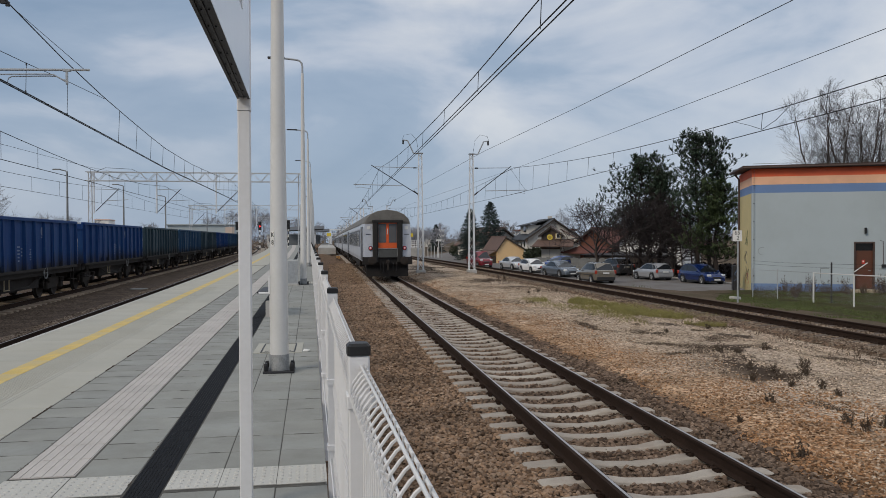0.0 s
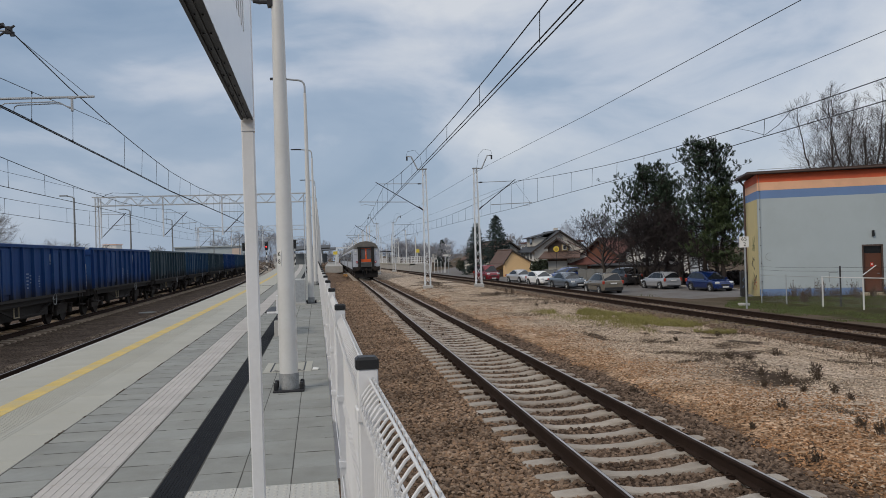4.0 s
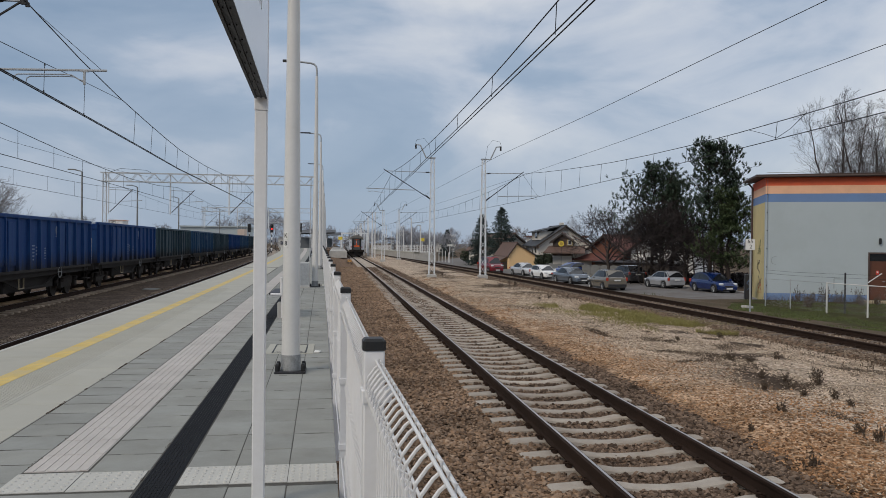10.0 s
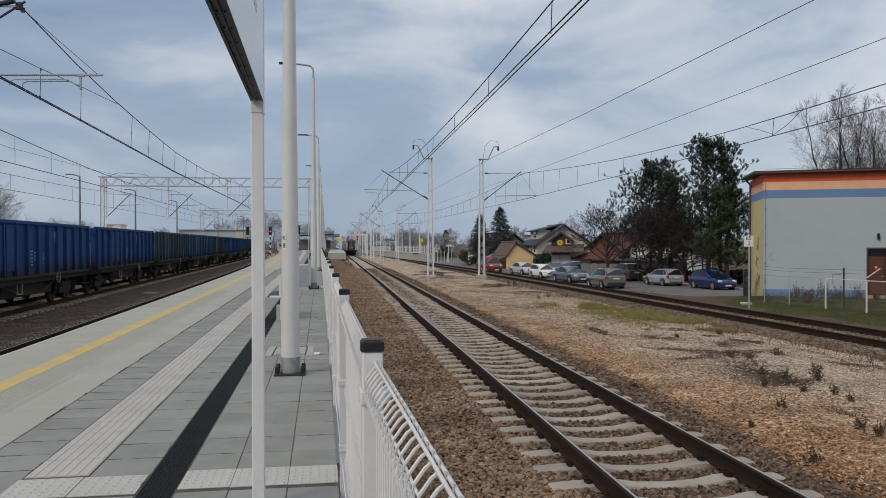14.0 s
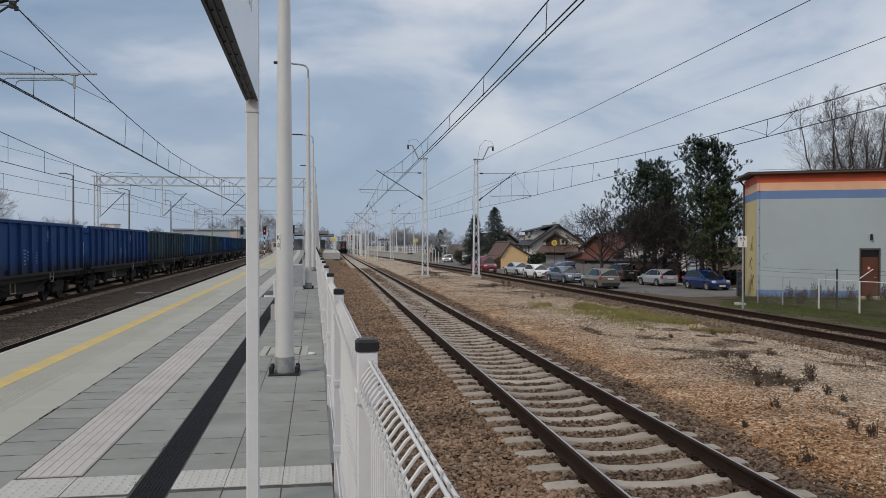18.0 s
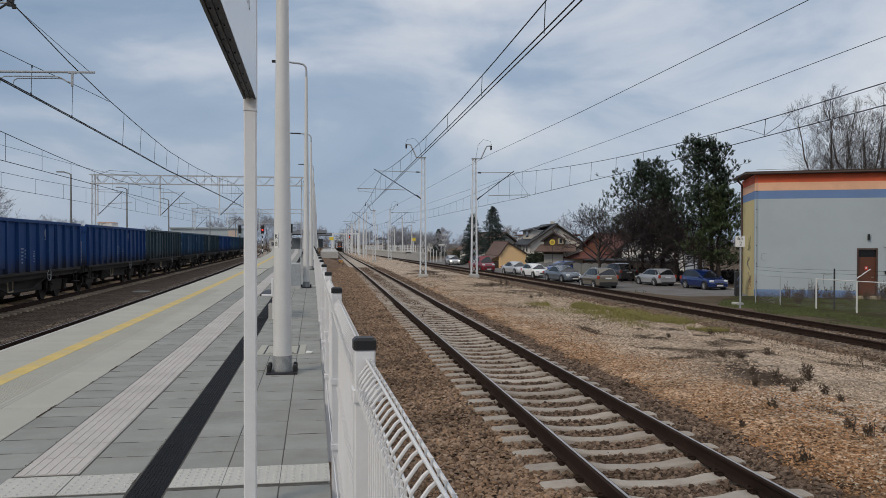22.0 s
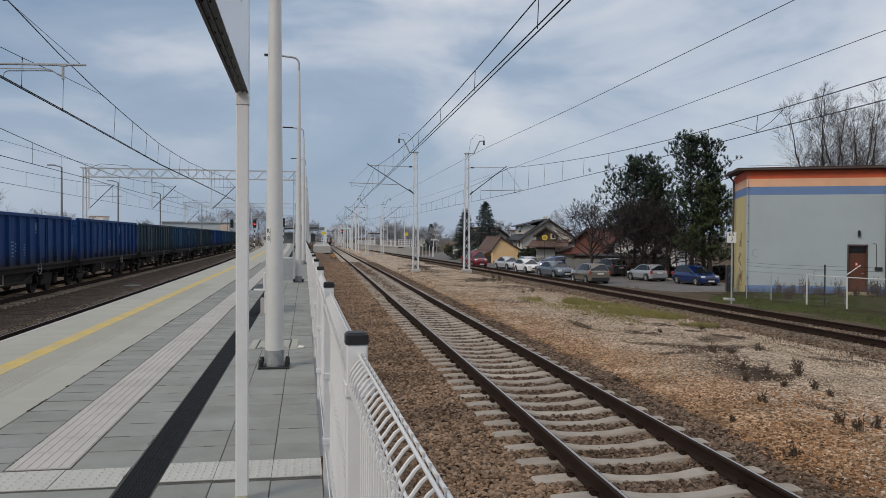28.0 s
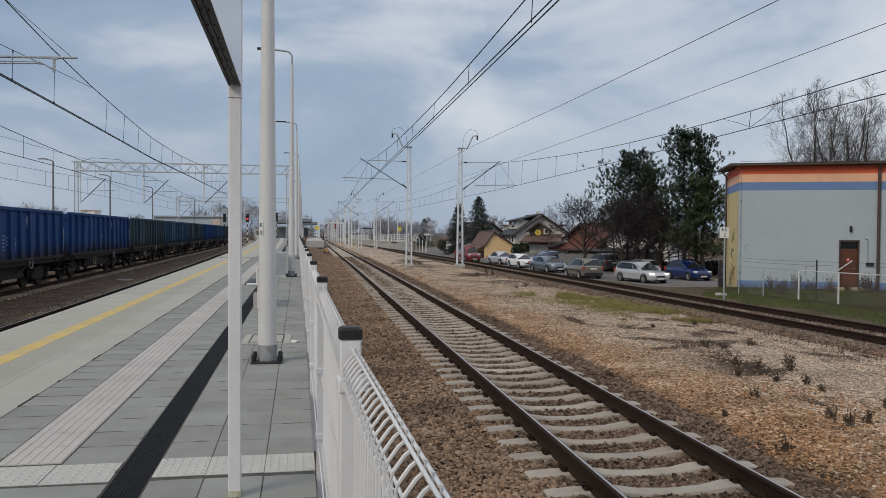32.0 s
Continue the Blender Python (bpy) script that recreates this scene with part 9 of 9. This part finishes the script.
def weed(x, y, h, seed, n=17, r=0.004, label="dry brown weed clump in the gravel", wide=0.6):
    rng = random.Random(seed)
    w = thing("weed_clump", pose(x, y, ground_z(x, y) - 0.01), label, "weed", "weeds")
    sh = Shape()
    for k in range(n):
        d = rand_dir(rng, 1.5)
        d.x *= wide; d.y *= wide
        e = d * h * 0.85 * rng.uniform(0.45, 1.15)
        p = Vector((rng.gauss(0, 0.13 * h), rng.gauss(0, 0.13 * h), 0))
        sh.tube([p, p + e * 0.5 + Vector((rng.gauss(0, 0.04) * h, 0, 0.02)), p + e], r, 3, r * 0.5, caps=False)
        for _ in range(5):
            c = p + e * rng.uniform(0.25, 1.0)
            q = rand_dir(rng, 0.3) * (0.03 + 0.08 * h)
            s = q.cross(rand_dir(rng)).normalized() * (0.008 + 0.012 * h)
            b = len(sh.v)
            sh.v += [tuple(c - s), tuple(c + s), tuple(c + q)]
            sh.f.append((b, b + 1, b + 2))
    part("stalk_tangle", sh, DRY_DARK, w)


def plants_small():
    rs = np.random.RandomState(9)
    # yellowish grass patch in the yard
    pts = []
    while len(pts) < 17000:
        t = rs.rand()
        y = 20.6 + 9.2 * t
        x = 10.8 - 0.19 * (y - 21.5) + rs.randn() * 0.85
        if noise.noise(Vector((x * 1.1, y * 0.7, 4))) + 0.4 * noise.noise(Vector((x * 4, y * 3, 1))) > 2.4 * (t - 0.5) ** 2 - 0.28:
            pts.append((x, y, ground_z(x, y) - 0.01))
    blades("faded_grass_patch", "patch of faded yellow-green grass in the gravel", "grass", np.array(pts), 0.12, 0.011, BLADE_YELLOW, 1, 0.9)
    blades("dead_growth", "dark dead growth lying on the gravel", "weeds", spot_cloud(rs, 9000, 7.0, 11.4, 10, 24, 0.26, 0.8, 2), 0.04, 0.014, DRY_DARK, 2, 1.6)
    blades("dead_growth_far", "dark dead growth around the masts", "weeds", spot_cloud(rs, 6000, 5.6, 11.2, 28, 70, 0.20, 0.35, 6), 0.05, 0.022, DRY, 3, 2.2)
    blades("verge_grass", "rough green grass on the verge by the building", "grass", np.array([p for p in spot_cloud(rs, 34000, 15.6, 27, 16, 38, 0.0, 0.45, 8) if p[0] > 0.56 * p[1] - 1.0]), 0.065, 0.018, BLADE, 4, 0.8)
    blades("verge_weeds", "dry weeds along the foot of the building", "weeds", np.array([(22.2 + 0.927 * s + rs.rand() * 0.2 - 0.75 * q, 38.3 - 0.375 * s - 1.9 * q * rs.rand(), -1.42) for s, q in zip(rs.rand(1500) * 9, rs.rand(1500))]), 0.38, 0.010, DRY_DARK, 5, 0.5)
    blades("siding_weeds", "dry weeds along the siding", "weeds", np.array([(side_x(y) - 2.0 + rs.randn() * 0.35, y, ground_z(side_x(y) - 2.0, y)) for y in 14 + 60 * rs.rand(2500)]), 0.10, 0.014, DRY, 6, 0.8)
    blades("road_verge_grass", "short tufts of grass between siding and road", "grass", np.array([(side_x(y) + 3.6 + rs.randn() * 0.7, y, ground_z(side_x(y) + 3.6, y)) for y in 40 + 60 * rs.rand(2400)]), 0.12, 0.02, BLADE, 7, 0.7)
    lid = thing("cable_pit_lid", pose(-9.39, 41.5, -1.02), "round pale concrete pit lid in the dark ballast", "manhole cover")
    part("lid", Shape().lathe([(0.40, 0.0), (0.40, 0.03), (0.37, 0.04)], n=20), SLAB, lid)
    part("rim", Shape().lathe([(0.44, 0.0), (0.44, 0.03), (0.41, 0.03)], n=20), SLAB, lid)
    for k, (x, y, h) in enumerate(WEEDS):
        weed(x, y, h, 300 + k)
    for k, (x, y, h) in enumerate(TALL_WEEDS):
        weed(x, y, h, 400 + k, 34, 0.007, "tall dead weed stalks before the painted building", 0.5)
    sc = thing("rubble_slab", pose(17.3, 31.2, ground_z(17.3, 31.2), 0, 4, 30), "pale concrete rubble beside the path", "rubble")
    part("slab", Shape().box((0, 0, 0.08), (0.5, 0.3, 0.12), bev=0.03), CONC, sc)
    part("slab", Shape().box((0.35, 0.2, 0.05), (0.3, 0.25, 0.08), rz=0.5, bev=0.03), CONC, sc)


def platform_dirt():
    """Moss specks along the joint behind the edge slabs, and a few in the other joints."""
    rs = np.random.RandomState(31)
    pts = []
    while len(pts) < 3000:
        y = 4.5 + 34 * rs.rand() ** 1.4
        if noise.noise(Vector((y * 1.7, 0, 3))) + 0.5 * noise.noise(Vector((y * 7, 0, 8))) > 0.05:
            pts.append((plat_x(-2.42, y) + rs.randn() * 0.005, y, 0.0))
    while len(pts) < 3600:
        y = 4.5 + 26 * rs.rand() ** 1.4
        k = rs.randint(4)
        if noise.noise(Vector((y * 1.9, k * 5.0, 6))) > 0.18:
            pts.append((plat_x((-1.98, -1.585, -1.2, -4.3)[k], y) + rs.randn() * 0.006, y, 0.0))
    foot = [m.matrix_basis.translation for m in bpy.data.objects["station_name_board"].children if m.name.startswith("post")]
    spots = np.array([(f.x + u * 0.042, f.y + v * 0.042, 0.0) for f in foot for u, v in (rs.rand(26, 2) * 2 - 1) if max(abs(u), abs(v)) > 0.85])
    blades("foot_moss", "tufts of moss at the foot of the name board's posts", "moss", spots, 0.018, 0.006, BLADE, 15, 0.8)
    blades("joint_moss", "dark moss and dirt in the platform joints", "moss", np.array(pts), 0.006, 0.009, DRY_DARK, 12, 0.9)
    p = np.array([(-6.0 + 0.62 * rs.rand() - 0.0125 * q, q, -1.0) for q in 14 + 90 * rs.rand(14000) ** 1.5])
    p[:, 0] = [left_x(q) - 1.15 - 0.62 * u for q, u in zip(p[:, 1], rs.rand(len(p)))]
    p[:, 2] = RAIL - 0.225
    stone_field("trackside_gravel", "pale gravel strip along the shoulder of the platform track", p, 0.025 + 0.03 * rs.rand(len(p)), STONE_SIDE, 14)


WEEDS = [(8.37, 12.68, 0.30), (8.0, 13.09, 0.24), (6.45, 10.62, 0.20), (7.88, 11.5, 0.2), (7.77, 10.95, 0.16), (7.77, 13.46, 0.2), (7.51, 11.79, 0.2), (7.2, 12.4, 0.2), (8.24, 15.47, 0.30), (8.5, 15.2, 0.24), (5.5, 9.79, 0.12),
         (9.35, 15.6, 0.24), (7.05, 9.0, 0.22), (6.75, 9.3, 0.2), (5.33, 8.15, 0.27), (5.04, 12.8, 0.26), (8.8, 13.35, 0.32), (6.7, 8.9, 0.27), (7.9, 9.7, 0.22), (8.6, 18.9, 0.2), (9.7, 42.0, 0.45), (8.7, 41.2, 0.35),
         (9.2, 33.3, 0.28), (8.6, 32.6, 0.2), (7.5, 55.8, 0.35), (9.6, 43.0, 0.4), (10.3, 20.0, 0.22), (1.3, 96, 0.7), (1.7, 92, 0.5)]
TALL_WEEDS = [(23.0, 36.6, 0.95), (23.5, 36.2, 0.7), (24.1, 36.1, 1.05), (24.6, 35.6, 0.8), (25.5, 35.4, 0.95), (26.2, 35.1, 0.6), (26.9, 34.9, 1.1), (27.2, 34.6, 1.2), (28.2, 34.4, 0.7), (22.7, 35.4, 0.5), (24.9, 34.4, 0.5), (21.4, 33.2, 0.6)]
scatter_stones()
plants_small()
platform_dirt()

track("running_line", line_x, -10, 700, 5.0, 62, "railway line of steel rails on concrete sleepers", SLEEPER, True, drop=fall)
track("siding", side_x, -10, 500, 8, 62, "siding of dull rusty rails on old sleepers", SLEEPER_OLD, False, clips=True, drop=fall)
track("platform_track", left_x, -10, 400, 20, 24, "empty track beside the platform", SLEEPER, True, clips=False, ystep=8)
track("goods_track", goods_x, 0, 400, 24, 60, "track under the goods wagons", SLEEPER_BROWN, True, clips=False, ystep=8)
lay_platform()


# ---- what moves ----
def motions():
    """The train pulls away along the running line; the silver estate car comes up the road."""
    times = [0, 2, 4, 6, 8, 10, 12, 14, 16, 18, 20, 22, 24, 26, 28, 30, 32]
    for ob, off in TRAIN:
        rows = []
        for t in times:
            y = 43.2 + 8.7 * t + 0.115 * t * t + off
            rows.append((t, pose(line_x(y), y, RAIL - fall(y), -math.degrees(math.atan((fall(y + 26) - fall(y)) / 26)), 0, -math.degrees(math.atan((line_x(y + 26) - line_x(y)) / 26)))))
        walk(ob, rows)
    way = [(0, 52, 262), (10, 40, 205), (14, 31, 178), (16.5, 25.2, 157), (17.5, 22.8, 149), (18.5, 20.7, 140), (19.5, 19.4, 133.5), (20.5, 19.0, 128.5), (21.5, 19.2, 124), (22.5, 19.5, 120),
           (23.5, 19.5, 114), (24.5, 20.1, 106.2), (25.5, 21.15, 99), (26.5, 22.0, 92.6), (27.5, 22.5, 86.4), (28.5, 22.78, 79.9), (29, 22.86, 76.4), (29.5, 22.93, 72.6), (30, 22.95, 68.9), (30.5, 22.95, 64.9), (31, 22.9, 60.6), (31.5, 23.0, 56.8), (32, 23.5, 53.7)]
    rows = []
    for i, (t, x, y) in enumerate(way):
        a, b = way[max(i - 1, 0)], way[min(i + 1, len(way) - 1)]
        if i == len(way) - 1:
            b = (t, x + 0.5, y - 1.4)
        rows.append((t, pose(x, y, ROAD_Z, 0, 0, math.degrees(math.atan2(-(b[1] - a[1]), b[2] - a[2])))))
    walk(moving_car, rows)


motions()
